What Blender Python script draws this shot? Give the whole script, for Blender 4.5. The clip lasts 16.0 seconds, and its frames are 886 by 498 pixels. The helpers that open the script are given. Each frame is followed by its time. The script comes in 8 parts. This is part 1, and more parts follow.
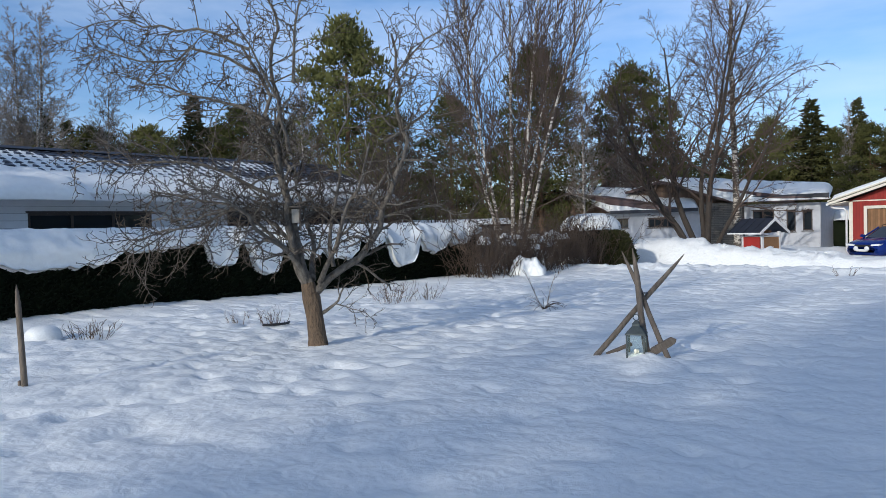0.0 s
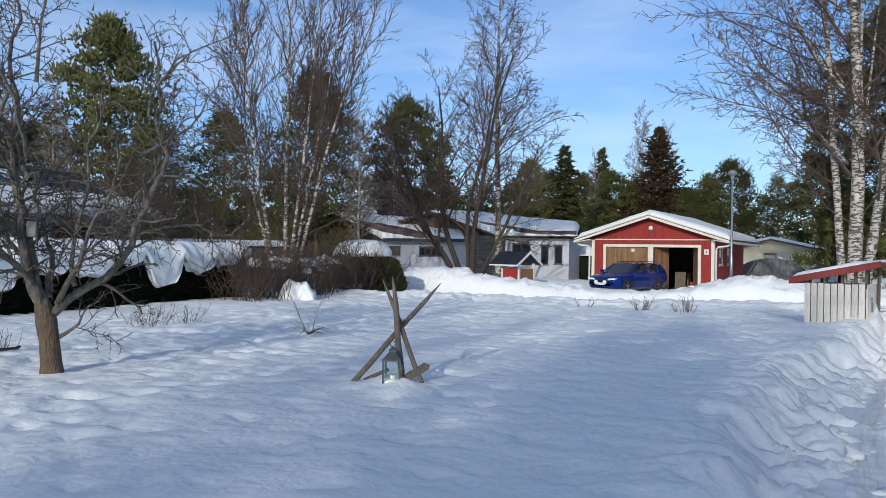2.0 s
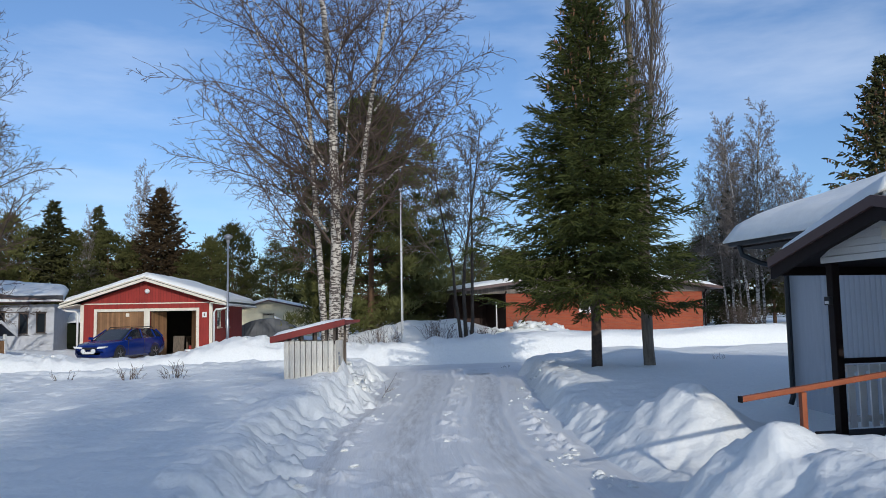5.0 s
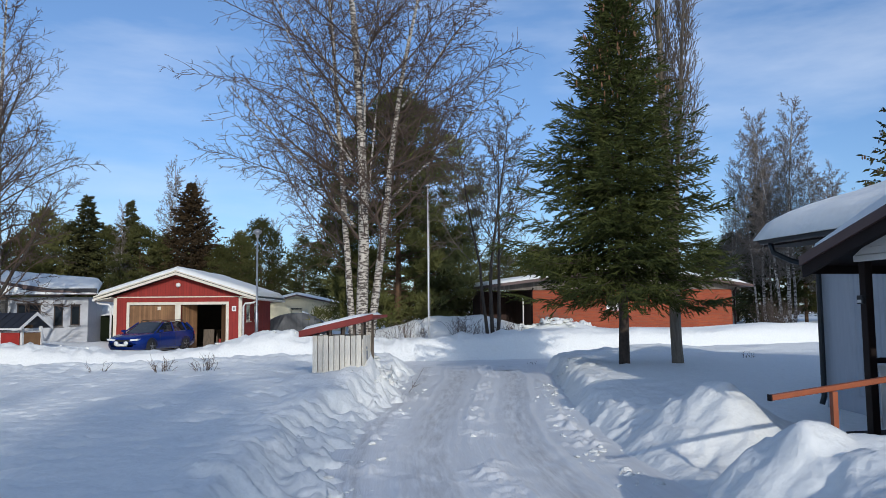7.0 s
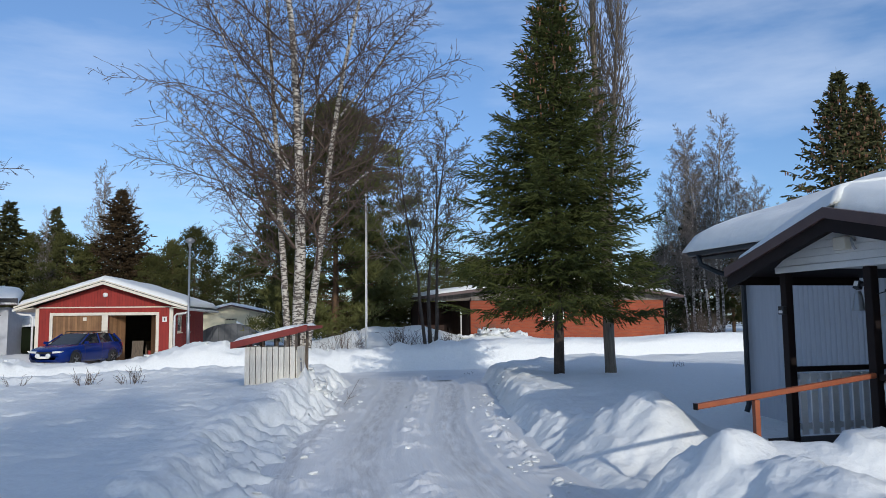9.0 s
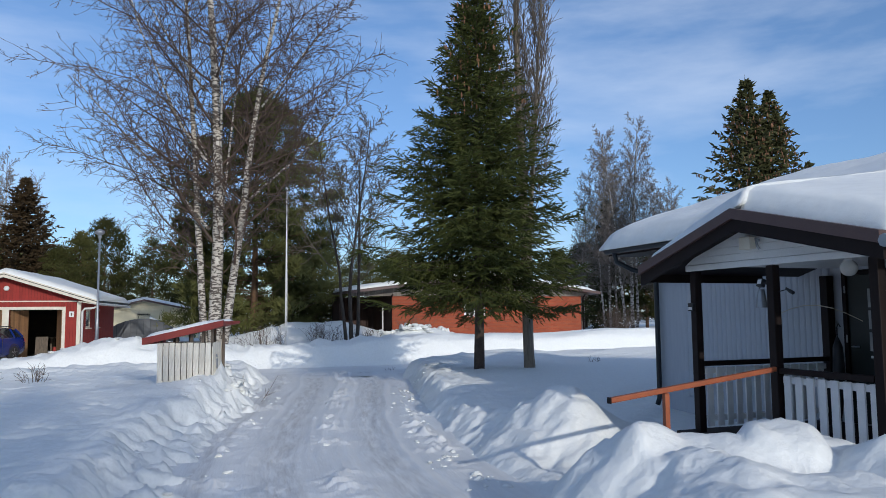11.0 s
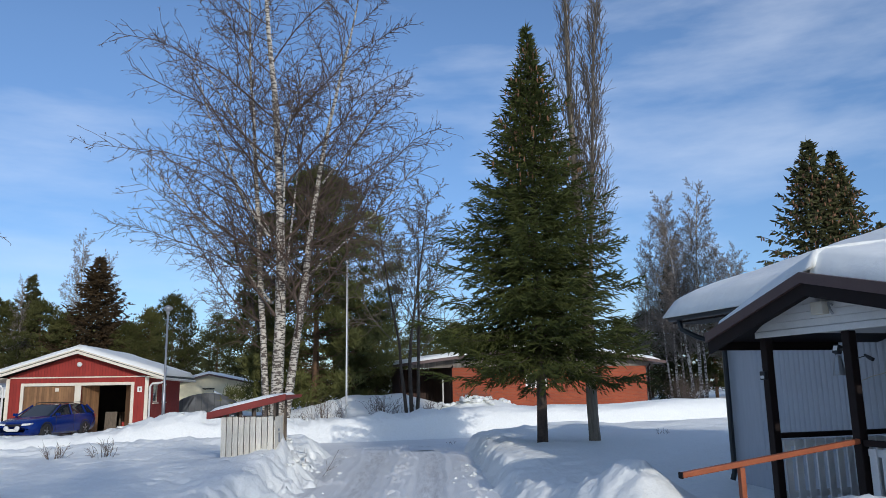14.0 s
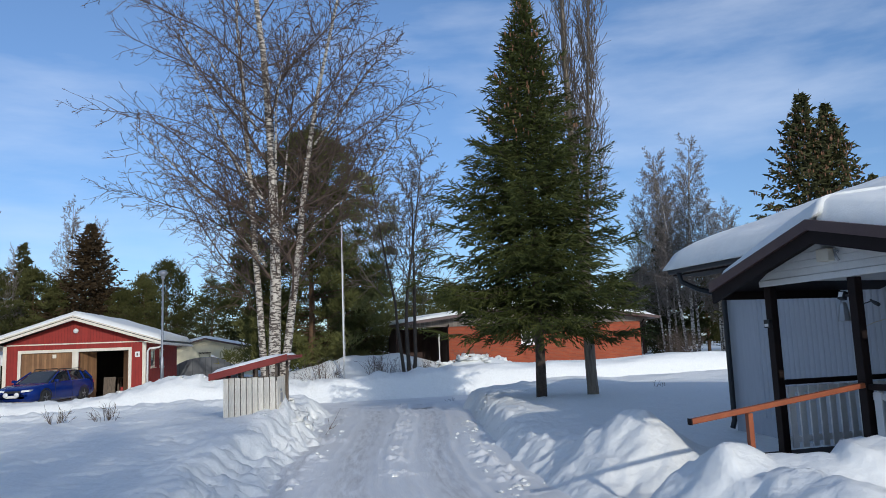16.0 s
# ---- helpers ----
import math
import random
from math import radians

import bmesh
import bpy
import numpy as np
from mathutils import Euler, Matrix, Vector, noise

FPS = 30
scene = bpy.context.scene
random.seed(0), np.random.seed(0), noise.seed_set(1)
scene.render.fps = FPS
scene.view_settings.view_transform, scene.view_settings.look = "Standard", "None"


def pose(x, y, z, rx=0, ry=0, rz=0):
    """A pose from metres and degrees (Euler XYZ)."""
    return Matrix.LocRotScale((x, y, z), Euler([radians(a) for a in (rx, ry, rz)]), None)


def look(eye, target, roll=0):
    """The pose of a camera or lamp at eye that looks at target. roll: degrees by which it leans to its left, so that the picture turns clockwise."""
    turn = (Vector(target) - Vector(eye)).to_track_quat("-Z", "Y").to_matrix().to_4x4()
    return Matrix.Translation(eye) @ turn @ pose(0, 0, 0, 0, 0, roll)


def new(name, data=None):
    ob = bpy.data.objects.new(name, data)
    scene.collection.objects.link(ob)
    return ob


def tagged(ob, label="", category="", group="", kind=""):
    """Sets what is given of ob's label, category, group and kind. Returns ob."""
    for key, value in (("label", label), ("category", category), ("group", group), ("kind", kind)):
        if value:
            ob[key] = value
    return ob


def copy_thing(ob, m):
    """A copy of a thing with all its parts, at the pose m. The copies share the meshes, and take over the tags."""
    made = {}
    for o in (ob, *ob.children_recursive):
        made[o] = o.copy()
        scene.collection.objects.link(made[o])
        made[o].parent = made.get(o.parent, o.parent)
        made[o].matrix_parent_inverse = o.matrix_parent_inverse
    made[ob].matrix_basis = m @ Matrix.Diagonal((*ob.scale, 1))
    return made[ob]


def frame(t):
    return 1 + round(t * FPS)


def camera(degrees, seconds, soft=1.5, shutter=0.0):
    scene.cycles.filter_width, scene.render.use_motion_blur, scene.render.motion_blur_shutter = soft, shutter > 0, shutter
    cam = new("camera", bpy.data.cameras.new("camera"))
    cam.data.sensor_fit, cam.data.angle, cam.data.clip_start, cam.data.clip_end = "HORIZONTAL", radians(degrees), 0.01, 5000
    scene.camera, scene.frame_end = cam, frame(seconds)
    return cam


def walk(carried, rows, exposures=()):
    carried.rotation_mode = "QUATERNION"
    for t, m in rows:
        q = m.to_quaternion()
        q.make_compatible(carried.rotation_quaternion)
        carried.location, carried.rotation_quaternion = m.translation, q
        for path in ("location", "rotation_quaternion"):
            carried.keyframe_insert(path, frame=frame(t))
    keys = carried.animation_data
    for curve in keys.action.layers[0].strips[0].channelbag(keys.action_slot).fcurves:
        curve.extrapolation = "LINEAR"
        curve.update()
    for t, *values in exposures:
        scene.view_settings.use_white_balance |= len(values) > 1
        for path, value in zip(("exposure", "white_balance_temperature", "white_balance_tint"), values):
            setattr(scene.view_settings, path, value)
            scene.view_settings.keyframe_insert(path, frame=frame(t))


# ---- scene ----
cam = camera(61.59, 16.0, soft=0.6)
# seconds, eye, then yaw, pitch and roll in degrees
PATH = [
    (0.0, 0.000, -0.000, 1.701, 41.56, -1.56, 1.45),
    (0.5, -0.004, 0.030, 1.707, 38.91, -1.57, 0.83),
    (1.0, -0.075, 0.039, 1.683, 35.91, -1.15, -0.33),
    (1.5, -0.054, 0.045, 1.679, 32.99, -1.16, -1.19),
    (2.0, 0.167, 0.061, 1.726, 24.50, 0.22, -0.92),
    (2.5, 0.473, 0.149, 1.747, 10.64, 2.02, -0.14),
    (3.0, 0.579, 0.269, 1.745, -2.01, 3.63, 0.36),
    (3.5, 0.621, 0.270, 1.767, -9.22, 4.88, 0.83),
    (4.0, 0.639, 0.284, 1.772, -12.04, 5.34, 1.09),
    (6.5, 0.632, 0.254, 1.749, -10.88, 4.30, 0.66),
    (7.0, 0.603, 0.222, 1.759, -9.96, 4.68, 0.54),
    (7.5, 0.623, 0.236, 1.757, -9.49, 5.20, 0.58),
    (8.0, 0.613, 0.227, 1.756, -9.36, 5.37, 0.60),
    (8.5, 0.614, 0.224, 1.758, -10.54, 5.41, 0.45),
    (9.0, 0.684, 0.271, 1.762, -14.62, 5.43, 0.60),
    (9.5, 0.705, 0.293, 1.756, -18.35, 5.05, 0.57),
    (10.0, 0.712, 0.290, 1.764, -20.47, 4.87, 0.33),
    (12.5, 0.702, 0.289, 1.762, -20.55, 5.83, 0.71),
    (13.0, 0.706, 0.280, 1.755, -19.32, 6.74, 1.20),
    (13.5, 0.701, 0.274, 1.768, -17.43, 9.15, 1.50),
    (14.0, 0.699, 0.280, 1.765, -15.99, 10.52, 1.03),
    (14.5, 0.688, 0.273, 1.757, -14.97, 10.18, 0.47),
    (15.0, 0.633, 0.289, 1.730, -14.37, 8.09, 0.66),
    (15.5, 0.582, 0.333, 1.693, -14.99, 6.61, 2.44),
    (16.0, 0.564, 0.387, 1.702, -16.50, 7.52, 2.20),
]
# seconds, stops: the picture darkens a little once the bright drive comes into view
EXPOSURES = [(0.0, 0.20), (1.6, 0.18), (3.2, 0.03), (16.0, 0.03)]
walk(cam, [(t, pose(x, y, z, 90 + pitch, roll, yaw)) for t, x, y, z, yaw, pitch, roll in PATH],
     exposures=EXPOSURES)

# ---- sky and sun ----
SUN_ELEV, SUN_BEAR = 19.0, 176.5   # degrees; bearing clockwise from +y
world = bpy.data.worlds.new("winter_sky")
scene.world = world
world.use_nodes = True
wn, wl = world.node_tree.nodes, world.node_tree.links
wn.clear()
w_out = wn.new("ShaderNodeOutputWorld")
w_bg = wn.new("ShaderNodeBackground")
w_sky = wn.new("ShaderNodeTexSky")
w_sky.sky_type = "NISHITA"
w_sky.sun_disc = False
w_sky.sun_elevation = radians(SUN_ELEV)
w_sky.sun_rotation = radians(SUN_BEAR)
w_sky.air_density, w_sky.dust_density, w_sky.ozone_density = 0.9, 0.5, 3.0
w_sat = wn.new("ShaderNodeHueSaturation")
w_sat.inputs["Saturation"].default_value = 1.06
w_sat.inputs["Hue"].default_value = 0.504
w_bg.inputs["Strength"].default_value = 0.155
w_tc = wn.new("ShaderNodeTexCoord")
w_map = wn.new("ShaderNodeMapping")
w_map.inputs["Scale"].default_value = (1.2, 1.8, 6.0)
w_noise = wn.new("ShaderNodeTexNoise")
w_noise.inputs["Scale"].default_value = 1.6
w_noise.inputs["Detail"].default_value = 7.0
w_noise.inputs["Roughness"].default_value = 0.55
w_ramp = wn.new("ShaderNodeValToRGB")
w_ramp.color_ramp.elements[0].position, w_ramp.color_ramp.elements[1].position = 0.45, 0.78
w_ramp.color_ramp.elements[0].color, w_ramp.color_ramp.elements[1].color = (0, 0, 0, 1), (0.4, 0.4, 0.4, 1)
w_mix = wn.new("ShaderNodeMixRGB")
w_mix.inputs["Color2"].default_value = (7.2, 7.6, 8.2, 1)
wl.new(w_tc.outputs["Generated"], w_map.inputs["Vector"])
wl.new(w_map.outputs["Vector"], w_noise.inputs["Vector"])
wl.new(w_noise.outputs["Fac"], w_ramp.inputs["Fac"])
wl.new(w_ramp.outputs["Color"], w_mix.inputs["Fac"])
wl.new(w_sky.outputs["Color"], w_sat.inputs["Color"])
wl.new(w_sat.outputs["Color"], w_mix.inputs["Color1"])
w_sep = wn.new("ShaderNodeSeparateXYZ")
w_low = wn.new("ShaderNodeValToRGB")
w_low.color_ramp.elements[0].position, w_low.color_ramp.elements[1].position = 0.0, 0.42
w_low.color_ramp.elements[0].color, w_low.color_ramp.elements[1].color = (0.60, 0.68, 0.80, 1), (1, 1, 1, 1)
w_mul = wn.new("ShaderNodeMixRGB")
w_mul.blend_type = "MULTIPLY"
w_mul.inputs["Fac"].default_value = 1.0
wl.new(w_tc.outputs["Generated"], w_sep.inputs[0])
wl.new(w_sep.outputs["Z"], w_low.inputs["Fac"])
wl.new(w_mix.outputs["Color"], w_mul.inputs["Color1"])
wl.new(w_low.outputs["Color"], w_mul.inputs["Color2"])
wl.new(w_mul.outputs["Color"], w_bg.inputs["Color"])
wl.new(w_bg.outputs["Background"], w_out.inputs["Surface"])

sun = new("sun", bpy.data.lights.new("sun", "SUN"))
sun.data.energy, sun.data.angle, sun.data.color = 2.0, radians(0.6), (1.0, 0.968, 0.92)
_b = radians(SUN_BEAR)
SUN_DIR = Vector((math.sin(_b) * math.cos(radians(SUN_ELEV)), math.cos(_b) * math.cos(radians(SUN_ELEV)), math.sin(radians(SUN_ELEV))))
sun.matrix_world = look(SUN_DIR * 50, (0, 0, 0))

# ---- materials ----


def mat(name, c1, c2=None, rough=0.7, scale=4.0, bump=0.2, fine=60.0, metal=0.0, stretch=(1, 1, 1), spec=0.5, rand=0.0, depth=0.02, coord="Object", coat=0.0):
    """Two colours mixed by noise at two scales, with a fine relief."""
    m = bpy.data.materials.new(name)
    m.use_nodes = True
    n, l = m.node_tree.nodes, m.node_tree.links
    p = n["Principled BSDF"]
    p.inputs["Roughness"].default_value, p.inputs["Metallic"].default_value = rough, metal
    p.inputs["Specular IOR Level"].default_value = spec
    p.inputs["Coat Weight"].default_value = coat
    tc, mp = n.new("ShaderNodeTexCoord"), n.new("ShaderNodeMapping")
    mp.inputs["Scale"].default_value = stretch
    l.new(tc.outputs[coord], mp.inputs["Vector"])
    a, b = n.new("ShaderNodeTexNoise"), n.new("ShaderNodeTexNoise")
    a.inputs["Scale"].default_value, b.inputs["Scale"].default_value = scale, fine
    a.inputs["Detail"].default_value, b.inputs["Detail"].default_value = 5, 3
    for q in (a, b):
        l.new(mp.outputs["Vector"], q.inputs["Vector"])
    av = n.new("ShaderNodeMath")
    av.operation = "MULTIPLY_ADD"
    l.new(b.outputs["Fac"], av.inputs[0])
    av.inputs[1].default_value = 0.45
    l.new(a.outputs["Fac"], av.inputs[2])
    rp = n.new("ShaderNodeValToRGB")
    rp.color_ramp.elements[0].position, rp.color_ramp.elements[1].position = 0.5, 0.95
    rp.color_ramp.elements[0].color = (*c1, 1)
    rp.color_ramp.elements[1].color = (*(c2 or [x * 0.8 for x in c1]), 1)
    l.new(av.outputs[0], rp.inputs["Fac"])
    col = rp.outputs["Color"]
    if rand:
        oi, hs, mr = n.new("ShaderNodeObjectInfo"), n.new("ShaderNodeHueSaturation"), n.new("ShaderNodeMapRange")
        mr.inputs["To Min"].default_value, mr.inputs["To Max"].default_value = 1 - rand, 1 + rand
        l.new(oi.outputs["Random"], mr.inputs["Value"])
        l.new(mr.outputs["Result"], hs.inputs["Value"])
        l.new(col, hs.inputs["Color"])
        col = hs.outputs["Color"]
    l.new(col, p.inputs["Base Color"])
    if bump:
        bp = n.new("ShaderNodeBump")
        bp.inputs["Strength"].default_value, bp.inputs["Distance"].default_value = bump, depth
        l.new(av.outputs[0], bp.inputs["Height"])
        l.new(bp.outputs["Normal"], p.inputs["Normal"])
    return m


def boards(name, c1, c2, width=0.12, axis="X", rough=0.75, groove=0.5, tint=0.25):
    """Painted or stained boards: grooves every `width` metres along an axis of the object, a tint of its own for each board."""
    m = mat(name, c1, c2, rough=rough, scale=3.0, bump=0.0, fine=30.0)
    n, l = m.node_tree.nodes, m.node_tree.links
    p = n["Principled BSDF"]
    tc, sp, dv, fr, fl = (n.new(k) for k in ("ShaderNodeTexCoord", "ShaderNodeSeparateXYZ", "ShaderNodeMath", "ShaderNodeMath", "ShaderNodeMath"))
    l.new(tc.outputs["Object"], sp.inputs["Vector"])
    dv.operation, fr.operation, fl.operation = "DIVIDE", "FRACT", "FLOOR"
    l.new(sp.outputs[axis], dv.inputs[0])
    dv.inputs[1].default_value = width
    l.new(dv.outputs[0], fr.inputs[0])
    l.new(dv.outputs[0], fl.inputs[0])
    gr = n.new("ShaderNodeValToRGB")
    e = gr.color_ramp.elements
    e[0].position, e[0].color = 0.0, (0, 0, 0, 1)
    e[1].position, e[1].color = 0.1, (1, 1, 1, 1)
    l.new(fr.outputs[0], gr.inputs["Fac"])
    wnz = n.new("ShaderNodeTexWhiteNoise")
    wnz.noise_dimensions = "1D"
    l.new(fl.outputs[0], wnz.inputs["W"])
    mr, hs = n.new("ShaderNodeMapRange"), n.new("ShaderNodeHueSaturation")
    mr.inputs["To Min"].default_value, mr.inputs["To Max"].default_value = 1 - tint, 1 + tint
    l.new(wnz.outputs["Value"], mr.inputs["Value"])
    l.new(mr.outputs["Result"], hs.inputs["Value"])
    src = p.inputs["Base Color"].links[0].from_socket
    l.new(src, hs.inputs["Color"])
    mx = n.new("ShaderNodeMixRGB")
    mx.inputs["Color1"].default_value = (*[x * 0.35 for x in c1], 1)
    l.new(gr.outputs["Color"], mx.inputs["Fac"])
    l.new(hs.outputs["Color"], mx.inputs["Color2"])
    l.new(mx.outputs["Color"], p.inputs["Base Color"])
    bp = n.new("ShaderNodeBump")
    bp.inputs["Strength"].default_value, bp.inputs["Distance"].default_value = groove, 0.015
    l.new(gr.outputs["Color"], bp.inputs["Height"])
    l.new(bp.outputs["Normal"], p.inputs["Normal"])
    return m


def brickwork(name, c1, c2, joint, bw=0.27, bh=0.075, swap=True):
    m = bpy.data.materials.new(name)
    m.use_nodes = True
    n, l = m.node_tree.nodes, m.node_tree.links
    p = n["Principled BSDF"]
    p.inputs["Roughness"].default_value = 0.85
    tc, sp, cb, br = (n.new(k) for k in ("ShaderNodeTexCoord", "ShaderNodeSeparateXYZ", "ShaderNodeCombineXYZ", "ShaderNodeTexBrick"))
    l.new(tc.outputs["Object"], sp.inputs["Vector"])
    ad = n.new("ShaderNodeMath")
    l.new(sp.outputs["X"], ad.inputs[0])
    l.new(sp.outputs["Y"], ad.inputs[1])
    l.new(ad.outputs[0], cb.inputs["X"])
    l.new(sp.outputs["Z"], cb.inputs["Y"])
    l.new(cb.outputs[0], br.inputs["Vector"])
    br.inputs["Scale"].default_value = 1.0
    br.inputs["Brick Width"].default_value, br.inputs["Row Height"].default_value = bw, bh
    br.inputs["Mortar Size"].default_value, br.inputs["Bias"].default_value = 0.008, 0.0
    br.inputs["Color1"].default_value, br.inputs["Color2"].default_value, br.inputs["Mortar"].default_value = (*c1, 1), (*c2, 1), (*joint, 1)
    nz, mx = n.new("ShaderNodeTexNoise"), n.new("ShaderNodeMixRGB")
    nz.inputs["Scale"].default_value, nz.inputs["Detail"].default_value = 0.9, 5
    mx.blend_type = "MULTIPLY"
    mx.inputs["Fac"].default_value = 0.45
    l.new(tc.outputs["Object"], nz.inputs["Vector"])
    l.new(br.outputs["Color"], mx.inputs["Color1"])
    l.new(nz.outputs["Fac"], mx.inputs["Color2"])
    l.new(mx.outputs["Color"], p.inputs["Base Color"])
    bp = n.new("ShaderNodeBump")
    bp.inputs["Strength"].default_value, bp.inputs["Distance"].default_value = 0.6, 0.01
    inv = n.new("ShaderNodeMath")
    inv.operation = "SUBTRACT"
    inv.inputs[0].default_value = 1.0
    l.new(br.outputs["Fac"], inv.inputs[1])
    l.new(inv.outputs[0], bp.inputs["Height"])
    l.new(bp.outputs["Normal"], p.inputs["Normal"])
    return m


def snow(name, c=(0.918, 0.925, 0.882), lumps=0.5, scale=3.0, dirt=0.0, fine=0.35, dents=0.0):
    m = bpy.data.materials.new(name)
    m.use_nodes = True
    n, l = m.node_tree.nodes, m.node_tree.links
    p = n["Principled BSDF"]
    p.inputs["Roughness"].default_value = 0.62
    p.inputs["Specular IOR Level"].default_value = 0.35
    tc = n.new("ShaderNodeTexCoord")
    a, b, g = (n.new("ShaderNodeTexNoise") for _ in range(3))
    for q, s, d in ((a, scale, 4), (b, scale * 5, 6), (g, 120.0, 3)):
        q.inputs["Scale"].default_value, q.inputs["Detail"].default_value = s, d
        l.new(tc.outputs["Object"], q.inputs["Vector"])
    rp = n.new("ShaderNodeValToRGB")
    rp.color_ramp.elements[0].position, rp.color_ramp.elements[1].position = 0.3, 0.7
    k = 1 - 0.06 - dirt
    rp.color_ramp.elements[0].color, rp.color_ramp.elements[1].color = (*[x * k for x in c], 1), (*c, 1)
    l.new(b.outputs["Fac"], rp.inputs["Fac"])
    l.new(rp.outputs["Color"], p.inputs["Base Color"])
    s1, s2 = n.new("ShaderNodeMath"), n.new("ShaderNodeMath")
    for q, i, w, prev in ((s1, b, fine, a), (s2, g, 0.10, s1)):
        q.operation = "MULTIPLY_ADD"
        q.inputs[1].default_value = w
        l.new(i.outputs["Fac"], q.inputs[0])
        l.new(prev.outputs[0], q.inputs[2])
    bp = n.new("ShaderNodeBump")
    bp.inputs["Strength"].default_value, bp.inputs["Distance"].default_value = lumps, 0.08
    l.new(s2.outputs[0], bp.inputs["Height"])
    l.new(bp.outputs["Normal"], p.inputs["Normal"])
    if dents:
        # scattered small hollows in the crust
        q, r, b2 = n.new("ShaderNodeTexNoise"), n.new("ShaderNodeMapRange"), n.new("ShaderNodeBump")
        q.inputs["Scale"].default_value, q.inputs["Detail"].default_value = 4.6, 1.5
        r.inputs["From Min"].default_value, r.inputs["From Max"].default_value = 0.50, 0.80
        r.inputs["To Min"].default_value, r.inputs["To Max"].default_value = 1.0, 0.0
        b2.inputs["Strength"].default_value, b2.inputs["Distance"].default_value = dents, 0.07
        l.new(tc.outputs["Object"], q.inputs["Vector"])
        l.new(q.outputs["Fac"], r.inputs["Value"])
        l.new(r.outputs["Result"], b2.inputs["Height"])
        l.new(b2.outputs["Normal"], bp.inputs["Normal"])
    return m


def birch_bark(name, dark=0.5):
    m = mat(name, (0.43, 0.385, 0.32), (0.61, 0.56, 0.48), rough=0.8, scale=3.0, bump=0.5, fine=25.0, depth=0.03)
    n, l = m.node_tree.nodes, m.node_tree.links
    p = n["Principled BSDF"]
    tc, mp, nz, rp, mx = (n.new(k) for k in ("ShaderNodeTexCoord", "ShaderNodeMapping", "ShaderNodeTexNoise", "ShaderNodeValToRGB", "ShaderNodeMixRGB"))
    mp.inputs["Scale"].default_value = (4.5, 4.5, 13.0)
    nz.inputs["Scale"].default_value, nz.inputs["Detail"].default_value = 1.0, 6
    l.new(tc.outputs["Object"], mp.inputs["Vector"])
    l.new(mp.outputs["Vector"], nz.inputs["Vector"])
    rp.color_ramp.elements[0].position, rp.color_ramp.elements[1].position = dark, dark + 0.06
    rp.color_ramp.elements[0].color, rp.color_ramp.elements[1].color = (0, 0, 0, 1), (1, 1, 1, 1)
    l.new(nz.outputs["Fac"], rp.inputs["Fac"])
    src = p.inputs["Base Color"].links[0].from_socket
    l.new(rp.outputs["Color"], mx.inputs["Fac"])
    l.new(src, mx.inputs["Color1"])
    mx.inputs["Color2"].default_value = (0.10, 0.08, 0.065, 1)
    l.new(mx.outputs["Color"], p.inputs["Base Color"])
    return m


def glass(name, tint=(0.02, 0.025, 0.03)):
    m = bpy.data.materials.new(name)
    m.use_nodes = True
    p = m.node_tree.nodes["Principled BSDF"]
    p.inputs["Base Color"].default_value = (*tint, 1)
    p.inputs["Roughness"].default_value = 0.04
    p.inputs["Specular IOR Level"].default_value = 0.6
    return m


M_APPLETWIG = mat("dark_apple_twig", (0.05, 0.036, 0.024), (0.085, 0.065, 0.045), rough=0.85, scale=3.0, bump=0.0)
M_SNOW = snow("snow_lawn", lumps=0.35, scale=3.0, fine=0.5, dents=0.20)
M_SNOWCAP = snow("snow_cap", lumps=0.35, scale=1.5)
M_SNOWBANK = snow("snow_bank", lumps=0.8, scale=4.0, dirt=0.03)
M_ROAD = mat("packed_ice", (0.92, 0.92, 0.89), (0.80, 0.795, 0.77), rough=0.5, scale=0.8, bump=0.55, fine=9.0, stretch=(4.5, 0.30, 1), depth=0.03, spec=0.5, coord="UV")


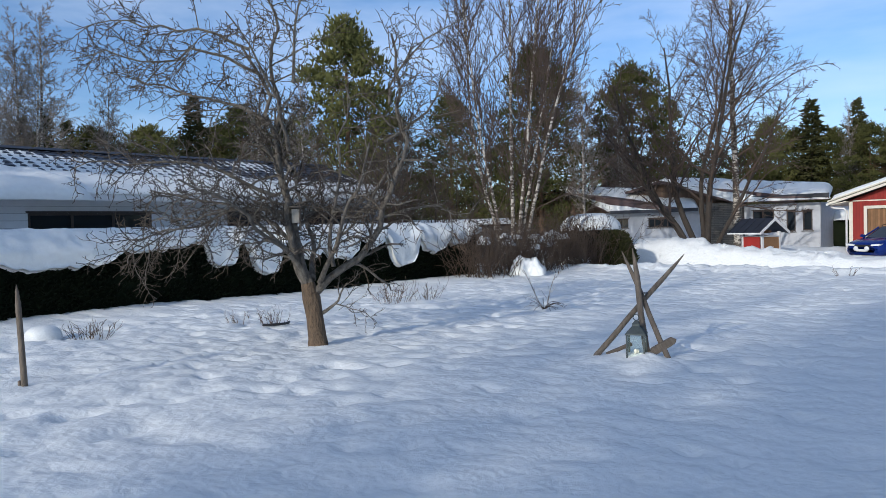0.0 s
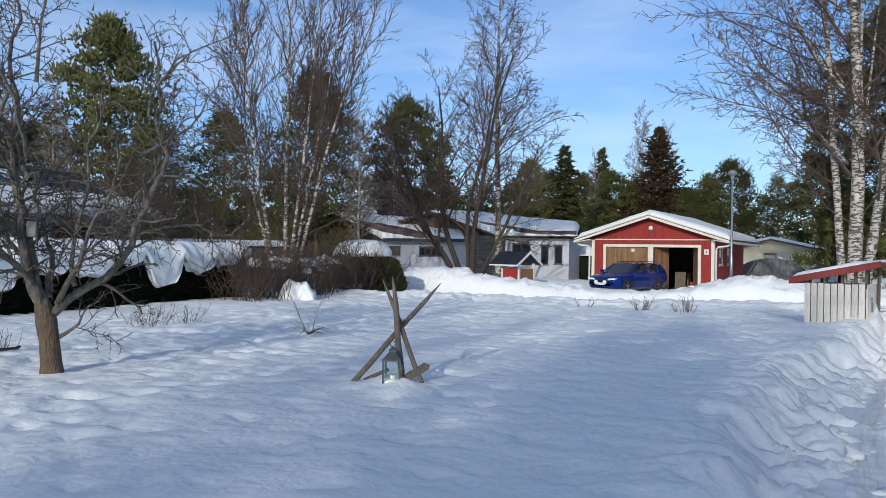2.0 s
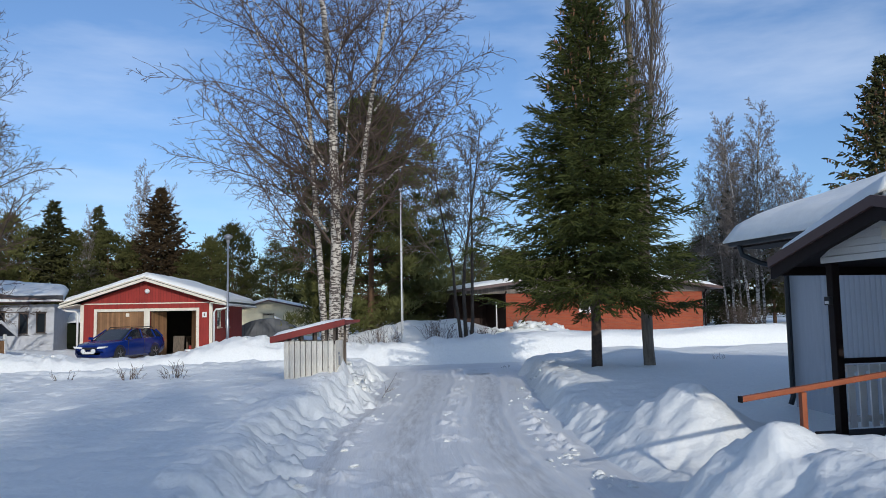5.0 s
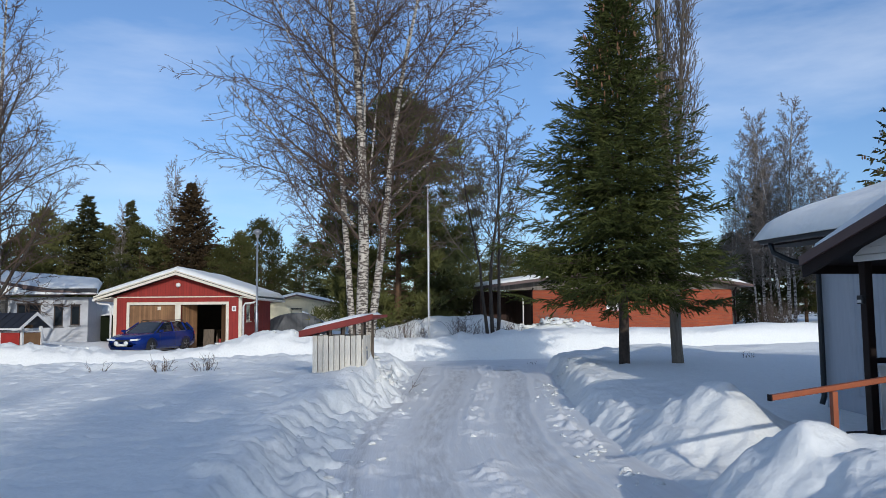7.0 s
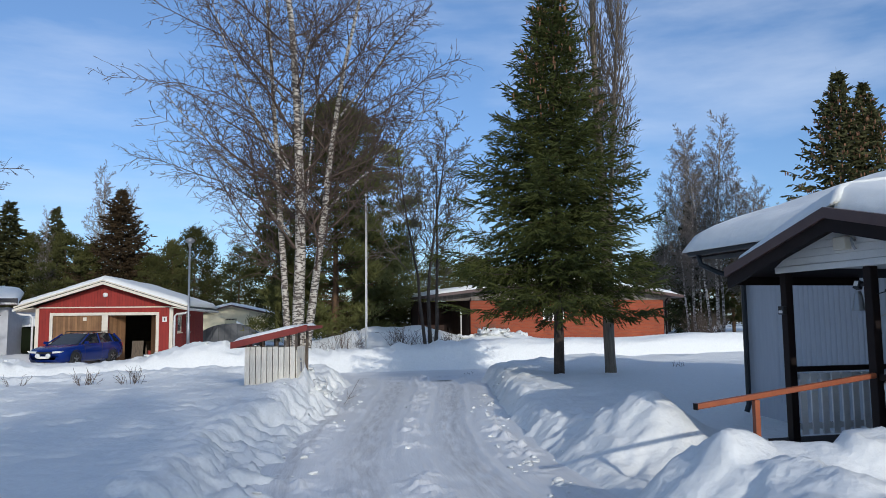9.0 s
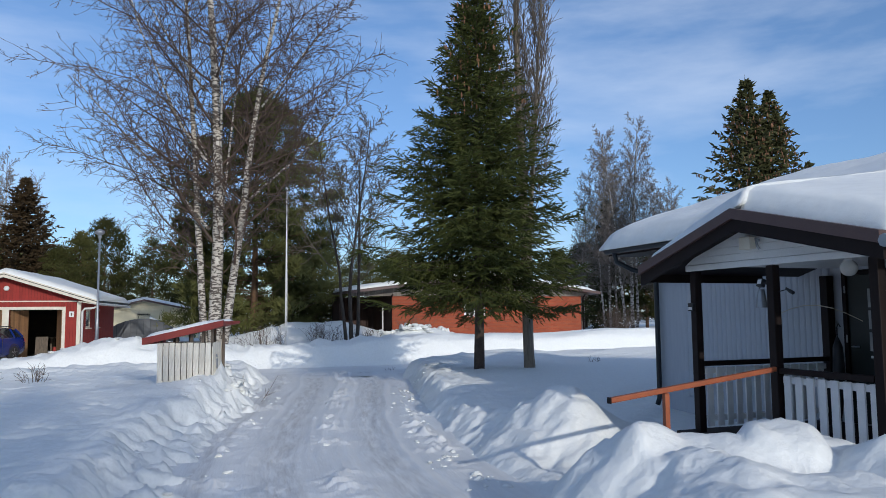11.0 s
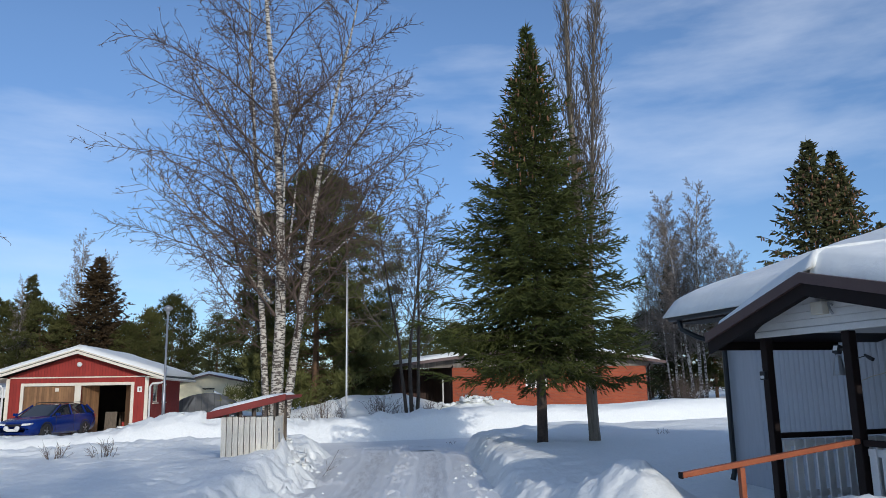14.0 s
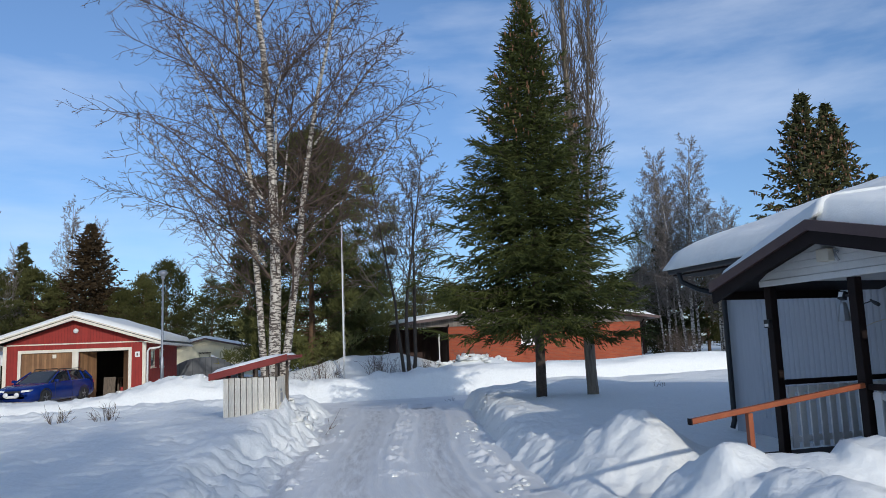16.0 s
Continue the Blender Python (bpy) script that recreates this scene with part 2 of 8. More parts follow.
def worn_tracks(m, lanes, colour):
    """Bare, gritty ice in the wheel tracks; lanes: (middle, half width) across the drive."""
    n, l = m.node_tree.nodes, m.node_tree.links
    p = n["Principled BSDF"]
    tc, sp = n.new("ShaderNodeTexCoord"), n.new("ShaderNodeSeparateXYZ")
    l.new(tc.outputs["UV"], sp.inputs["Vector"])
    mask = None
    for mid, half in lanes:
        d, a, r = n.new("ShaderNodeMath"), n.new("ShaderNodeMath"), n.new("ShaderNodeMapRange")
        d.operation, d.inputs[1].default_value, a.operation = "SUBTRACT", mid, "ABSOLUTE"
        r.inputs["From Min"].default_value, r.inputs["From Max"].default_value = half, half * 0.35
        l.new(sp.outputs["X"], d.inputs[0])
        l.new(d.outputs[0], a.inputs[0])
        l.new(a.outputs[0], r.inputs["Value"])
        if mask is None:
            mask = r.outputs["Result"]
        else:
            mx = n.new("ShaderNodeMath")
            mx.operation = "MAXIMUM"
            l.new(mask, mx.inputs[0])
            l.new(r.outputs["Result"], mx.inputs[1])
            mask = mx.outputs[0]
    mp, nz, rp = n.new("ShaderNodeMapping"), n.new("ShaderNodeTexNoise"), n.new("ShaderNodeValToRGB")
    mp.inputs["Scale"].default_value = (7.0, 0.9, 1.0)
    nz.inputs["Scale"].default_value, nz.inputs["Detail"].default_value, nz.inputs["Roughness"].default_value = 1.3, 8.0, 0.65
    rp.color_ramp.elements[0].position, rp.color_ramp.elements[1].position = 0.40, 0.66
    l.new(tc.outputs["UV"], mp.inputs["Vector"])
    l.new(mp.outputs["Vector"], nz.inputs["Vector"])
    l.new(nz.outputs["Fac"], rp.inputs["Fac"])
    k, mix = n.new("ShaderNodeMath"), n.new("ShaderNodeMixRGB")
    k.operation = "MULTIPLY"
    l.new(mask, k.inputs[0])
    l.new(rp.outputs["Color"], k.inputs[1])
    l.new(k.outputs[0], mix.inputs["Fac"])
    l.new(p.inputs["Base Color"].links[0].from_socket, mix.inputs["Color1"])
    mix.inputs["Color2"].default_value = (*colour, 1)
    l.new(mix.outputs["Color"], p.inputs["Base Color"])


worn_tracks(M_ROAD, ((-0.84, 0.42), (0.76, 0.40), (-1.9, 0.22)), (0.62, 0.605, 0.575))
M_RED = boards("red_boards", (0.33, 0.028, 0.019), (0.27, 0.024, 0.017), 0.12, "X", tint=0.10)
M_REDSIDE = boards("red_boards_side", (0.33, 0.028, 0.019), (0.27, 0.024, 0.017), 0.12, "Y", tint=0.10)
M_REDPLAIN = mat("red_paint", (0.42, 0.03, 0.025), (0.33, 0.03, 0.02), rough=0.6, bump=0.1)
M_REDTRIM = mat("faded_red_paint", (0.30, 0.045, 0.035), (0.22, 0.04, 0.03), rough=0.75, bump=0.25, scale=6)
M_CREAM = mat("cream_paint", (0.78, 0.72, 0.60), (0.68, 0.62, 0.50), rough=0.6, bump=0.1)
M_WHITE = mat("white_paint", (0.80, 0.79, 0.76), (0.70, 0.69, 0.66), rough=0.6, bump=0.1)
M_PICKET = mat("weathered_white_picket", (0.80, 0.76, 0.66), (0.60, 0.55, 0.46), rough=0.8, bump=0.3, scale=8, stretch=(6, 6, 1), rand=0.1)
M_DOORWOOD = boards("stained_door_planks", (0.30, 0.16, 0.07), (0.22, 0.11, 0.05), 0.1, "X")
# near-black that stands in for the shade in rooms, garage and holes
M_DARKIN = mat("painted_inside_shade", (0.05, 0.045, 0.04), (0.03, 0.03, 0.03), rough=0.9, bump=0.1)
M_WALLGREY = mat("pale_render", (0.57, 0.58, 0.60), (0.50, 0.515, 0.535), rough=0.85, bump=0.15)
M_WALLWHITE = boards("white_cladding", (0.74, 0.75, 0.76), (0.68, 0.69, 0.70), 0.2, "Z", tint=0.04, groove=0.4)
# white wall panels, greyed so that the porch shade sits in the colour
M_PORCHWALL = mat("shade_greyed_white_panel", (0.50, 0.52, 0.55), (0.44, 0.46, 0.49), rough=0.6, bump=0.08, stretch=(4, 4, 0.5))
M_BROWN = mat("dark_brown_paint", (0.014, 0.007, 0.006), (0.010, 0.005, 0.004), rough=0.65, bump=0.15, scale=6, spec=0.25)
M_BROWNTIN = mat("brown_roof_tin", (0.11, 0.065, 0.055), (0.09, 0.05, 0.045), rough=0.45, bump=0.05, metal=0.0)
M_BROWNBOARD = boards("brown_boards", (0.15, 0.09, 0.055), (0.10, 0.065, 0.04), 0.15, "X")
M_GREYBOARD = boards("grey_brown_boards", (0.20, 0.17, 0.14), (0.15, 0.13, 0.11), 0.12, "X")
M_ORANGE = mat("orange_brown_stain", (0.38, 0.10, 0.035), (0.28, 0.075, 0.03), rough=0.55, bump=0.2, scale=5)
M_BRICK = brickwork("red_brick", (0.46, 0.100, 0.034), (0.37, 0.070, 0.028), (0.33, 0.12, 0.07))
M_STONE = brickwork("grey_slate_stone", (0.26, 0.23, 0.19), (0.16, 0.15, 0.13), (0.05, 0.05, 0.045), 0.5, 0.1)
M_ROOFDARK = mat("dark_roof_tin", (0.03, 0.034, 0.045), (0.02, 0.022, 0.03), rough=0.4, bump=0.05)
M_GUTTER = mat("black_gutter", (0.02, 0.025, 0.028), (0.015, 0.018, 0.02), rough=0.4, bump=0.05)
M_GLASS = glass("window_glass")
M_FRAME = mat("dark_window_frame", (0.06, 0.04, 0.03), (0.04, 0.03, 0.025), rough=0.6, bump=0.1)
M_GREYWOOD = mat("weathered_grey_wood", (0.20, 0.158, 0.118), (0.10, 0.080, 0.062), rough=0.85, bump=0.5, scale=9, fine=40, stretch=(3, 3, 0.6))
M_STEEL = mat("galvanised_steel", (0.42, 0.43, 0.44), (0.34, 0.35, 0.36), rough=0.45, metal=0.8, bump=0.05)
M_BARK = mat("grey_brown_bark", (0.075, 0.058, 0.044), (0.045, 0.036, 0.028), rough=0.9, scale=9, fine=45, bump=0.9, stretch=(2, 2, 0.6), depth=0.04)
M_APPLEBARK = mat("lichened_apple_bark", (0.07, 0.056, 0.042), (0.22, 0.195, 0.16), rough=0.9, scale=11, fine=50, bump=0.9, stretch=(1.6, 1.6, 0.7), depth=0.04)
M_APPLETRUNK = mat("flaking_apple_trunk", (0.09, 0.065, 0.042), (0.19, 0.125, 0.075), rough=0.9, scale=14, fine=50, bump=1.0, stretch=(1.6, 1.6, 0.5), depth=0.05)
M_SPRUCEBARK = mat("spruce_bark", (0.092, 0.066, 0.049), (0.050, 0.038, 0.030), rough=0.95, scale=14, fine=60, bump=0.9, depth=0.04)
M_ASPENBARK = mat("grey_aspen_bark", (0.27, 0.225, 0.17), (0.155, 0.128, 0.10), rough=0.9, scale=6, fine=40, bump=0.8, stretch=(3, 3, 0.5), depth=0.04)
M_BIRCH = birch_bark("birch_bark", 0.475)
M_TWIG = mat("birch_twig", (0.105, 0.075, 0.056), (0.16, 0.12, 0.09), rough=0.85, scale=2.0, bump=0.0)
M_TWIGGREY = mat("grey_twig", (0.10, 0.08, 0.06), (0.14, 0.115, 0.09), rough=0.85, scale=2.0, bump=0.0)
M_TWIGDARK = mat("dark_twig", (0.075, 0.05, 0.035), (0.12, 0.08, 0.05), rough=0.85, scale=2.0, bump=0.0)
M_NEEDLE = mat("spruce_needles", (0.032, 0.042, 0.012), (0.078, 0.086, 0.024), rough=0.7, scale=0.9, bump=0.0, spec=0.12, rand=0.15)
M_NEEDLEFAR = mat("far_spruce_needles", (0.046, 0.050, 0.020), (0.080, 0.078, 0.031), rough=0.75, scale=0.5, bump=0.0, spec=0.12, rand=0.3)
M_PINE = mat("pine_needles", (0.064, 0.070, 0.023), (0.12, 0.118, 0.040), rough=0.7, scale=0.6, bump=0.0, spec=0.12, rand=0.25)
M_PINEBARK = mat("pine_bark", (0.20, 0.11, 0.06), (0.12, 0.075, 0.045), rough=0.9, scale=6, bump=0.6)
M_CONE = mat("spruce_cones", (0.24, 0.11, 0.05), (0.17, 0.08, 0.035), rough=0.7, bump=0.1)
# dark leaves taken to near-black, with the hedge's shade in the colour
M_HEDGE = mat("shade_blackened_hedge_leaves", (0.007, 0.011, 0.005), (0.013, 0.018, 0.008), spec=0.1, rough=0.85, scale=2.0, bump=0.0)
M_CARBLUE = mat("blue_car_paint", (0.004, 0.024, 0.17), (0.004, 0.02, 0.14), rough=0.22, bump=0.0, coat=0.3, spec=0.25)
M_TYRE = mat("tyre_rubber", (0.02, 0.02, 0.02), (0.03, 0.03, 0.03), rough=0.85, bump=0.1)
M_RIM = mat("alloy_rim", (0.55, 0.56, 0.58), (0.48, 0.49, 0.5), rough=0.35, metal=0.9, bump=0.0)
M_BLACK = mat("black_plastic", (0.02, 0.02, 0.022), (0.015, 0.015, 0.016), rough=0.5, bump=0.0)
M_LAMPGLASS = mat("white_lamp_glass", (0.8, 0.8, 0.78), (0.75, 0.75, 0.72), rough=0.25, bump=0.0)
M_GREYTARP = boards("grey_tarpaulin", (0.17, 0.18, 0.19), (0.13, 0.14, 0.15), 0.35, "X", tint=0.1)
M_YELLOW = mat("pale_yellow_render", (0.78, 0.70, 0.48), (0.70, 0.62, 0.42), rough=0.85, bump=0.1)
M_LANTERN = mat("verdigris_lantern_metal", (0.05, 0.065, 0.062), (0.09, 0.105, 0.10), rough=0.6, metal=0.4, bump=0.2, scale=12)
M_OCHRE = mat("ochre_nesting_box", (0.46, 0.42, 0.35), (0.34, 0.30, 0.24), rough=0.8, bump=0.2)
# brown boards darkened: the shade inside the carport is put into the colour
M_CARPORT = boards("shade_darkened_carport_boards", (0.05, 0.022, 0.015), (0.035, 0.018, 0.012), 0.15, "X")
M_OCHRE_CANE = mat("pale_cane", (0.55, 0.50, 0.40), (0.45, 0.40, 0.30), rough=0.6, bump=0.0)
# lighter copy of M_PINE for one pine: sunlight put into the needle colour
M_PINEPALE = mat("pine_needles_sun_in_colour", (0.105, 0.112, 0.036), (0.18, 0.178, 0.062), rough=0.7, scale=0.5, bump=0.0, spec=0.12)
M_TWIGHAZE = mat("fine_grey_twig", (0.165, 0.135, 0.114), (0.23, 0.195, 0.168), rough=0.85, scale=2.0, bump=0.0)
M_BIRCHGREY = birch_bark("grey_birch_bark", 0.45)
M_TWIGRED = mat("red_brown_twig", (0.075, 0.048, 0.034), (0.125, 0.085, 0.062), rough=0.8, scale=2.0, bump=0.0)
M_NEEDLEBROWN = mat("brown_cone_laden_needles", (0.046, 0.032, 0.017), (0.075, 0.049, 0.025), rough=0.8, scale=0.8, bump=0.0, spec=0.1)

# ---- mesh helpers ----


class MB:
    """Gathers vertices and faces of one part."""

    def __init__(self):
        self.v, self.f = [], []

    def add(self, vs, fs):
        o = len(self.v)
        self.v.extend(vs)
        self.f.extend([tuple(i + o for i in f) for f in fs])
        return self

    def box(self, x0, x1, y0, y1, z0, z1, m=None):
        vs = [Vector(p) for p in ((x0, y0, z0), (x1, y0, z0), (x1, y1, z0), (x0, y1, z0), (x0, y0, z1), (x1, y0, z1), (x1, y1, z1), (x0, y1, z1))]
        if m is not None:
            vs = [m @ p for p in vs]
        return self.add(vs, [(3, 2, 1, 0), (4, 5, 6, 7), (0, 1, 5, 4), (1, 2, 6, 5), (2, 3, 7, 6), (3, 0, 4, 7)])

    def prism(self, outline, a, b, axis="y"):
        """A flat outline of (u, z) pairs, counter-clockwise seen from -axis, drawn from a to b along the axis."""
        n = len(outline)
        put = (lambda u, z, w: Vector((u, w, z))) if axis == "y" else ((lambda u, z, w: Vector((w, u, z))) if axis == "x" else (lambda u, z, w: Vector((u, z, w))))
        vs = [put(u, z, a) for u, z in outline] + [put(u, z, b) for u, z in outline]
        fs = [tuple(range(n)), tuple(range(2 * n - 1, n - 1, -1))] + [(i, i + n, (i + 1) % n + n, (i + 1) % n) for i in range(n)]
        return self.add(vs, fs)

    def tube(self, pts, rad, n=6, cap=True):
        pts = [Vector(p) for p in pts]
        if not hasattr(rad, "__len__"):
            rad = [rad] * len(pts)
        vs, fs, side = [], [], None
        for i, p in enumerate(pts):
            d = (pts[min(i + 1, len(pts) - 1)] - pts[max(i - 1, 0)])
            d = d.normalized() if d.length > 1e-9 else Vector((0, 0, 1))
            if side is None:
                side = d.orthogonal().normalized()
            side = (side - d * side.dot(d))
            side = side.normalized() if side.length > 1e-6 else d.orthogonal().normalized()
            up = d.cross(side)
            for k in range(n):
                a = 2 * math.pi * k / n
                vs.append(p + (side * math.cos(a) + up * math.sin(a)) * rad[i])
        for i in range(len(pts) - 1):
            for k in range(n):
                fs.append((i * n + k, i * n + (k + 1) % n, (i + 1) * n + (k + 1) % n, (i + 1) * n + k))
        if cap:
            fs.append(tuple(range(n - 1, -1, -1)))
            fs.append(tuple((len(pts) - 1) * n + k for k in range(n)))
        return self.add(vs, fs)

    def lathe(self, prof, n=16, at=(0, 0, 0)):
        """prof: (radius, height) pairs from the bottom up."""
        at = Vector(at)
        vs = [at + Vector((r * math.cos(2 * math.pi * k / n), r * math.sin(2 * math.pi * k / n), z)) for r, z in prof for k in range(n)]
        fs = [(i * n + k, i * n + (k + 1) % n, (i + 1) * n + (k + 1) % n, (i + 1) * n + k) for i in range(len(prof) - 1) for k in range(n)]
        fs += [tuple(range(n - 1, -1, -1)), tuple((len(prof) - 1) * n + k for k in range(n))]
        return self.add(vs, fs)

    def ball(self, c, r, n=10, squash=1.0):
        prof = [(max(r * math.sin(math.pi * i / n), 1e-4), -r * math.cos(math.pi * i / n) * squash) for i in range(n + 1)]
        return self.lathe(prof, n + 4, c)

    def grid(self, rows):
        """A sheet from rows of points."""
        w = len(rows[0])
        vs = [Vector(p) for r in rows for p in r]
        fs = [(i * w + j, i * w + j + 1, (i + 1) * w + j + 1, (i + 1) * w + j) for i in range(len(rows) - 1) for j in range(w - 1)]
        return self.add(vs, fs)

    def weld(self):
        """Joins corners that coincide."""
        seen, to, vs = {}, [], []
        for p in self.v:
            k = (round(p[0], 4), round(p[1], 4), round(p[2], 4))
            if k not in seen:
                seen[k] = len(vs)
                vs.append(p)
            to.append(seen[k])
        self.v, self.f = vs, [tuple(to[i] for i in f) for f in self.f]
        return self

    def mesh(self, name, smooth=False):
        me = bpy.data.meshes.new(name)
        me.from_pydata([tuple(p) for p in self.v], [], self.f)
        me.validate()
        if smooth:
            me.polygons.foreach_set("use_smooth", [True] * len(me.polygons))
        me.update()
        return me


def part(name, mb, material, parent, label="", smooth=False, bevel=0.0, m=None):
    """Links what mb holds as one mesh under a thing or a part."""
    me = mb.mesh(name, smooth)
    me.materials.append(material)
    ob = new(name, me)
    ob.parent = parent
    if m is not None:
        ob.matrix_basis = m
    if bevel:
        b = ob.modifiers.new("bevel", "BEVEL")
        b.width, b.segments, b.limit_method = bevel, 2, "ANGLE"
    if label:
        ob["label"] = label
    return ob


def same(name, ob, parent, m):
    """Another piece on the mesh of ob."""
    o = new(name, ob.data)
    o.parent = parent
    o.matrix_basis = m
    return o


def thing(name, label, category, at=(0, 0, 0), turn=0.0, group="", kind=""):
    ob = new(name)
    ob.empty_display_size = 0.2
    ob.matrix_basis = pose(*at, 0, 0, turn)
    return tagged(ob, label, category, group, kind)


def solid(name, mb, material, label="", category="", group="", kind="", smooth=False, bevel=0.0):
    ob = part(name, mb, material, None, "", smooth, bevel)
    return tagged(ob, label, category, group, kind)


def fbm(x, y, z=0.0, s=1.0, octaves=3):
    t, a, k = 0.0, 1.0, 0.0
    for _ in range(octaves):
        t += a * noise.noise((x * s, y * s, z * s))
        k += a
        a *= 0.5
        s *= 2.1
    return t / k


def ease(a, b, x):
    t = min(max((x - a) / (b - a), 0.0), 1.0)
    return t * t * (3 - 2 * t)


def np_ease(a, b, x):
    t = np.clip((x - a) / (b - a), 0.0, 1.0)
    return t * t * (3 - 2 * t)


# ---- the lie of the land ----
DRIVE = [(1.9, -14.0), (2.2, 0.0), (2.75, 8.5), (3.15, 11.6), (3.95, 15.0), (4.9, 18.9), (6.0, 23.0), (7.2, 29.0)]
STREET_Y0, STREET_Y1 = 25.6, 30.2
ROAD_Z = -0.30


def drive_x(y):
    ys = [p[1] for p in DRIVE]
    return np.interp(y, ys, [p[0] for p in DRIVE])


def vnoise(x, y, s, seed):
    """Smooth value noise on arrays."""
    xs, ys = x * s + seed * 17.3, y * s + seed * 9.1
    xi, yi = np.floor(xs).astype(np.int64), np.floor(ys).astype(np.int64)
    fx, fy = xs - xi, ys - yi
    fx, fy = fx * fx * (3 - 2 * fx), fy * fy * (3 - 2 * fy)

    def h(i, j):
        n = (i * 374761393 + j * 668265263 + seed * 982451653) & 0xFFFFFFFF
        n = ((n ^ (n >> 13)) * 1274126177) & 0xFFFFFFFF
        return ((n ^ (n >> 16)) & 0xFFFF) / 32768.0 - 1.0
    return (h(xi, yi) * (1 - fx) + h(xi + 1, yi) * fx) * (1 - fy) + (h(xi, yi + 1) * (1 - fx) + h(xi + 1, yi + 1) * fx) * fy


def bump_at(x, y, cx, cy, rx, ry, h, turn=0.0, p=2.0):
    c, s = math.cos(radians(turn)), math.sin(radians(turn))
    u, w = ((x - cx) * c + (y - cy) * s) / rx, (-(x - cx) * s + (y - cy) * c) / ry
    return h * np.exp(-np.power(u * u + w * w, p / 2))


FOOTPRINTS = []
for (ax, ay), (bx, by) in (((-8.2, 0.8), (-7.0, 4.2)), ((-7.0, 4.2), (-6.2, 8.6)), ((-6.2, 8.6), (-4.9, 9.4)), ((-9.6, 2.6), (-8.0, 2.2)), ((-3.3, 7.9), (-2.2, 7.4)), ((-9.5, 9.5), (-6.5, 10.2))):
    steps = int(math.hypot(bx - ax, by - ay) / 0.42)
    for q in range(steps):
        s = q / steps
        side = 0.13 if q % 2 else -0.13
        FOOTPRINTS.append((ax + (bx - ax) * s + side * (by - ay) / 4, ay + (by - ay) * s - side * (bx - ax) / 4))


def ground(x, y):
    """Height of the snow; works on arrays."""
    x, y = np.asarray(x, float), np.asarray(y, float)
    z = 0.06 + 0.05 * vnoise(x, y, 0.22, 1) + 0.018 * vnoise(x, y, 0.9, 2)
    z = z + 0.39 * np_ease(22.0, 38.0, y) * np_ease(3.0, 12.0, x)          # rises towards the brick house
    z = z + 0.16 * np_ease(9.0, 18.0, y) * np_ease(-6.0, 0.0, x) * (1 - np_ease(2.0, 4.0, x)) + 0.18 * np_ease(10.0, 18.0, y) * np_ease(3.0, 9.0, x)
    # trodden and drifted snow on the lawn
    tread = np.maximum(0, vnoise(x, y, 2.6, 5)) * np.maximum(0, vnoise(x, y, 2.1, 6))
    z = z - 0.045 * tread * np_ease(1.0, 5.0, -x - 1.0) - 0.03 * tread
    z = z + 0.007 * vnoise(x, y, 3.4, 3) + 0.003 * vnoise(x, y, 6.5, 31)
    z = z + 0.014 * vnoise(x * 1.0, y * 1.3, 4.2, 32) * np_ease(4.0, 8.0, -x) * np_ease(0.0, 3.0, y)
    foot = np.maximum(0, vnoise(x, y * 0.7, 3.6, 33) - 0.45)
    z = z - 0.08 * foot
    for fx, fy in FOOTPRINTS:
        z = z - bump_at(x, y, fx, fy, 0.16, 0.10, 0.075, 70, 3.0) * 1.0
    # shallow wind-scooped dents in the crust, long across the wind, closer together where the lawn is trodden
    lawn = (1 - np_ease(24.0, 26.0, y)) * (1 - np_ease(0.0, 1.5, x))
    dent = np.maximum(0, vnoise(x * 0.85, y * 1.1, 3.3, 51) + 0.35 * vnoise(x, y, 5.6, 52) - 0.58 + 0.10 * np_ease(3.0, 9.0, -x))
    z = z - 0.11 * np.minimum(dent, 0.5) * lawn
    trod = np.maximum(0, vnoise(x, y, 4.2, 53) + 0.5 * vnoise(x, y, 7.0, 54) - 0.30)
    z = z - 0.075 * np.minimum(trod, 0.6) * lawn * np_ease(5.0, 8.5, -x) * np_ease(1.0, 4.0, y)
    # snow banks along the drive: a steep cut face over a slope of fallen lumps
    dx = x - drive_x(y)
    near = 1 - np_ease(24.0, 26.0, y)
    left = dx < 0
    flat = np.zeros_like(y)
    wx, wy = x + 0.16 * vnoise(x, y, 1.6, 60), y + 0.16 * vnoise(x, y, 1.7, 61)
    knob = 0.6 * (0.45 - np.abs(vnoise(wx, wy, 1.5, 62))) + 0.55 * (0.4 - np.abs(vnoise(wx, wy, 3.3, 63))) + 0.38 * (0.35 - np.abs(vnoise(wx, wy, 6.0, 64)))
    bite = vnoise(flat, y, 1.1, 65) * 0.20 + vnoise(flat, y, 2.7, 66) * 0.15 + vnoise(flat + 0.4 * dx, y, 6.2, 67) * 0.07
    lfoot, lcrest = np.interp(y, [8, 10, 15, 17, 20], [1.50, 1.55, 1.8, 1.75, 2.1]), np.interp(y, [8, 12, 15, 17, 20], [2.95, 3.05, 2.9, 2.65, 3.0])
    rfoot = np.interp(y, [5, 6.9, 7.5, 8.6, 9.5, 12.6, 20], [1.55, 1.7, 2.9, 2.9, 1.9, 1.88, 1.95])
    foot_, crest_ = np.where(left, lfoot + 0.6 * bite, rfoot + 0.35 * bite), np.where(left, lcrest + bite, rfoot + np.interp(y, [8, 11.5, 13], [1.9, 1.7, 0.62]) + 0.7 * bite)
    z = z + near * (0.10 + 0.10 * knob) * np.exp(-((dx + lcrest + 0.15) / 0.45) ** 2)
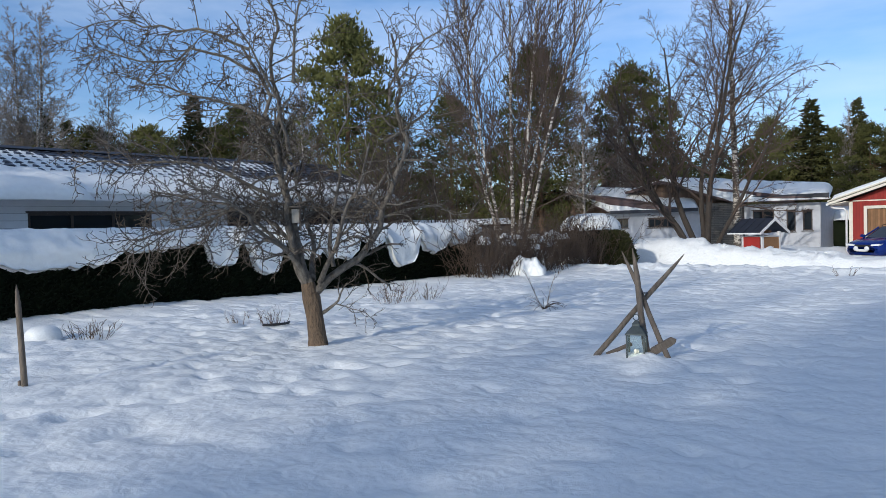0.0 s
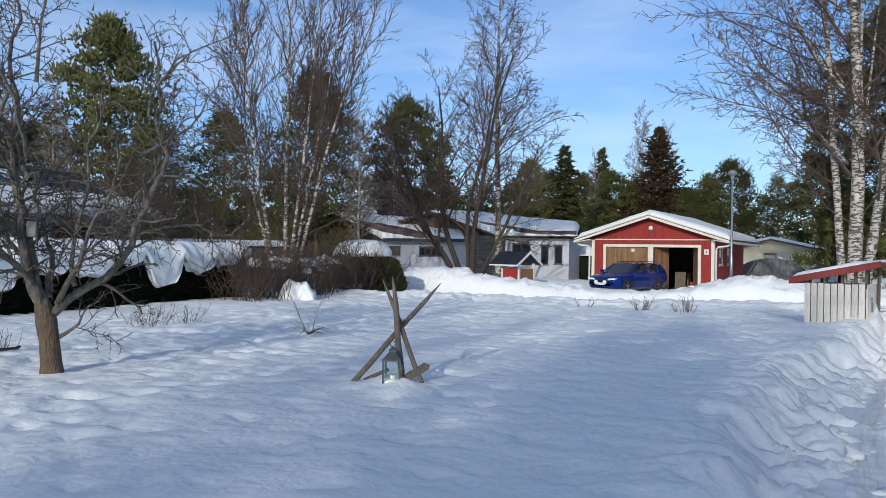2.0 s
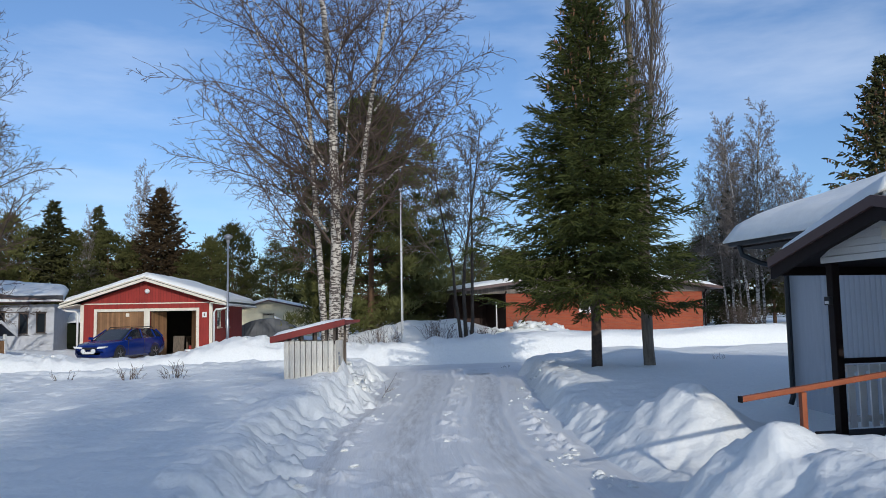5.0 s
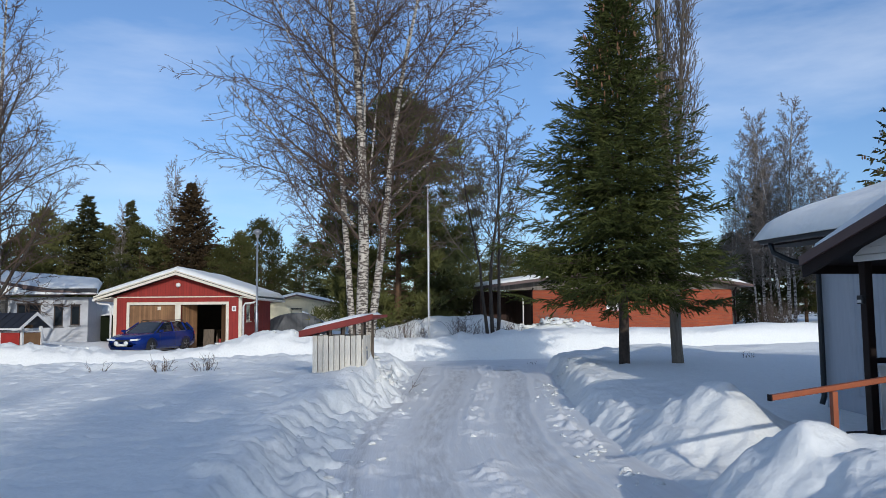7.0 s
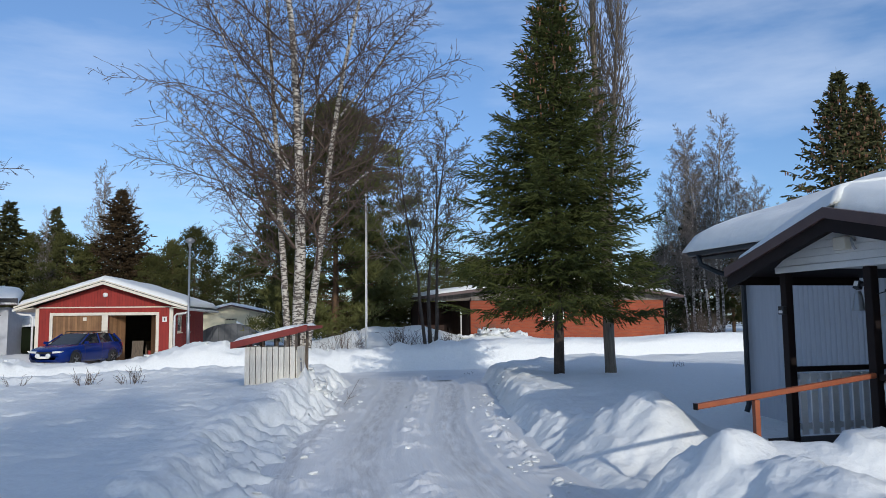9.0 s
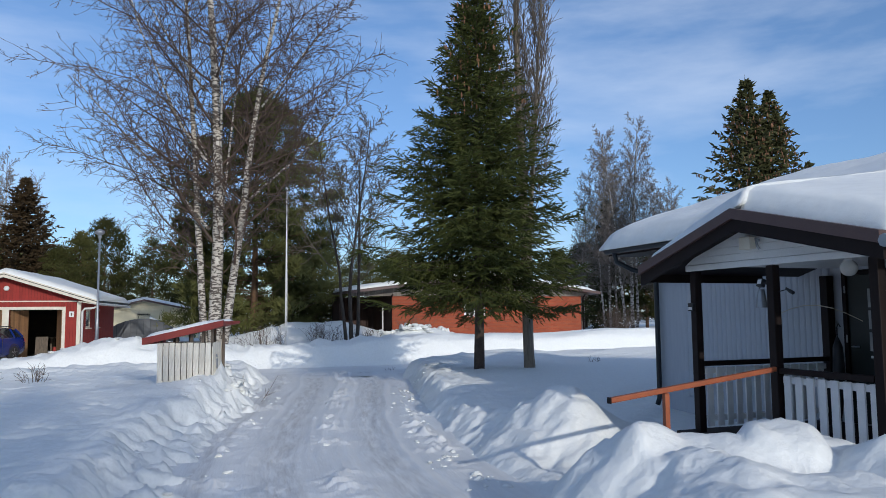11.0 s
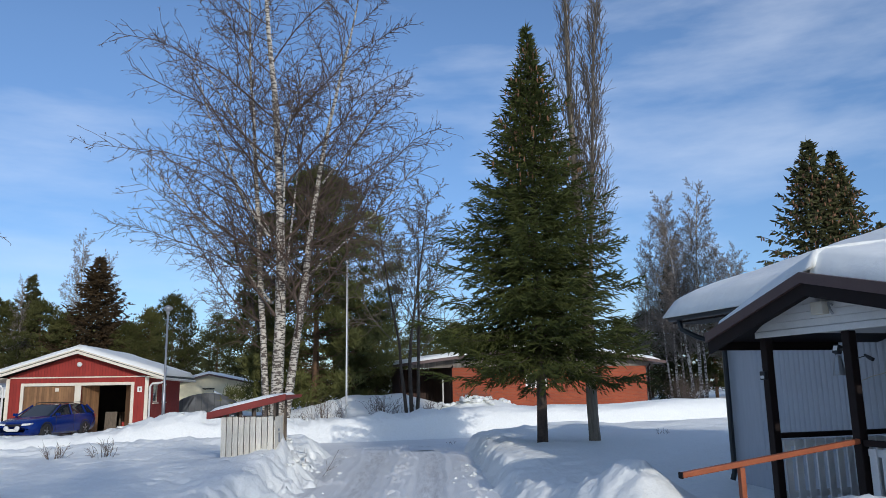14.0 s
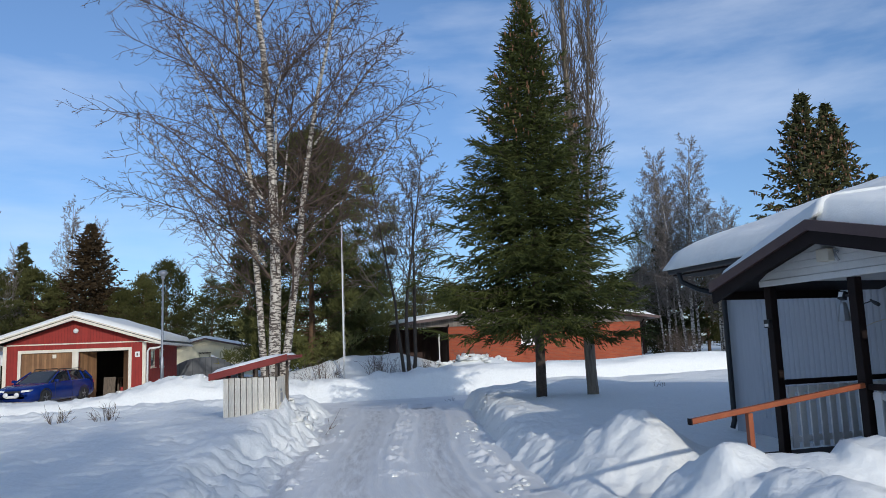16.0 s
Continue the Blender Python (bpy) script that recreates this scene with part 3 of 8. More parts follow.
    z = z + near * (0.04 + 0.10 * knob) * np.exp(-((dx - rfoot - 0.95) / 0.5) ** 2) * np_ease(8.0, 10.5, y)
    z = z + near * 0.05 * knob * np_ease(0.4, 1.2, dx - rfoot) * (1 - np_ease(2.2, 4.0, dx - rfoot)) * np_ease(8.0, 10.5, y)
    # heap thrown up by the shovel beside the drive
    rough = 1 + 0.10 * vnoise(x, y, 0.9, 10) + 0.06 * vnoise(x, y, 2.2, 11) + 0.05 * knob
    z = z + np.maximum.reduce([bump_at(x, y, 6.28, 10.10, 0.70, 0.85, 0.78, -20, 1.9), bump_at(x, y, 5.55, 10.45, 1.30, 1.25, 0.62, -20, 3.2)]) * rough
    # the trough of the drive
    s = np.clip((np.abs(dx) - foot_) / np.maximum(crest_ - foot_, 0.1), 0, 1)
    rise = np.where(left, 0.38 * np_ease(0.0, 0.75, s) + 0.62 * np_ease(0.62, 1.0, s), 0.25 * np_ease(0.0, 0.5, s) + 0.75 * np_ease(0.25, 0.95, s))
    t = (1 - rise) * (1 - np_ease(27.0, 28.5, y))
    low = ROAD_Z - 0.11 + (0.20 + 0.10 * knob) * np_ease(1.75, 2.5, dx)
    face = np.clip(4 * s * (1.02 - s), 0, 1)
    z = z * (1 - t) + low * t + np.where(left, 0.37, 0.06 + 0.10 * np_ease(12.0, 13.5, y)) * knob * face * near
    z = z + bump_at(x, y, 2.05, 18.2, 0.6, 1.1, 0.40, -10, 2.6) * (1 + 0.9 * knob)
    # big lumpy mound between the drive and the porch
    r2 = 0.08 * vnoise(x, y, 1.4, 12) + 0.06 * vnoise(x, y, 3.2, 13) + 0.10 * knob + 0.16 * knob * (1 - np_ease(4.2, 4.9, x))
    mound = np.maximum.reduce([bump_at(x, y, 4.66, 5.85, 0.66, 0.80, 0.82, 0, 2.3), bump_at(x, y, 5.62, 5.25, 0.44, 0.50, 0.84, 10, 5.0), bump_at(x, y, 5.0, 5.35, 0.95, 0.95, 0.70, 0, 4.0),
                               bump_at(x, y, 4.9, 4.3, 1.15, 1.3, 0.66, 0, 3.6), bump_at(x, y, 5.2, 2.6, 1.2, 1.6, 0.56, 0, 3.2), bump_at(x, y, 6.2, 4.3, 0.9, 1.2, 0.80, 0, 3.0), bump_at(x, y, 6.3, 2.6, 0.9, 1.4, 0.62, 0, 3.0), bump_at(x, y, 6.2, 5.4, 0.62, 0.85, 0.68, 0, 3.0)])
    mound = mound * (1 + r2 / 0.8) - 0.02
    k = 0.09
    z = np.where(mound > 0.02, z + 0.5 * ((mound - z) + np.sqrt((mound - z) ** 2 + k * k)) * np_ease(0.02, 0.2, mound), z)
    # cross street, with the banks that the plough left
    sy = 0.5 * (STREET_Y0 + STREET_Y1)
    dy = np.abs(y - sy)
    half = 0.5 * (STREET_Y1 - STREET_Y0)
    far = np.where(y > sy, 0.40, 0.14) * (1 + 0.35 * vnoise(x, y, 0.35, 20) + 0.2 * vnoise(x, y, 1.1, 21) + 0.14 * vnoise(x, y, 2.7, 22) + 0.10 * vnoise(x, y, 4.6, 28))
    open_near = np.where((y < sy), 1 - np.exp(-((x - 6.6) / 3.6) ** 6), 1.0)
    gate = np.where((y > sy), 1 - 0.75 * np.exp(-((x + 5.5) / 2.2) ** 4), 1.0)
    z = z + far * open_near * gate * np.exp(-((dy - half - 1.25) / 1.0) ** 2)
    z = z + (0.16 * (0.4 - np.abs(vnoise(x, y, 1.5, 29))) + 0.10 * (0.4 - np.abs(vnoise(x, y, 3.1, 30)))) * open_near * np.exp(-((dy - half - 1.5) / 1.2) ** 2)
    t2 = np_ease(0.0, 1.0, (half + 0.6 - dy) / 0.75)
    z = z * (1 - t2) + (ROAD_Z - 0.09) * t2
    # heaps beyond the street: by the well, by the flagpole, by the garage corner
    z = z + bump_at(x, y, 6.4, 36.6, 4.4, 1.9, 1.15, 0, 2.8) * (1 + 0.15 * vnoise(x, y, 0.8, 23) + 0.06 * vnoise(x, y, 2.3, 35))
    z = z + bump_at(x, y, -15.0, 31.5, 2.6, 1.6, 0.65, 0, 2.4) * (1 + 0.2 * vnoise(x, y, 0.9, 24))
    z = z + bump_at(x, y, -1.2, 32.4, 1.7, 1.3, 0.35, 0, 2.2) * (1 + 0.25 * vnoise(x, y, 1.0, 25))
    z = z + bump_at(x, y, 12.6, 34.6, 1.6, 1.0, 0.55, 0, 2.2) * (1 + 0.4 * vnoise(x, y, 2.0, 26))
    z = z + bump_at(x, y, -4.12, 8.12, 0.55, 0.42, 0.07, 0, 2.4) * (1 + 0.8 * vnoise(x, y, 4.5, 36))
    z = z + bump_at(x, y, -8.5, 38.5, 1.2, 3.0, 0.2, 0, 2.2)
    z = z + bump_at(x, y, -12.2, 37.5, 3.6, 1.6, 0.45, 0, 2.4) * (1 + 0.2 * vnoise(x, y, 0.9, 27))
    z = z + bump_at(x, y, 0.9, 16.9, 1.2, 0.8, 0.16, 0, 2.2)
    # cleared yard in front of the garage
    yard = np_ease(0, 1, (3.6 - np.abs(x + 5.3)) / 0.8) * np_ease(32.2, 33.4, y) * (1 - np_ease(37.5, 38.0, y))
    z = z * (1 - yard) + 0.06 * yard
    # cleared floor under the porch and along the ramp
    pr = np_ease(0, 1, (x - 6.75) / 0.2) * np_ease(0, 1, (8.3 - y) / 0.4) * np_ease(0, 1, (y + 6) / 1.0)
    z = z * (1 - pr) + np.minimum(z, 0.12) * pr
    return z


def gz(x, y):
    return float(ground(np.array([x]), np.array([y]))[0])

# ---- ground: one sheet of snow to the horizon ----


def axis_points(lo, hi, step, far, k=1.22):
    pts = list(np.arange(lo, hi + 1e-6, step))
    d, p = step, lo
    left = []
    while p > -far:
        d *= k
        p -= d
        left.append(p)
    d, p = step, hi
    right = []
    while p < far:
        d *= k
        p += d
        right.append(p)
    return np.array(left[::-1] + pts + right)


gx = axis_points(-13.5, 7.9, 0.075, 900.0, 1.13)
gx = np.concatenate([gx[gx < -0.95], np.arange(-0.9, 7.4, 0.055), gx[gx > 7.45]])
gy = axis_points(1.5, 33.5, 0.10, 900.0, 1.13)
gy = np.concatenate([gy[gy < 4.45], np.arange(4.5, 16.0, 0.06), np.arange(16.0, 22.0, 0.08), gy[gy > 22.05]])
GX, GY = np.meshgrid(gx, gy)
GZ = ground(GX, GY)
gm = bpy.data.meshes.new("ground")
nx, ny = len(gx), len(gy)
idx = np.arange(nx * ny).reshape(ny, nx)
quads = np.stack([idx[:-1, :-1], idx[:-1, 1:], idx[1:, 1:], idx[1:, :-1]], -1).reshape(-1, 4)
gm.vertices.add(nx * ny)
gm.vertices.foreach_set("co", np.stack([GX, GY, GZ], -1).reshape(-1))
gm.loops.add(len(quads) * 4)
gm.loops.foreach_set("vertex_index", quads.reshape(-1))
gm.polygons.add(len(quads))
gm.polygons.foreach_set("loop_start", np.arange(len(quads)) * 4)
gm.polygons.foreach_set("use_smooth", np.ones(len(quads), bool))
gm.update(calc_edges=True)
gm.materials.append(M_SNOW)
tagged(new("ground", gm), "deep bluish-white snow over the lawn with trodden tracks", "snow", kind="structure")

# packed ice of the drive and the street, lying in the troughs
ry = np.array([*np.arange(-14.0, 4.0, 0.6), *np.arange(4.0, 16.0, 0.06), *np.arange(16.0, 27.2, 0.11)])
U = np.linspace(-1.25, 1.08, 113)[None, :]
Y = ry[:, None] + 0 * U
V = U + 0.02 * np.sin(Y * 0.55) + 0.012 * np.sin(Y * 1.3 + 1)
X = drive_x(Y) + U * (1.95 + 0.2 * np_ease(12, 24, Y))


def lane(m, w):
    return np.exp(-((V - m) / w) ** 2)


crumble = np.maximum(0, 0.3 + vnoise(X, Y, 1.6, 70)) * (np.maximum(0, vnoise(X, Y * 0.8, 6.5, 71)) + 0.7 * np.maximum(0, vnoise(X, Y, 13.0, 72)))
Z = ROAD_Z - 0.030 * lane(0.36, 0.17) - 0.025 * lane(-0.42, 0.20)
Z = Z + crumble * (0.11 * lane(-0.02, 0.11) + 0.10 * lane(0.84, 0.14) + 0.09 * lane(-0.90, 0.2) + 0.015) + 0.02 * lane(-0.01, 0.1)
for m, w, h in ((-0.10, 0.028, 0.034), (0.11, 0.030, 0.036), (0.18, 0.022, -0.018), (0.30, 0.022, 0.014), (0.45, 0.022, 0.016), (0.55, 0.026, 0.030), (0.39, 0.014, -0.016), (-0.38, 0.014, -0.014), (-0.46, 0.012, 0.014), (0.03, 0.016, 0.022), (-0.20, 0.018, 0.018), (0.64, 0.022, -0.016), (-0.30, 0.022, 0.014), (-0.52, 0.022, 0.016), (-0.64, 0.028, 0.026)):
    Z = Z + h * lane(m, w) * (0.6 + 0.6 * vnoise(V * 0, Y, 0.8, 73 + int(m * 100) % 40)) * (1 + 0.5 * vnoise(X, Y, 5.0, 74))
Z = Z + 0.008 * vnoise(X, Y, 2.2, 75) + 0.006 * vnoise(V * 9, Y * 0.5, 2.0, 76) + 0.004 * vnoise(X, Y, 11.0, 77)
SY = np.arange(STREET_Y0 - 0.5, STREET_Y1 + 0.51, 0.15)
SX = np.arange(-60, 60.1, 0.4)
SX, SY = np.meshgrid(SX, SY)
SZ = ROAD_Z - 0.006 + 0.012 * vnoise(SX, SY, 1.2, 80) + 0.008 * vnoise(SX * 0.3, SY, 4.0, 81) - 0.02 * np.exp(-((np.abs(SY - 27.9) - 0.9) / 0.3) ** 2)
mb = MB()
mb.grid(np.stack([X, Y, Z], -1).tolist())
mb.grid(np.stack([SX, SY, SZ], -1).tolist())
road = part("road", mb, M_ROAD, None, "", True)
lanes = np.concatenate([np.stack([V * 2.0, Y], -1).reshape(-1, 2), np.stack([SY, SX], -1).reshape(-1, 2)])
li = np.zeros(len(road.data.loops), np.int32)
road.data.loops.foreach_get("vertex_index", li)
road.data.uv_layers.new(name="lane").data.foreach_set("uv", lanes[li].reshape(-1))
tagged(road, "grey-white packed ice drive with wheel tracks between snow banks", "road", kind="structure")

# ---- buildings ----


def wall_holes(mb, x0, x1, z0, z1, y0, y1, holes=()):
    """A wall along x with openings (hx0, hx1, hz0, hz1) right through it."""
    xs = sorted({x0, x1, *[h[0] for h in holes], *[h[1] for h in holes]})
    for a, b in zip(xs, xs[1:]):
        cuts = sorted([h for h in holes if h[0] <= a + 1e-6 and h[1] >= b - 1e-6], key=lambda h: h[2])
        z = z0
        for h in cuts:
            if h[2] > z:
                mb.box(a, b, y0, y1, z, h[2])
            z = h[3]
        if z < z1:
            mb.box(a, b, y0, y1, z, z1)
    return mb.weld()


def window(parent, x0, x1, z0, z1, y, frame_mat, bar=0.06, mullions=1, name="window", glass_mat=None):
    """A window in a wall whose face lies at y, looking towards -y."""
    f = MB()
    for a, b, c, d in ((x0, x0 + bar, z0, z1), (x1 - bar, x1, z0, z1), (x0 + bar, x1 - bar, z0, z0 + bar), (x0 + bar, x1 - bar, z1 - bar, z1)):
        f.box(a, b, y + 0.01, y + 0.07, c, d)
    for k in range(mullions):
        xm = x0 + (x1 - x0) * (k + 1) / (mullions + 1)
        f.box(xm - bar / 2, xm + bar / 2, y + 0.012, y + 0.072, z0 + bar, z1 - bar)
    w = part(name, f, frame_mat, parent)
    part("head_casing", MB().box(x0 - 0.05, x1 + 0.05, y - 0.03, y + 0.0, z1, z1 + 0.05), frame_mat, w)
    part("sill", MB().box(x0 - 0.06, x1 + 0.06, y - 0.06, y + 0.02, z0 - 0.05, z0 - 0.01), frame_mat, w)
    for k in range(mullions + 1):
        a = x0 + (x1 - x0) * k / (mullions + 1) + bar / 2
        b = x0 + (x1 - x0) * (k + 1) / (mullions + 1) - bar / 2
        part("pane", MB().box(a, b, y + 0.04, y + 0.05, z0 + bar * 0.9, z1 - bar * 0.9), glass_mat or M_GLASS, w)
    return w


def gable_roof(mb, xe0, xe1, xr, ze0, ze1, zr, y0, y1, t=0.12):
    """Two slopes with the ridge along y."""
    return mb.prism([(xe0, ze0), (xr, zr), (xe1, ze1), (xe1, ze1 + t), (xr, zr + t), (xe0, ze0 + t)], y0, y1)


def snow_slope(p00, p10, p01, p11, thick, n=28, m=28, lump=0.05, roll=0.3, seed=0, droop=0.0, over=0.0):
    """Snow lying on a slope. p00 to p10 is the eave, p01 to p11 the ridge; the rims are rounded over."""
    mb = MB()
    a, b, c, d = (Vector(p) for p in (p00, p10, p01, p11))
    du, dv = (b - a).length, (c - a).length
    top, low = [], []
    for i in range(m + 1):
        v = i / m
        rt, rb = [], []
        for j in range(n + 1):
            u = j / n
            p = (a * (1 - u) + b * u) * (1 - v) + (c * (1 - u) + d * u) * v
            e = min(u * du, (1 - u) * du, v * dv + 0.0) / roll
            k = math.sqrt(max(0.0, 1 - (1 - min(e, 1.0)) ** 2)) if e < 1 else 1.0
            h = thick * (0.06 + 0.94 * k) * (1 + lump * 4 * fbm(p.x + seed, p.y, p.z, 0.5)) + lump * 0.6 * fbm(p.x, p.y + seed, p.z, 1.7)
            sag = droop * max(0, 1 - v * dv / 0.5)
            out = (a - c).normalized() * (over * max(0, 1 - v * dv / 0.4)) * (1 + 0.5 * fbm(p.x * 1.3 + seed, p.y * 1.3, 0, 1.1))
            rt.append(p + out + Vector((0, 0, max(h, 0.012) - sag)))
            rb.append(p + out * 0.9 + Vector((0, 0, -0.004 - sag)))
        top.append(rt)
        low.append(rb)
    mb.grid(top)
    o = len(mb.v)
    mb.grid([r[::-1] for r in low])
    w = n + 1
    rim = []
    ring_t = [(0, j) for j in range(n + 1)] + [(i, n) for i in range(1, m + 1)] + [(m, j) for j in range(n - 1, -1, -1)] + [(i, 0) for i in range(m - 1, 0, -1)]
    for (i, j), (k, l) in zip(ring_t, ring_t[1:] + ring_t[:1]):
        rim.append((o + i * w + (n - j), o + k * w + (n - l), k * w + l, i * w + j))
    mb.f.extend(rim)
    return mb


# red double garage
gar = thing("garage", "red wooden double garage, one bay open, snowy roof", "garage", (-5.55, 36.6, 0.05), -7.0)
HW, GD, EZ, PZ = 2.92, 7.4, 2.40, 3.50
mb = wall_holes(MB(), -HW, HW, -0.3, EZ, 0.0, 0.16, [(-2.21, -0.13, -0.3, 2.06), (0.13, 2.21, -0.3, 2.06)])
mb.prism([(-HW, EZ), (HW, EZ), (HW, EZ + 0.06), (0, PZ - 0.02), (-HW, EZ + 0.06)], 0.0, 0.16)
part("wall", mb, M_RED, gar, "red vertical board front wall")
mb = MB()
mb.box(-HW, -HW + 0.15, 0.16, GD, -0.3, EZ)
part("wall", mb, M_REDSIDE, gar)
mb = MB()
for a, b, c, d in ((0.16, 1.1, -0.3, EZ), (2.0, 3.0, -0.3, EZ), (3.9, GD, -0.3, EZ), (1.1, 2.0, -0.3, 1.25), (1.1, 2.0, 2.05, EZ), (3.0, 3.9, -0.3, 1.25), (3.0, 3.9, 2.05, EZ)):
    mb.box(HW - 0.15, HW, a, b, c, d)
part("wall", mb, M_REDSIDE, gar, "red board side wall with two windows")
part("wall", MB().box(-HW, HW, GD, GD + 0.15, -0.3, EZ), M_RED, gar)
for a in (1.1, 3.0):
    w = window(gar, 0.0, 0.9, 1.25, 2.05, 0.0, M_CREAM, 0.07, 0)
    w.matrix_basis = Matrix.Translation((HW, a, 0)) @ Matrix.Rotation(radians(90), 4, "Z")
# floor and lining carry the shade of the bay in their colour
part("floor", MB().box(-HW + 0.1, HW - 0.1, 0.0, GD, -0.3, 0.0), M_DARKIN, gar, "garage floor with the inside shade put into its colour")
part("inner_lining", MB().box(-HW + 0.16, -HW + 0.18, 0.2, GD - 0.05, 0, EZ).box(-HW + 0.16, HW - 0.16, GD - 0.06, GD - 0.02, 0, EZ), M_DARKIN, gar)
mb = MB().prism([(-HW, EZ), (HW, EZ), (HW, EZ + 0.06), (0, PZ - 0.02), (-HW, EZ + 0.06)], GD, GD + 0.15)
part("back_gable", mb, M_RED, gar)
mb = gable_roof(MB(), -3.62, 3.62, 0, EZ - 0.08, EZ - 0.08, PZ, -0.42, GD + 0.4, 0.10)
part("roof", mb, M_ROOFDARK, gar, "dark sheet roof under snow")
for s in (-1, 1):
    mb = MB().prism([(s * 3.66, EZ - 0.13), (0, PZ - 0.06), (0, PZ + 0.06), (s * 3.66, EZ - 0.02)][::s], -0.50, -0.42)
    part("bargeboard", mb, M_CREAM, gar, "cream bargeboard")
    mb = MB().prism([(s * 3.68, EZ + 0.01), (0, PZ + 0.09), (0, PZ + 0.15), (s * 3.68, EZ + 0.07)][::s], -0.53, -0.42)
    part("roof_edge", mb, M_CREAM, gar)
    mb = MB().prism([(s * 3.6, EZ - 0.14), (s * HW, EZ - 0.0), (s * HW, EZ + 0.03), (s * 3.6, EZ - 0.09)][::s], -0.41, GD)
    part("soffit", mb, M_CREAM, gar)
    part("corner_board", MB().box(s * HW - (0.13 if s > 0 else 0.02), s * HW + (0.02 if s > 0 else 0.13), -0.03, 0.10, -0.2, EZ), M_CREAM, gar, bevel=0.006)
    mb = MB().tube([(s * 3.72, -0.4, EZ - 0.1), (s * 3.72, GD, EZ - 0.14)], 0.06, 8)
    part("gutter", mb, M_WHITE, gar)
    mb = MB().tube([(s * 3.68, -0.18, EZ - 0.17), (s * 3.5, -0.16, EZ - 0.27), (s * 3.12, -0.10, EZ - 0.30), (s * 3.03, -0.08, EZ - 0.42), (s * 3.03, -0.08, 0.05)], 0.045, 8)
    part("downpipe", mb, M_WHITE, gar, "white downpipe", True)
mb = MB().box(-2.34, -2.21, -0.03, 0.06, -0.1, 2.19).box(2.21, 2.34, -0.03, 0.06, -0.1, 2.19).box(-2.21, 2.21, -0.03, 0.06, 2.06, 2.19).box(-0.13, 0.13, -0.03, 0.06, -0.1, 2.06)
part("door_frame", mb, M_CREAM, gar, "cream frame round both doorways", bevel=0.008)
part("fascia_strip", MB().box(-HW + 0.13, HW - 0.13, -0.025, -0.002, 2.40, 2.45), M_CREAM, gar)
d = part("garage_door", MB().box(-2.21, -0.13, 0.06, 0.11, 0.02, 2.06), M_DOORWOOD, gar, "closed brown plank door")
part("crossbar", MB().box(-2.18, -0.16, 0.045, 0.06, 1.72, 1.78), M_DOORWOOD, d)
part("door_sign", MB().box(-0.95, -0.80, 0.035, 0.05, 1.82, 1.98), M_CREAM, d)
mb = MB().box(0.0, 0.95, -0.03, 0.03, 0.02, 2.04)
part("garage_door_leaf", mb, M_DOORWOOD, gar, "open brown door leaf", m=Matrix.Translation((0.16, 0.12, 0)) @ Matrix.Rotation(radians(62), 4, "Z"))
part("garage_door_leaf", MB().box(-0.95, 0.0, -0.03, 0.03, 0.02, 2.04), M_DOORWOOD, gar, "open brown door leaf", m=Matrix.Translation((2.18, 0.12, 0)) @ Matrix.Rotation(radians(-66), 4, "Z"))
part("gable_lamp", MB().lathe([(0.10, 0.0), (0.11, 0.02), (0.11, 0.05), (0.07, 0.09), (0.005, 0.11)], 14), M_LAMPGLASS, gar, "round white lamp in the gable", True, m=Matrix.Translation((0.0, -0.005, 2.98)) @ Matrix.Rotation(radians(90), 4, "X"))
part("number_plate_board", MB().box(2.48, 2.68, -0.03, -0.004, 1.74, 1.98), M_WHITE, gar, "small white house sign", bevel=0.005)
part("sign_bar", MB().box(2.55, 2.61, -0.034, -0.031, 1.80, 1.92), M_GREYWOOD, gar)
for s in (-1, 1):
    e, r = (s * 3.66, EZ + 0.05), (0.0, PZ + 0.12)
    a, b = ((e[0], GD + 0.4, e[1]), (e[0], -0.5, e[1]))
    c, dd = ((r[0], GD + 0.4, r[1]), (r[0], -0.5, r[1]))
    if s > 0:
        a, b, c, dd = b, a, dd, c
    mb = snow_slope(a, b, c, dd, 0.23, 28, 18, 0.05, 0.28, s * 3, 0.0, 0.03)
    part("roof_snow", mb, M_SNOWCAP, gar, "smooth snow cover", True)

# things just inside the open bay
gm = gar.matrix_basis


def in_garage(name, label, cat, mb, material, at, turn=0.0, lean=0.0):
    ob = part(name, mb, material, None, bevel=0.005)
    ob.matrix_basis = gm @ Matrix.Translation(at) @ Matrix.Rotation(radians(turn), 4, "Z") @ Matrix.Rotation(radians(lean), 4, "Y")
    return tagged(ob, label, cat)


in_garage("plywood_sheet", "pale plywood sheet leaning inside the open garage", "board", MB().box(-0.01, 0.01, 0, 0.5, 0, 0.9), M_GREYWOOD, (0.75, 1.6, 0.0), -70, 14)
in_garage("storage_box", "dull red box on the garage floor", "box", MB().box(-0.25, 0.25, -0.2, 0.2, 0, 0.35), M_REDPLAIN, (1.35, 3.2, 0.0), 20)
in_garage("workbench", "low wooden workbench in the dark garage", "bench", MB().box(-0.7, 0.7, -0.3, 0.3, 0.72, 0.78).box(-0.66, -0.58, -0.26, -0.18, 0, 0.72).box(0.58, 0.66, -0.26, -0.18, 0, 0.72).box(-0.66, -0.58, 0.18, 0.26, 0, 0.72).box(0.58, 0.66, 0.18, 0.26, 0, 0.72), M_GREYWOOD, (1.3, 4.8, 0.0))

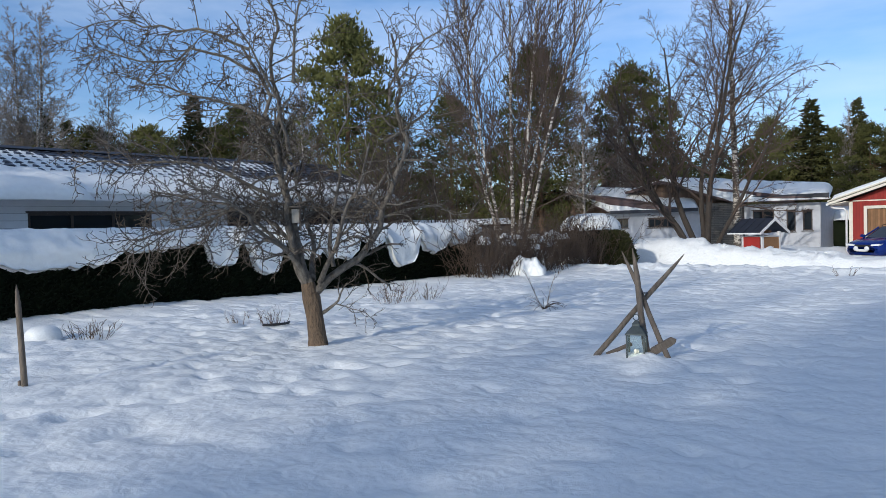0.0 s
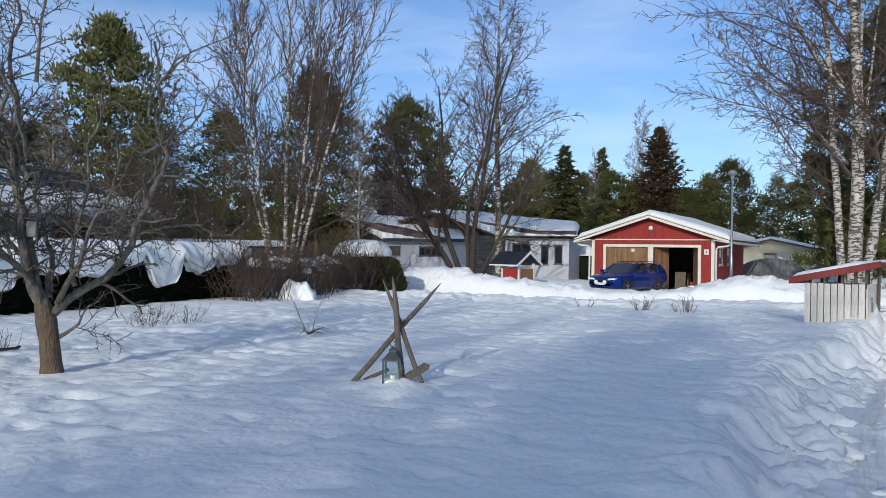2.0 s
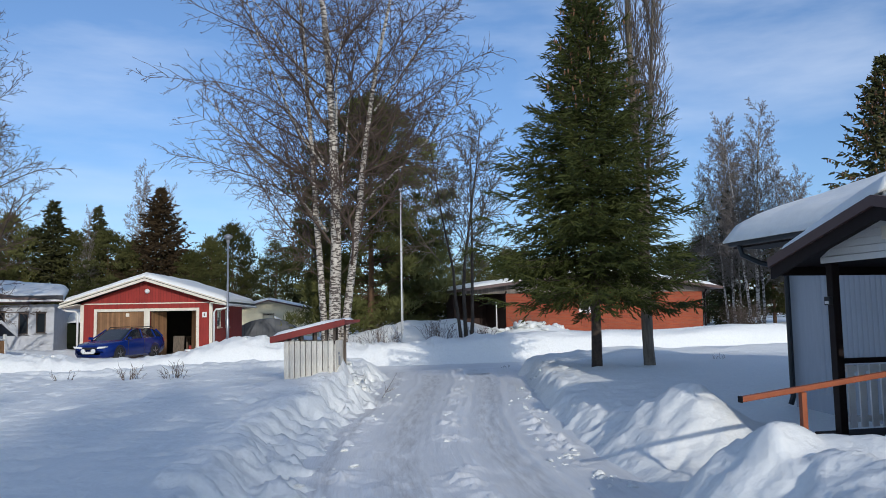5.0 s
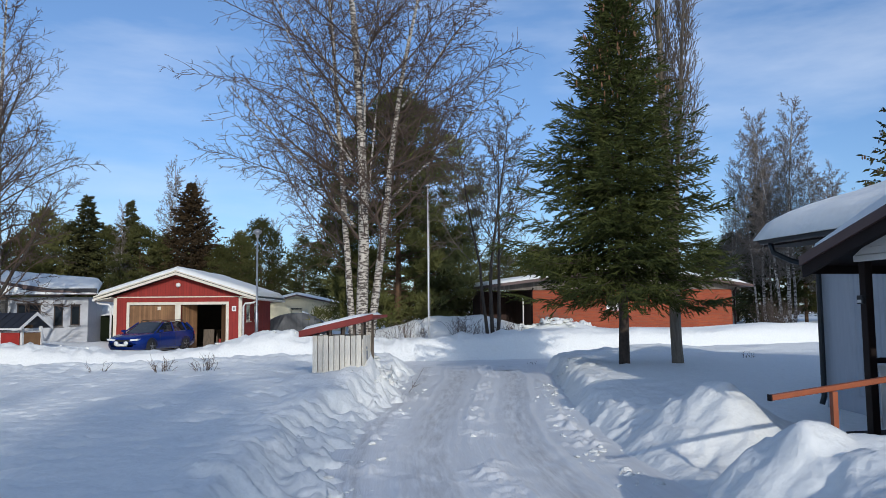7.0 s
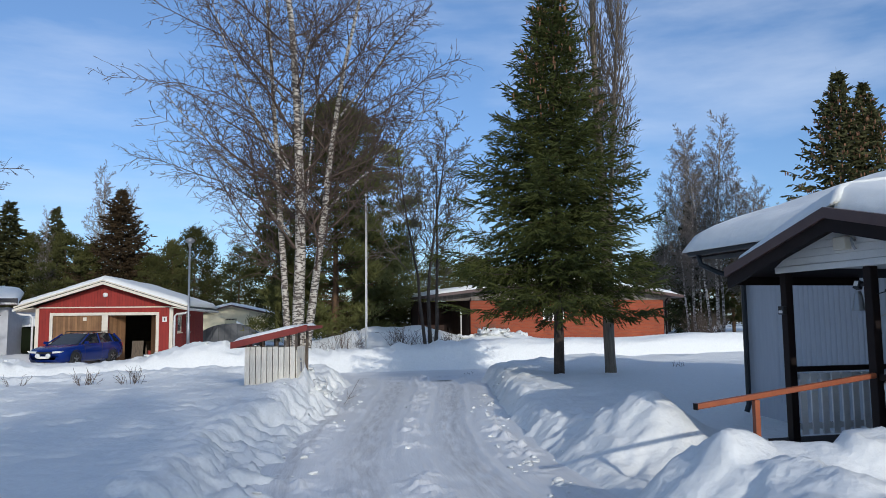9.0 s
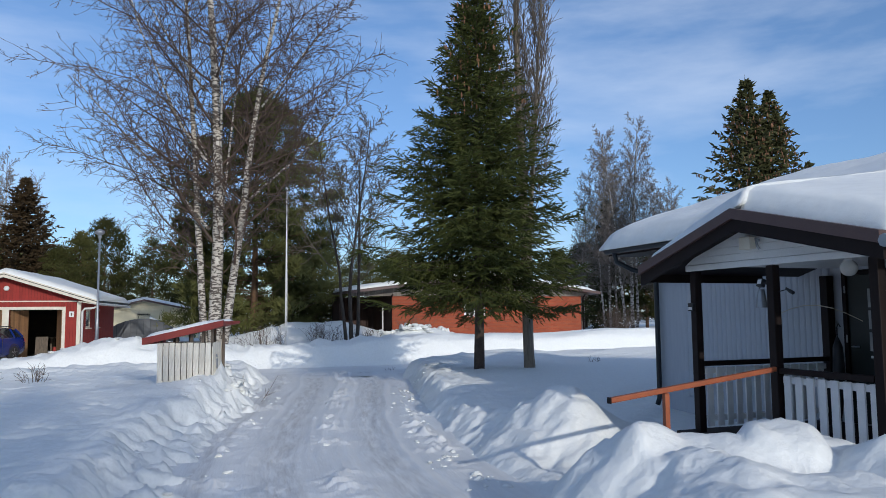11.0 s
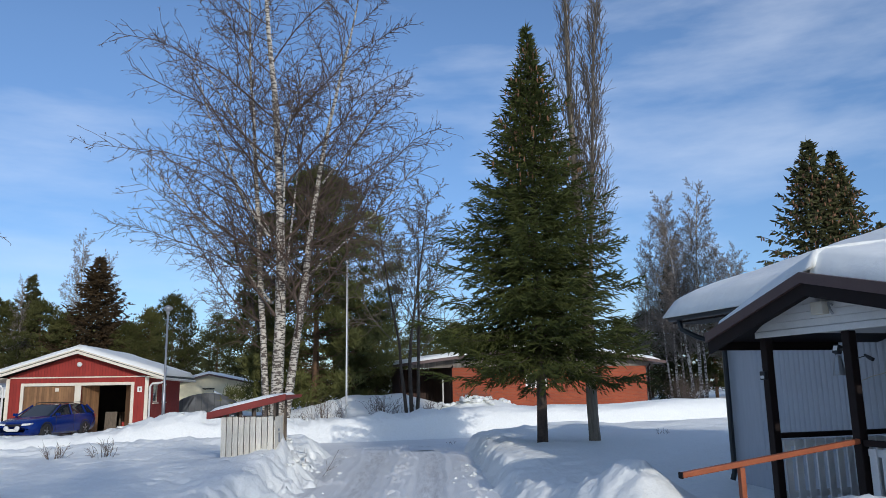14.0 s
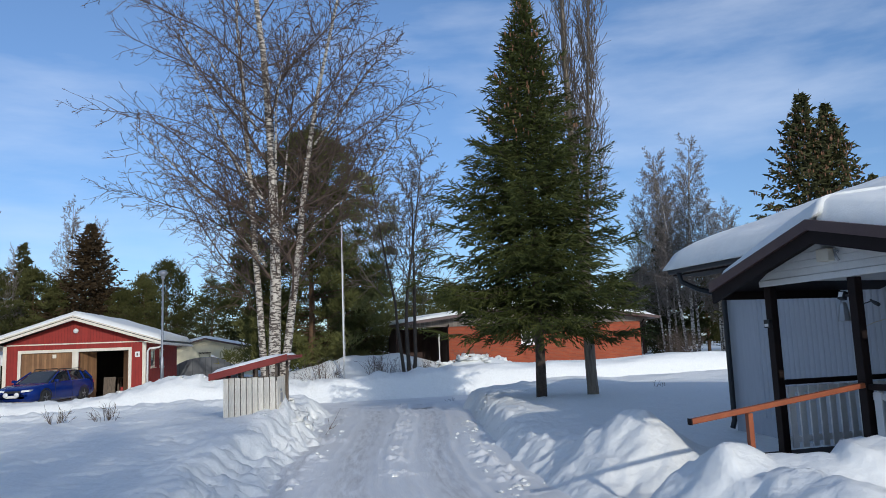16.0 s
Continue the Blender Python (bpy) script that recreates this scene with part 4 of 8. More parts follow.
# long neighbouring house beyond the hedge
lh = thing("neighbour_house", "long white house with dark snow-dusted tiled roof", "house", (-22.0, 14.0, 0.0), 90.0)
wins = [(-6.3, -2.75, 1.62, 2.42, 2), (-0.1, 1.2, 1.62, 2.42, 0), (3.2, 4.9, 1.62, 2.42, 1)]
part("wall", wall_holes(MB(), -16.0, 7.0, -0.3, 2.9, 0.0, 0.25, [w[:4] for w in wins]), M_WALLWHITE, lh, "white board wall")
part("wall", MB().box(-16, 7, 7.75, 8.0, -0.3, 2.9), M_WALLWHITE, lh)
part("gable_wall", MB().prism([(0.25, -0.3), (7.75, -0.3), (7.75, 2.9), (4.0, 4.4), (0.25, 2.9)], 6.75, 7.0, "x"), M_WALLWHITE, lh)
part("gable_wall", MB().prism([(0.25, -0.3), (7.75, -0.3), (7.75, 2.9), (4.0, 4.4), (0.25, 2.9)], -16, -15.75, "x"), M_WALLWHITE, lh)
for a, b, c, d, n in wins:
    window(lh, a, b, c, d, 0.0, M_FRAME, 0.07, n)
    part("room_behind", MB().box(a - 0.1, b + 0.1, 0.6, 0.62, c - 0.1, d + 0.1), M_DARKIN, lh)
sl = math.atan2(1.66, 4.7)
roof_y = [(-0.72, 2.94), (4.0, 4.62), (8.72, 2.94)]
mb = MB().prism([(y, z) for y, z in roof_y] + [(y, z - 0.1) for y, z in roof_y[::-1]], -16.5, 7.5, "x")
part("roof", mb, M_ROOFDARK, lh, "dark tiled metal roof")
part("eave_board", MB().box(-16.5, 7.5, -0.74, -0.715, 2.74, 2.93), M_WHITE, lh)
part("soffit", MB().box(-16.4, 7.4, -0.70, 0.0, 2.78, 2.80), M_WHITE, lh)
part("ridge_cap", MB().prism([(3.78, 4.60), (4.0, 4.70), (4.22, 4.60)], -16.5, 7.5, "x"), M_ROOFDARK, lh)
# steps of the metal tiles, too many to pick apart
mb = MB()
rows_n, du = 13, 0.34
ca, sa = math.cos(sl), math.sin(sl)
for r in range(rows_n):
    s0 = r * (4.98 / rows_n)
    s1 = s0 + 4.98 / rows_n
    for k in range(70):
        x0 = -16.4 + k * du
        y0, z0 = -0.72 + s0 * ca, 2.945 + s0 * sa
        y1, z1 = -0.72 + s1 * ca, 2.945 + s1 * sa
        h = 0.035
        mb.add([Vector(p) for p in ((x0 + 0.02, y0, z0 + 0.012), (x0 + du / 2, y0, z0 + h + 0.02), (x0 + du - 0.02, y0, z0 + 0.012), (x0 + 0.02, y1, z1), (x0 + du / 2, y1, z1 + h - 0.02), (x0 + du - 0.02, y1, z1), (x0 + du / 2, y0, z0 - 0.01))],
               [(0, 1, 4, 3), (1, 2, 5, 4), (0, 6, 1), (1, 6, 2)])
tagged(part("tile_covering", mb, M_ROOFDARK, lh, "rows of dark pressed metal tiles"), kind="stuff")
mb = MB()
rows = []
for i in range(100):
    s = 0.15 + 4.75 * i / 99
    row = []
    for j in range(201):
        x = -16.4 + 23.8 * j / 200
        k = 0.055 + 0.05 * fbm(x, s * 1.6, 5, 0.35) + 0.02 * fbm(x, s, 9, 1.8) - 0.018 * (s / 5)
        k += 0.07 * ease(1.9, 0.6, s)
        y, z = -0.72 + s * ca, 2.945 + s * sa
        row.append((x, y - k * sa, z + k * ca - 0.035))
    rows.append(row)
mb.grid(rows)
part("roof_snow", mb, M_SNOWCAP, lh, "thin melting snow that lets the tile edges through", True)
mb = snow_slope((-16.3, -0.80, 2.95), (-4.8, -0.80, 2.95), (-16.3, 0.75, 3.50), (-5.6, 0.75, 3.50), 0.30, 60, 16, 0.10, 0.35, 4, 0.18, 0.10)
part("sliding_snow", mb, M_SNOWCAP, lh, "thick snow sliding over the eave", True)
mb = snow_slope((-5.4, -0.74, 2.96), (7.3, -0.74, 2.96), (-6.2, 0.7, 3.47), (7.3, 0.7, 3.47), 0.16, 60, 12, 0.14, 0.3, 7, 0.02, 0.02)
part("sliding_snow", mb, M_SNOWCAP, lh, "snow along the eave", True)

# white bungalow with stone and brown board gables, beyond the street
wh = thing("white_bungalow", "white bungalow with brown gables and thick roof snow", "house", (-15.0, 42.0, 0.3), 0.0)
# right wing
hs = [(0.58, 1.72, 1.25, 1.95), (2.35, 2.81, 0.78, 1.9), (3.17, 3.64, 0.83, 1.88)]
part("wall", wall_holes(MB(), 0.14, 4.03, -0.4, 2.3, 0.0, 0.25, hs), M_WALLGREY, wh, "white rendered wall")
part("wall", MB().box(3.78, 4.03, 0.25, 9.0, -0.4, 2.3), M_WALLGREY, wh)
for a, b, c, d in hs:
    window(wh, a, b, c, d, 0.0, M_FRAME, 0.06, 1 if b - a > 1 else 0)
    part("room_behind", MB().box(a - 0.1, b + 0.1, 0.6, 0.62, c - 0.1, d + 0.1), M_DARKIN, wh)
part("stone_wall", MB().box(-2.0, 0.14, -0.35, 0.3, -0.4, 2.45), M_STONE, wh, "grey slate stone wall")
part("gable_board_wall", MB().prism([(-6.6, 2.0), (0.1, 2.0), (0.1, 2.48), (-4.6, 3.70), (-6.6, 3.15)], 0.1, 0.3), M_BROWNBOARD, wh, "brown board gable")
mb = MB().prism([(-6.8, 3.22), (-4.6, 3.78), (0.0, 2.48), (0.0, 2.60), (-4.6, 3.92), (-6.8, 3.34)], -0.6, 9.5)
part("roof", mb, M_BROWNTIN, wh)
part("eave_board", MB().box(0.0, 4.6, -0.68, -0.6, 2.40, 2.74), M_ROOFDARK, wh)
# left wing: a brown gable, and beside it a white wall under a snowy slope
hs = [(-7.5, -6.5, 1.15, 1.70), (-5.2, -3.6, 1.15, 1.70)]
part("wall", wall_holes(MB(), -8.0, -2.0, -0.4, 2.1, -0.8, -0.55, hs), M_WALLGREY, wh, "white rendered wall")
for (a, b, c, d), n in zip(hs, (1, 3)):
    window(wh, a, b, c, d, -0.8, M_FRAME, 0.06, n)
    part("room_behind", MB().box(a - 0.1, b + 0.1, -0.3, -0.28, c - 0.1, d + 0.1), M_DARKIN, wh)
part("gable_board_wall", MB().prism([(-15.0, 1.5), (-8.0, 1.5), (-8.0, 2.25), (-11.3, 3.55), (-15.0, 2.2)], -0.80, -0.55), M_BROWNBOARD, wh, "brown board gable")
part("stone_wall", MB().box(-15.0, -8.0, -0.82, -0.55, -0.4, 1.5), M_STONE, wh, "grey slate stone wall")
part("roof", gable_roof(MB(), -15.3, -7.35, -11.3, 2.22, 2.22, 3.66, -1.25, 8.0, 0.12), M_BROWNTIN, wh)
part("eave_board", MB().box(-7.4, -1.9, -1.44, -1.40, 2.02, 2.22), M_ROOFDARK, wh)
for a in (-15.3, -7.35):
    part("verge_board", MB().prism([(a, 2.12), (-11.3, 3.56), (-11.3, 3.78), (a, 2.34)][::1 if a < -11 else -1], -1.32, -1.25), M_BROWN, wh, "dark verge board")
side_roof = [(-7.5, -1.40, 2.20), (-1.9, -1.40, 2.16), (-4.2, 3.2, 3.30), (-11.2, -1.20, 3.72)]
part("roof_front", MB().add([Vector(p) for p in side_roof] + [Vector(p) - Vector((0, 0, 0.1)) for p in side_roof], [(0, 1, 2, 3), (7, 6, 5, 4), (0, 4, 5, 1), (1, 5, 6, 2), (2, 6, 7, 3), (3, 7, 4, 0)]), M_BROWNTIN, wh)
part("roof_snow", snow_slope((-7.5, -1.42, 2.22), (-1.88, -1.42, 2.18), (-11.2, -1.22, 3.74), (-4.2, 3.2, 3.32), 0.20, 40, 18, 0.12, 0.25, 18, 0.05, 0.05), M_SNOWCAP, wh, "thick snow hanging over the eave", True)
side_roof = [(-0.2, -0.72, 2.50), (4.62, -0.72, 2.50), (3.4, 5.0, 3.20), (-4.5, -0.50, 3.86)]
part("roof_front", MB().add([Vector(p) for p in side_roof] + [Vector(p) - Vector((0, 0, 0.1)) for p in side_roof], [(0, 1, 2, 3), (7, 6, 5, 4), (0, 4, 5, 1), (1, 5, 6, 2), (2, 6, 7, 3), (3, 7, 4, 0)]), M_BROWNTIN, wh)
part("roof_snow", snow_slope((-0.2, -0.74, 2.52), (4.66, -0.74, 2.52), (-4.5, -0.52, 3.88), (3.4, 5.0, 3.22), 0.26, 40, 18, 0.10, 0.25, 15, 0.06, 0.06), M_SNOWCAP, wh, "thick snow over the eave", True)
part("chimney", MB().box(-11.2, -9.7, 4.4, 5.6, 2.8, 5.45).box(-11.27, -9.63, 4.33, 5.67, 5.40, 5.55), M_BROWNBOARD, wh, "dark boxed chimney")
part("roof_snow", snow_slope((-6.8, -0.6, 3.35), (-6.8, 9.4, 3.35), (-4.6, -0.6, 3.93), (-4.6, 9.4, 3.93), 0.14, 12, 12, 0.05, 0.3, 2), M_SNOWCAP, wh, "", True)
part("roof_snow", snow_slope((-15.3, -1.22, 2.35), (-15.3, 8.0, 2.35), (-11.3, -1.22, 3.79), (-11.3, 8.0, 3.79), 0.16, 16, 12, 0.05, 0.3, 9), M_SNOWCAP, wh, "", True)

# red brick house across the street
bh = thing("brick_house", "red brick bungalow with a low grey gable and an open carport", "house", (11.75, 37.1, 0.45), 0.0)
hs = [(4.0, 5.2, 1.25, 1.92)]
part("wall", wall_holes(MB(), 0.0, 11.15, -0.5, 2.28, 0.0, 0.3, hs), M_BRICK, bh, "red brick wall")
part("wall", MB().box(10.85, 11.15, 0.3, 12, -0.5, 2.28), M_BRICK, bh)
part("wall", MB().box(0.0, 0.3, 0.3, 12, -0.5, 2.28), M_BRICK, bh)
window(bh, 4.0, 5.2, 1.25, 1.92, 0.0, M_WHITE, 0.09, 1)
part("room_behind", MB().box(3.9, 5.3, 0.7, 0.72, 1.1, 2.0), M_DARKIN, bh)
d = part("door", MB().box(7.55, 8.4, -0.02, 0.02, 0.0, 1.95), M_BRICK, bh, "red-brown side door")
part("door_handle", MB().tube([(7.65, -0.02, 1.0), (7.65, -0.07, 1.0), (7.78, -0.07, 1.0)], 0.015, 6), M_STEEL, d)
part("gable_boarding", MB().prism([(-2.2, 2.28), (11.6, 2.28), (11.6, 2.42), (5.0, 3.25), (-2.2, 2.5)], -0.06, 0.2), M_GREYBOARD, bh, "grey-brown gable boards")
mb = gable_roof(MB(), -2.5, 12.0, 5.0, 2.38, 2.38, 3.3, -0.75, 12.5, 0.14)
part("roof", mb, M_BROWNTIN, bh)
part("roof_snow", snow_slope((-2.5, -0.7, 2.53), (-2.5, 12.4, 2.53), (5.0, -0.7, 3.45), (5.0, 12.4, 3.45), 0.22, 16, 20, 0.05, 0.3, 3), M_SNOWCAP, bh, "", True)
part("roof_snow", snow_slope((12.0, 12.4, 2.53), (12.0, -0.7, 2.53), (5.0, 12.4, 3.45), (5.0, -0.7, 3.45), 0.24, 16, 20, 0.05, 0.3, 6, 0.03, 0.06), M_SNOWCAP, bh, "", True)
part("carport_back_wall", MB().box(-2.3, 0.0, 3.6, 3.8, -0.5, 2.3), M_CARPORT, bh)
part("carport_side_wall", MB().box(-2.3, -2.15, 2.0, 3.8, -0.5, 2.3), M_CARPORT, bh)
part("carport_inner_wall", MB().box(-0.02, 0.0, 0.0, 3.6, -0.5, 2.3), M_CARPORT, bh)
part("carport_post", MB().box(-2.25, -2.1, 0.0, 0.15, -0.5, 2.3), M_BROWN, bh)
part("white_door", MB().box(-0.27, -0.21, 0.9, 0.95, 0.0, 1.95), M_WHITE, bh, "white door edge in the carport")
for xg in (-0.06, 11.25):
    part("downpipe", MB().tube([(xg, -0.3, 2.36), (xg, -0.08, 2.2), (xg, -0.08, 0.1)], 0.045, 8), M_BROWN, bh, "", True)

# white house with the porch
ph = thing("porch_house", "white panelled house with a dark brown porch under thick snow", "house", (9.2, 7.9, 0.0), 0.0)
T = Matrix.Translation((-9.2, -7.9, 0))   # numbers below are the world's


def pw(mb):
    mb.v = [T @ Vector(p) for p in mb.v]
    return mb


YL, YR, YP, ZL, ZR, ZP = 8.40, 4.92, 6.70, 2.255, 2.345, 2.775   # porch roof: eaves and ridge
DECK, XW, PX = 0.30, 9.2, 6.94
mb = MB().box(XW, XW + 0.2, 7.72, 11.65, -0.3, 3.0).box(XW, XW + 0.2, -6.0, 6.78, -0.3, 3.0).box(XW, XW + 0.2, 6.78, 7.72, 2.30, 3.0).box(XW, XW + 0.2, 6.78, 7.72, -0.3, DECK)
part("wall", pw(mb), M_PORCHWALL, ph, "white wall with its shade put into the grey")
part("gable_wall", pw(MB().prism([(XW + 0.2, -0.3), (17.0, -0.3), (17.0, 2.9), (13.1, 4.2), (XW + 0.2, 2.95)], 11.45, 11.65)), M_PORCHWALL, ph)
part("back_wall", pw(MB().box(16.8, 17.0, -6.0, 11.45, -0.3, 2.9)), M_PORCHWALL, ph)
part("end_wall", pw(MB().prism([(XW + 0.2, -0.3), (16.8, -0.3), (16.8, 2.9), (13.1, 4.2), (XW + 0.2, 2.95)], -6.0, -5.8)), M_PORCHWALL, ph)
pan = None
for k in range(29):
    y = 10.9 - 0.105 * k
    m = Matrix.Translation((XW - 9.2 - 0.018, y - 7.9, 0))
    if pan is None:
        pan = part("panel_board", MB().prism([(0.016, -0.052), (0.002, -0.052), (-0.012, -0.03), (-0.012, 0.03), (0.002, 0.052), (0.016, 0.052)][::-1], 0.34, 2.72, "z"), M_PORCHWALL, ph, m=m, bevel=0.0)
    else:
        same("panel_board", pan, ph, m)
mb = MB().prism([(8.55, 2.86), (13.1, 4.25), (17.6, 2.8), (17.6, 2.95), (13.1, 4.40), (8.55, 3.01)], -6.6, 12.2)
part("roof", pw(mb), M_BROWNTIN, ph)
part("soffit", pw(MB().box(8.58, XW, -6.5, 12.3, 2.83, 2.86)), M_BROWN, ph)
gut = [(8.47 + 0.075 * math.cos(a), 2.93 + 0.075 * math.sin(a)) for a in [math.pi + math.pi * i / 8 for i in range(9)]]
inn = [(8.47 + 0.062 * math.cos(a), 2.93 + 0.062 * math.sin(a)) for a in [2 * math.pi - math.pi * i / 8 for i in range(9)]]
part("gutter", pw(MB().prism(gut + inn, -6.6, 12.2)), M_GUTTER, ph, "black gutter", True)
part("downpipe", pw(MB().tube([(8.47, 11.95, 2.87), (8.5, 11.93, 2.70), (8.75, 11.80, 2.55), (9.05, 11.64, 2.45), (9.11, 11.60, 2.35), (9.11, 11.60, 0.62), (9.11, 11.60, 0.25), (9.06, 11.60, 0.12)], 0.045, 8)), M_GUTTER, ph, "black downpipe with elbows", True)
part("roof_snow", pw(snow_slope((8.42, 12.25, 3.02), (8.42, -6.5, 3.02), (13.1, 12.25, 4.41), (13.1, -6.5, 4.41), 0.29, 110, 34, 0.08, 0.3, 1, 0.07, 0.10)), M_SNOWCAP, ph, "thick smooth snow", True)
part("roof_snow", pw(snow_slope((17.6, -6.5, 2.96), (17.6, 12.4, 2.96), (13.1, -6.5, 4.41), (13.1, 12.4, 4.41), 0.22, 40, 16, 0.04, 0.4, 2)), M_SNOWCAP, ph, "", True)
# porch
part("deck", pw(MB().box(6.75, XW, 5.0, 8.1, DECK - 0.12, DECK)), M_BROWN, ph, "dark porch deck")
part("deck_skirt", pw(MB().box(6.78, 6.82, 5.0, 8.08, -0.2, DECK - 0.12)), M_BROWN, ph)
for y in (7.88, 6.62, 5.35):
    part("porch_post", pw(MB().box(PX - 0.05, PX + 0.05, y - 0.05, y + 0.05, -0.1, 2.27)), M_BROWN, ph, "dark brown square post", bevel=0.008)
part("porch_post", pw(MB().box(XW - 0.16, XW - 0.035, 7.82, 7.94, DECK, 2.24)), M_BROWN, ph, bevel=0.008)
part("porch_beam", pw(MB().box(6.86, 6.90, 5.0, 7.97, 2.274, 2.346)), M_WHITE, ph, "white beam under the porch gable", bevel=0.006)
for k in range(5):
    z0, z1 = 2.350 + k * 0.084, 2.350 + k * 0.084 + 0.081
    side_ = [(YR + 0.06 + max(0.0, z - ZR) * (YP - YR) / (ZP - ZR), min(7.97, YL - (z - ZL) * (YL - YP) / (ZP - ZL)) - 0.005) for z in (z0, z1)]
    part("gable_board", pw(MB().prism([(side_[0][0], z0), (side_[0][1], z0), (side_[1][1], z1), (side_[1][0], z1)], 6.87, 6.90, "x")), M_WHITE, ph)
# unseen half wall, added to keep the sun off the porch pickets
part("porch_side_wall", pw(MB().box(7.0, XW, 4.95, 5.05, -0.2, 2.15)), M_PORCHWALL, ph)
part("porch_ceiling", pw(MB().box(6.905, XW, 5.1, 7.95, 2.345, 2.36)), M_WHITE, ph, "white porch ceiling")
mb = MB().prism([(YL, ZL), (YP, ZP), (YR, ZR), (YR, ZR + 0.07), (YP, ZP + 0.07), (YL, ZL + 0.07)], 6.55, 10.2, "x")
part("porch_roof", pw(mb), M_BROWN, ph)
for a, za in ((YL, ZL), (YR, ZR)):
    part("bargeboard", pw(MB().prism([(a, za - 0.14), (YP, ZP - 0.14), (YP, ZP), (a, za)], 6.50, 6.545, "x")), M_BROWN, ph, "dark brown bargeboard")
    part("roof_flashing", pw(MB().prism([(a, za), (YP, ZP), (YP, ZP + 0.115), (a, za + 0.115)], 6.46, 6.56, "x")), M_BROWNTIN, ph, "brown tin edge")
part("porch_eave", pw(MB().box(6.55, 8.5, YL - 0.01, YL + 0.03, ZL - 0.1, ZL + 0.08)), M_BROWN, ph)
part("gutter_end", pw(MB().tube([(6.44, YR - 0.06, ZR + 0.02), (8.4, YR - 0.06, ZR - 0.01)], 0.06, 8)), M_STEEL, ph, "grey gutter end")
part("roof_snow", pw(snow_slope((10.2, YL + 0.02, ZL + 0.35), (6.57, YL + 0.02, ZL + 0.08), (10.2, YP - 0.06, ZP + 0.70), (6.57, YP - 0.06, ZP + 0.17), 0.18, 40, 20, 0.05, 0.16, 11, 0.0, 0.03)), M_SNOWCAP, ph, "snow on the porch roof", True)
part("roof_snow", pw(snow_slope((6.60, YR - 0.02, ZR + 0.08), (10.2, YR - 0.02, ZR + 0.60), (6.60, YP, ZP + 0.08), (10.2, YP, ZP + 0.62), 0.27, 40, 24, 0.05, 0.22, 14, 0.0, 0.02)), M_SNOWCAP, ph, "thick snow drifted against the main roof", True)
# picket rails
rail = thing("porch_railing", "white picket railing with a dark brown top rail along the porch", "railing", (PX, 6.62, DECK), 0.0)
pk = part("picket", MB().box(-0.011, 0.011, -0.043, 0.043, 0.06, 0.78), M_WHITE, rail, m=Matrix.Translation((0, -0.14, 0)), bevel=0.0)
for k in range(1, 8):
    same("picket", pk, rail, Matrix.Translation((0, -0.14 - 0.148 * k, 0)))
part("top_rail", MB().box(-0.04, 0.04, -1.205, -0.065, 0.80, 0.86), M_BROWN, rail, bevel=0.006)
part("lower_rail", MB().box(0.012, 0.045, -1.205, -0.065, 0.70, 0.77).box(0.012, 0.045, -1.205, -0.065, 0.12, 0.19), M_WHITE, rail)
rail2 = thing("porch_railing", "white picket railing with a dark brown top rail along the porch", "railing", (PX, 7.88, DECK), 0.0)
for k in range(13):
    same("picket", pk, rail2, Matrix.Translation((0.16 + 0.15 * k, 0, 0)) @ Matrix.Rotation(radians(90), 4, "Z"))
part("top_rail", MB().box(0.065, 2.10, -0.04, 0.04, 0.80, 0.86), M_BROWN, rail2, bevel=0.006)
part("lower_rail", MB().box(0.065, 2.10, 0.012, 0.045, 0.70, 0.77).box(0.065, 2.10, 0.012, 0.045, 0.12, 0.19), M_WHITE, rail2)
for r in (rail, rail2):
    r["group"] = "porch railings"
# front door
dr = thing("front_door", "dark green front door with six small panes", "door", (XW + 0.02, 7.25, DECK), 0.0, kind="structure")
dr.name = "door_1"
part("door_leaf", MB().box(0.0, 0.05, -0.41, 0.41, 0.02, 1.94), mat("dark_green_door", (0.014, 0.022, 0.018), (0.01, 0.016, 0.013), rough=0.45, bump=0.1), dr, bevel=0.006)
part("door_frame", MB().box(-0.03, 0.08, -0.47, -0.41, 0, 2.0).box(-0.03, 0.08, 0.41, 0.47, 0, 2.0).box(-0.03, 0.08, -0.41, 0.41, 1.94, 2.0), M_BROWN, dr)
for i in range(2):
    for j in range(3):
        part("pane", MB().box(-0.012, 0.004, 0.02 - 0.2 * i - 0.08, 0.02 - 0.2 * i + 0.08, 0.95 + 0.28 * j, 1.19 + 0.28 * j), glass("pale_door_glass", (0.36, 0.38, 0.38)) if (i, j) == (0, 0) else bpy.data.materials["pale_door_glass"], dr)
part("door_handle", MB().tube([(-0.01, 0.33, 1.0), (-0.06, 0.33, 1.0), (-0.06, 0.22, 1.0)], 0.011, 6), M_STEEL, dr)
part("letter_plate", MB().box(-0.01, 0.0, -0.02, 0.1, 0.86, 0.89), M_WHITE, dr)
for z in (0.35, 1.05, 1.7):
    part("hinge", MB().tube([(-0.035, 0.42, z), (-0.035, 0.42, z + 0.1)], 0.012, 6), M_STEEL, dr)
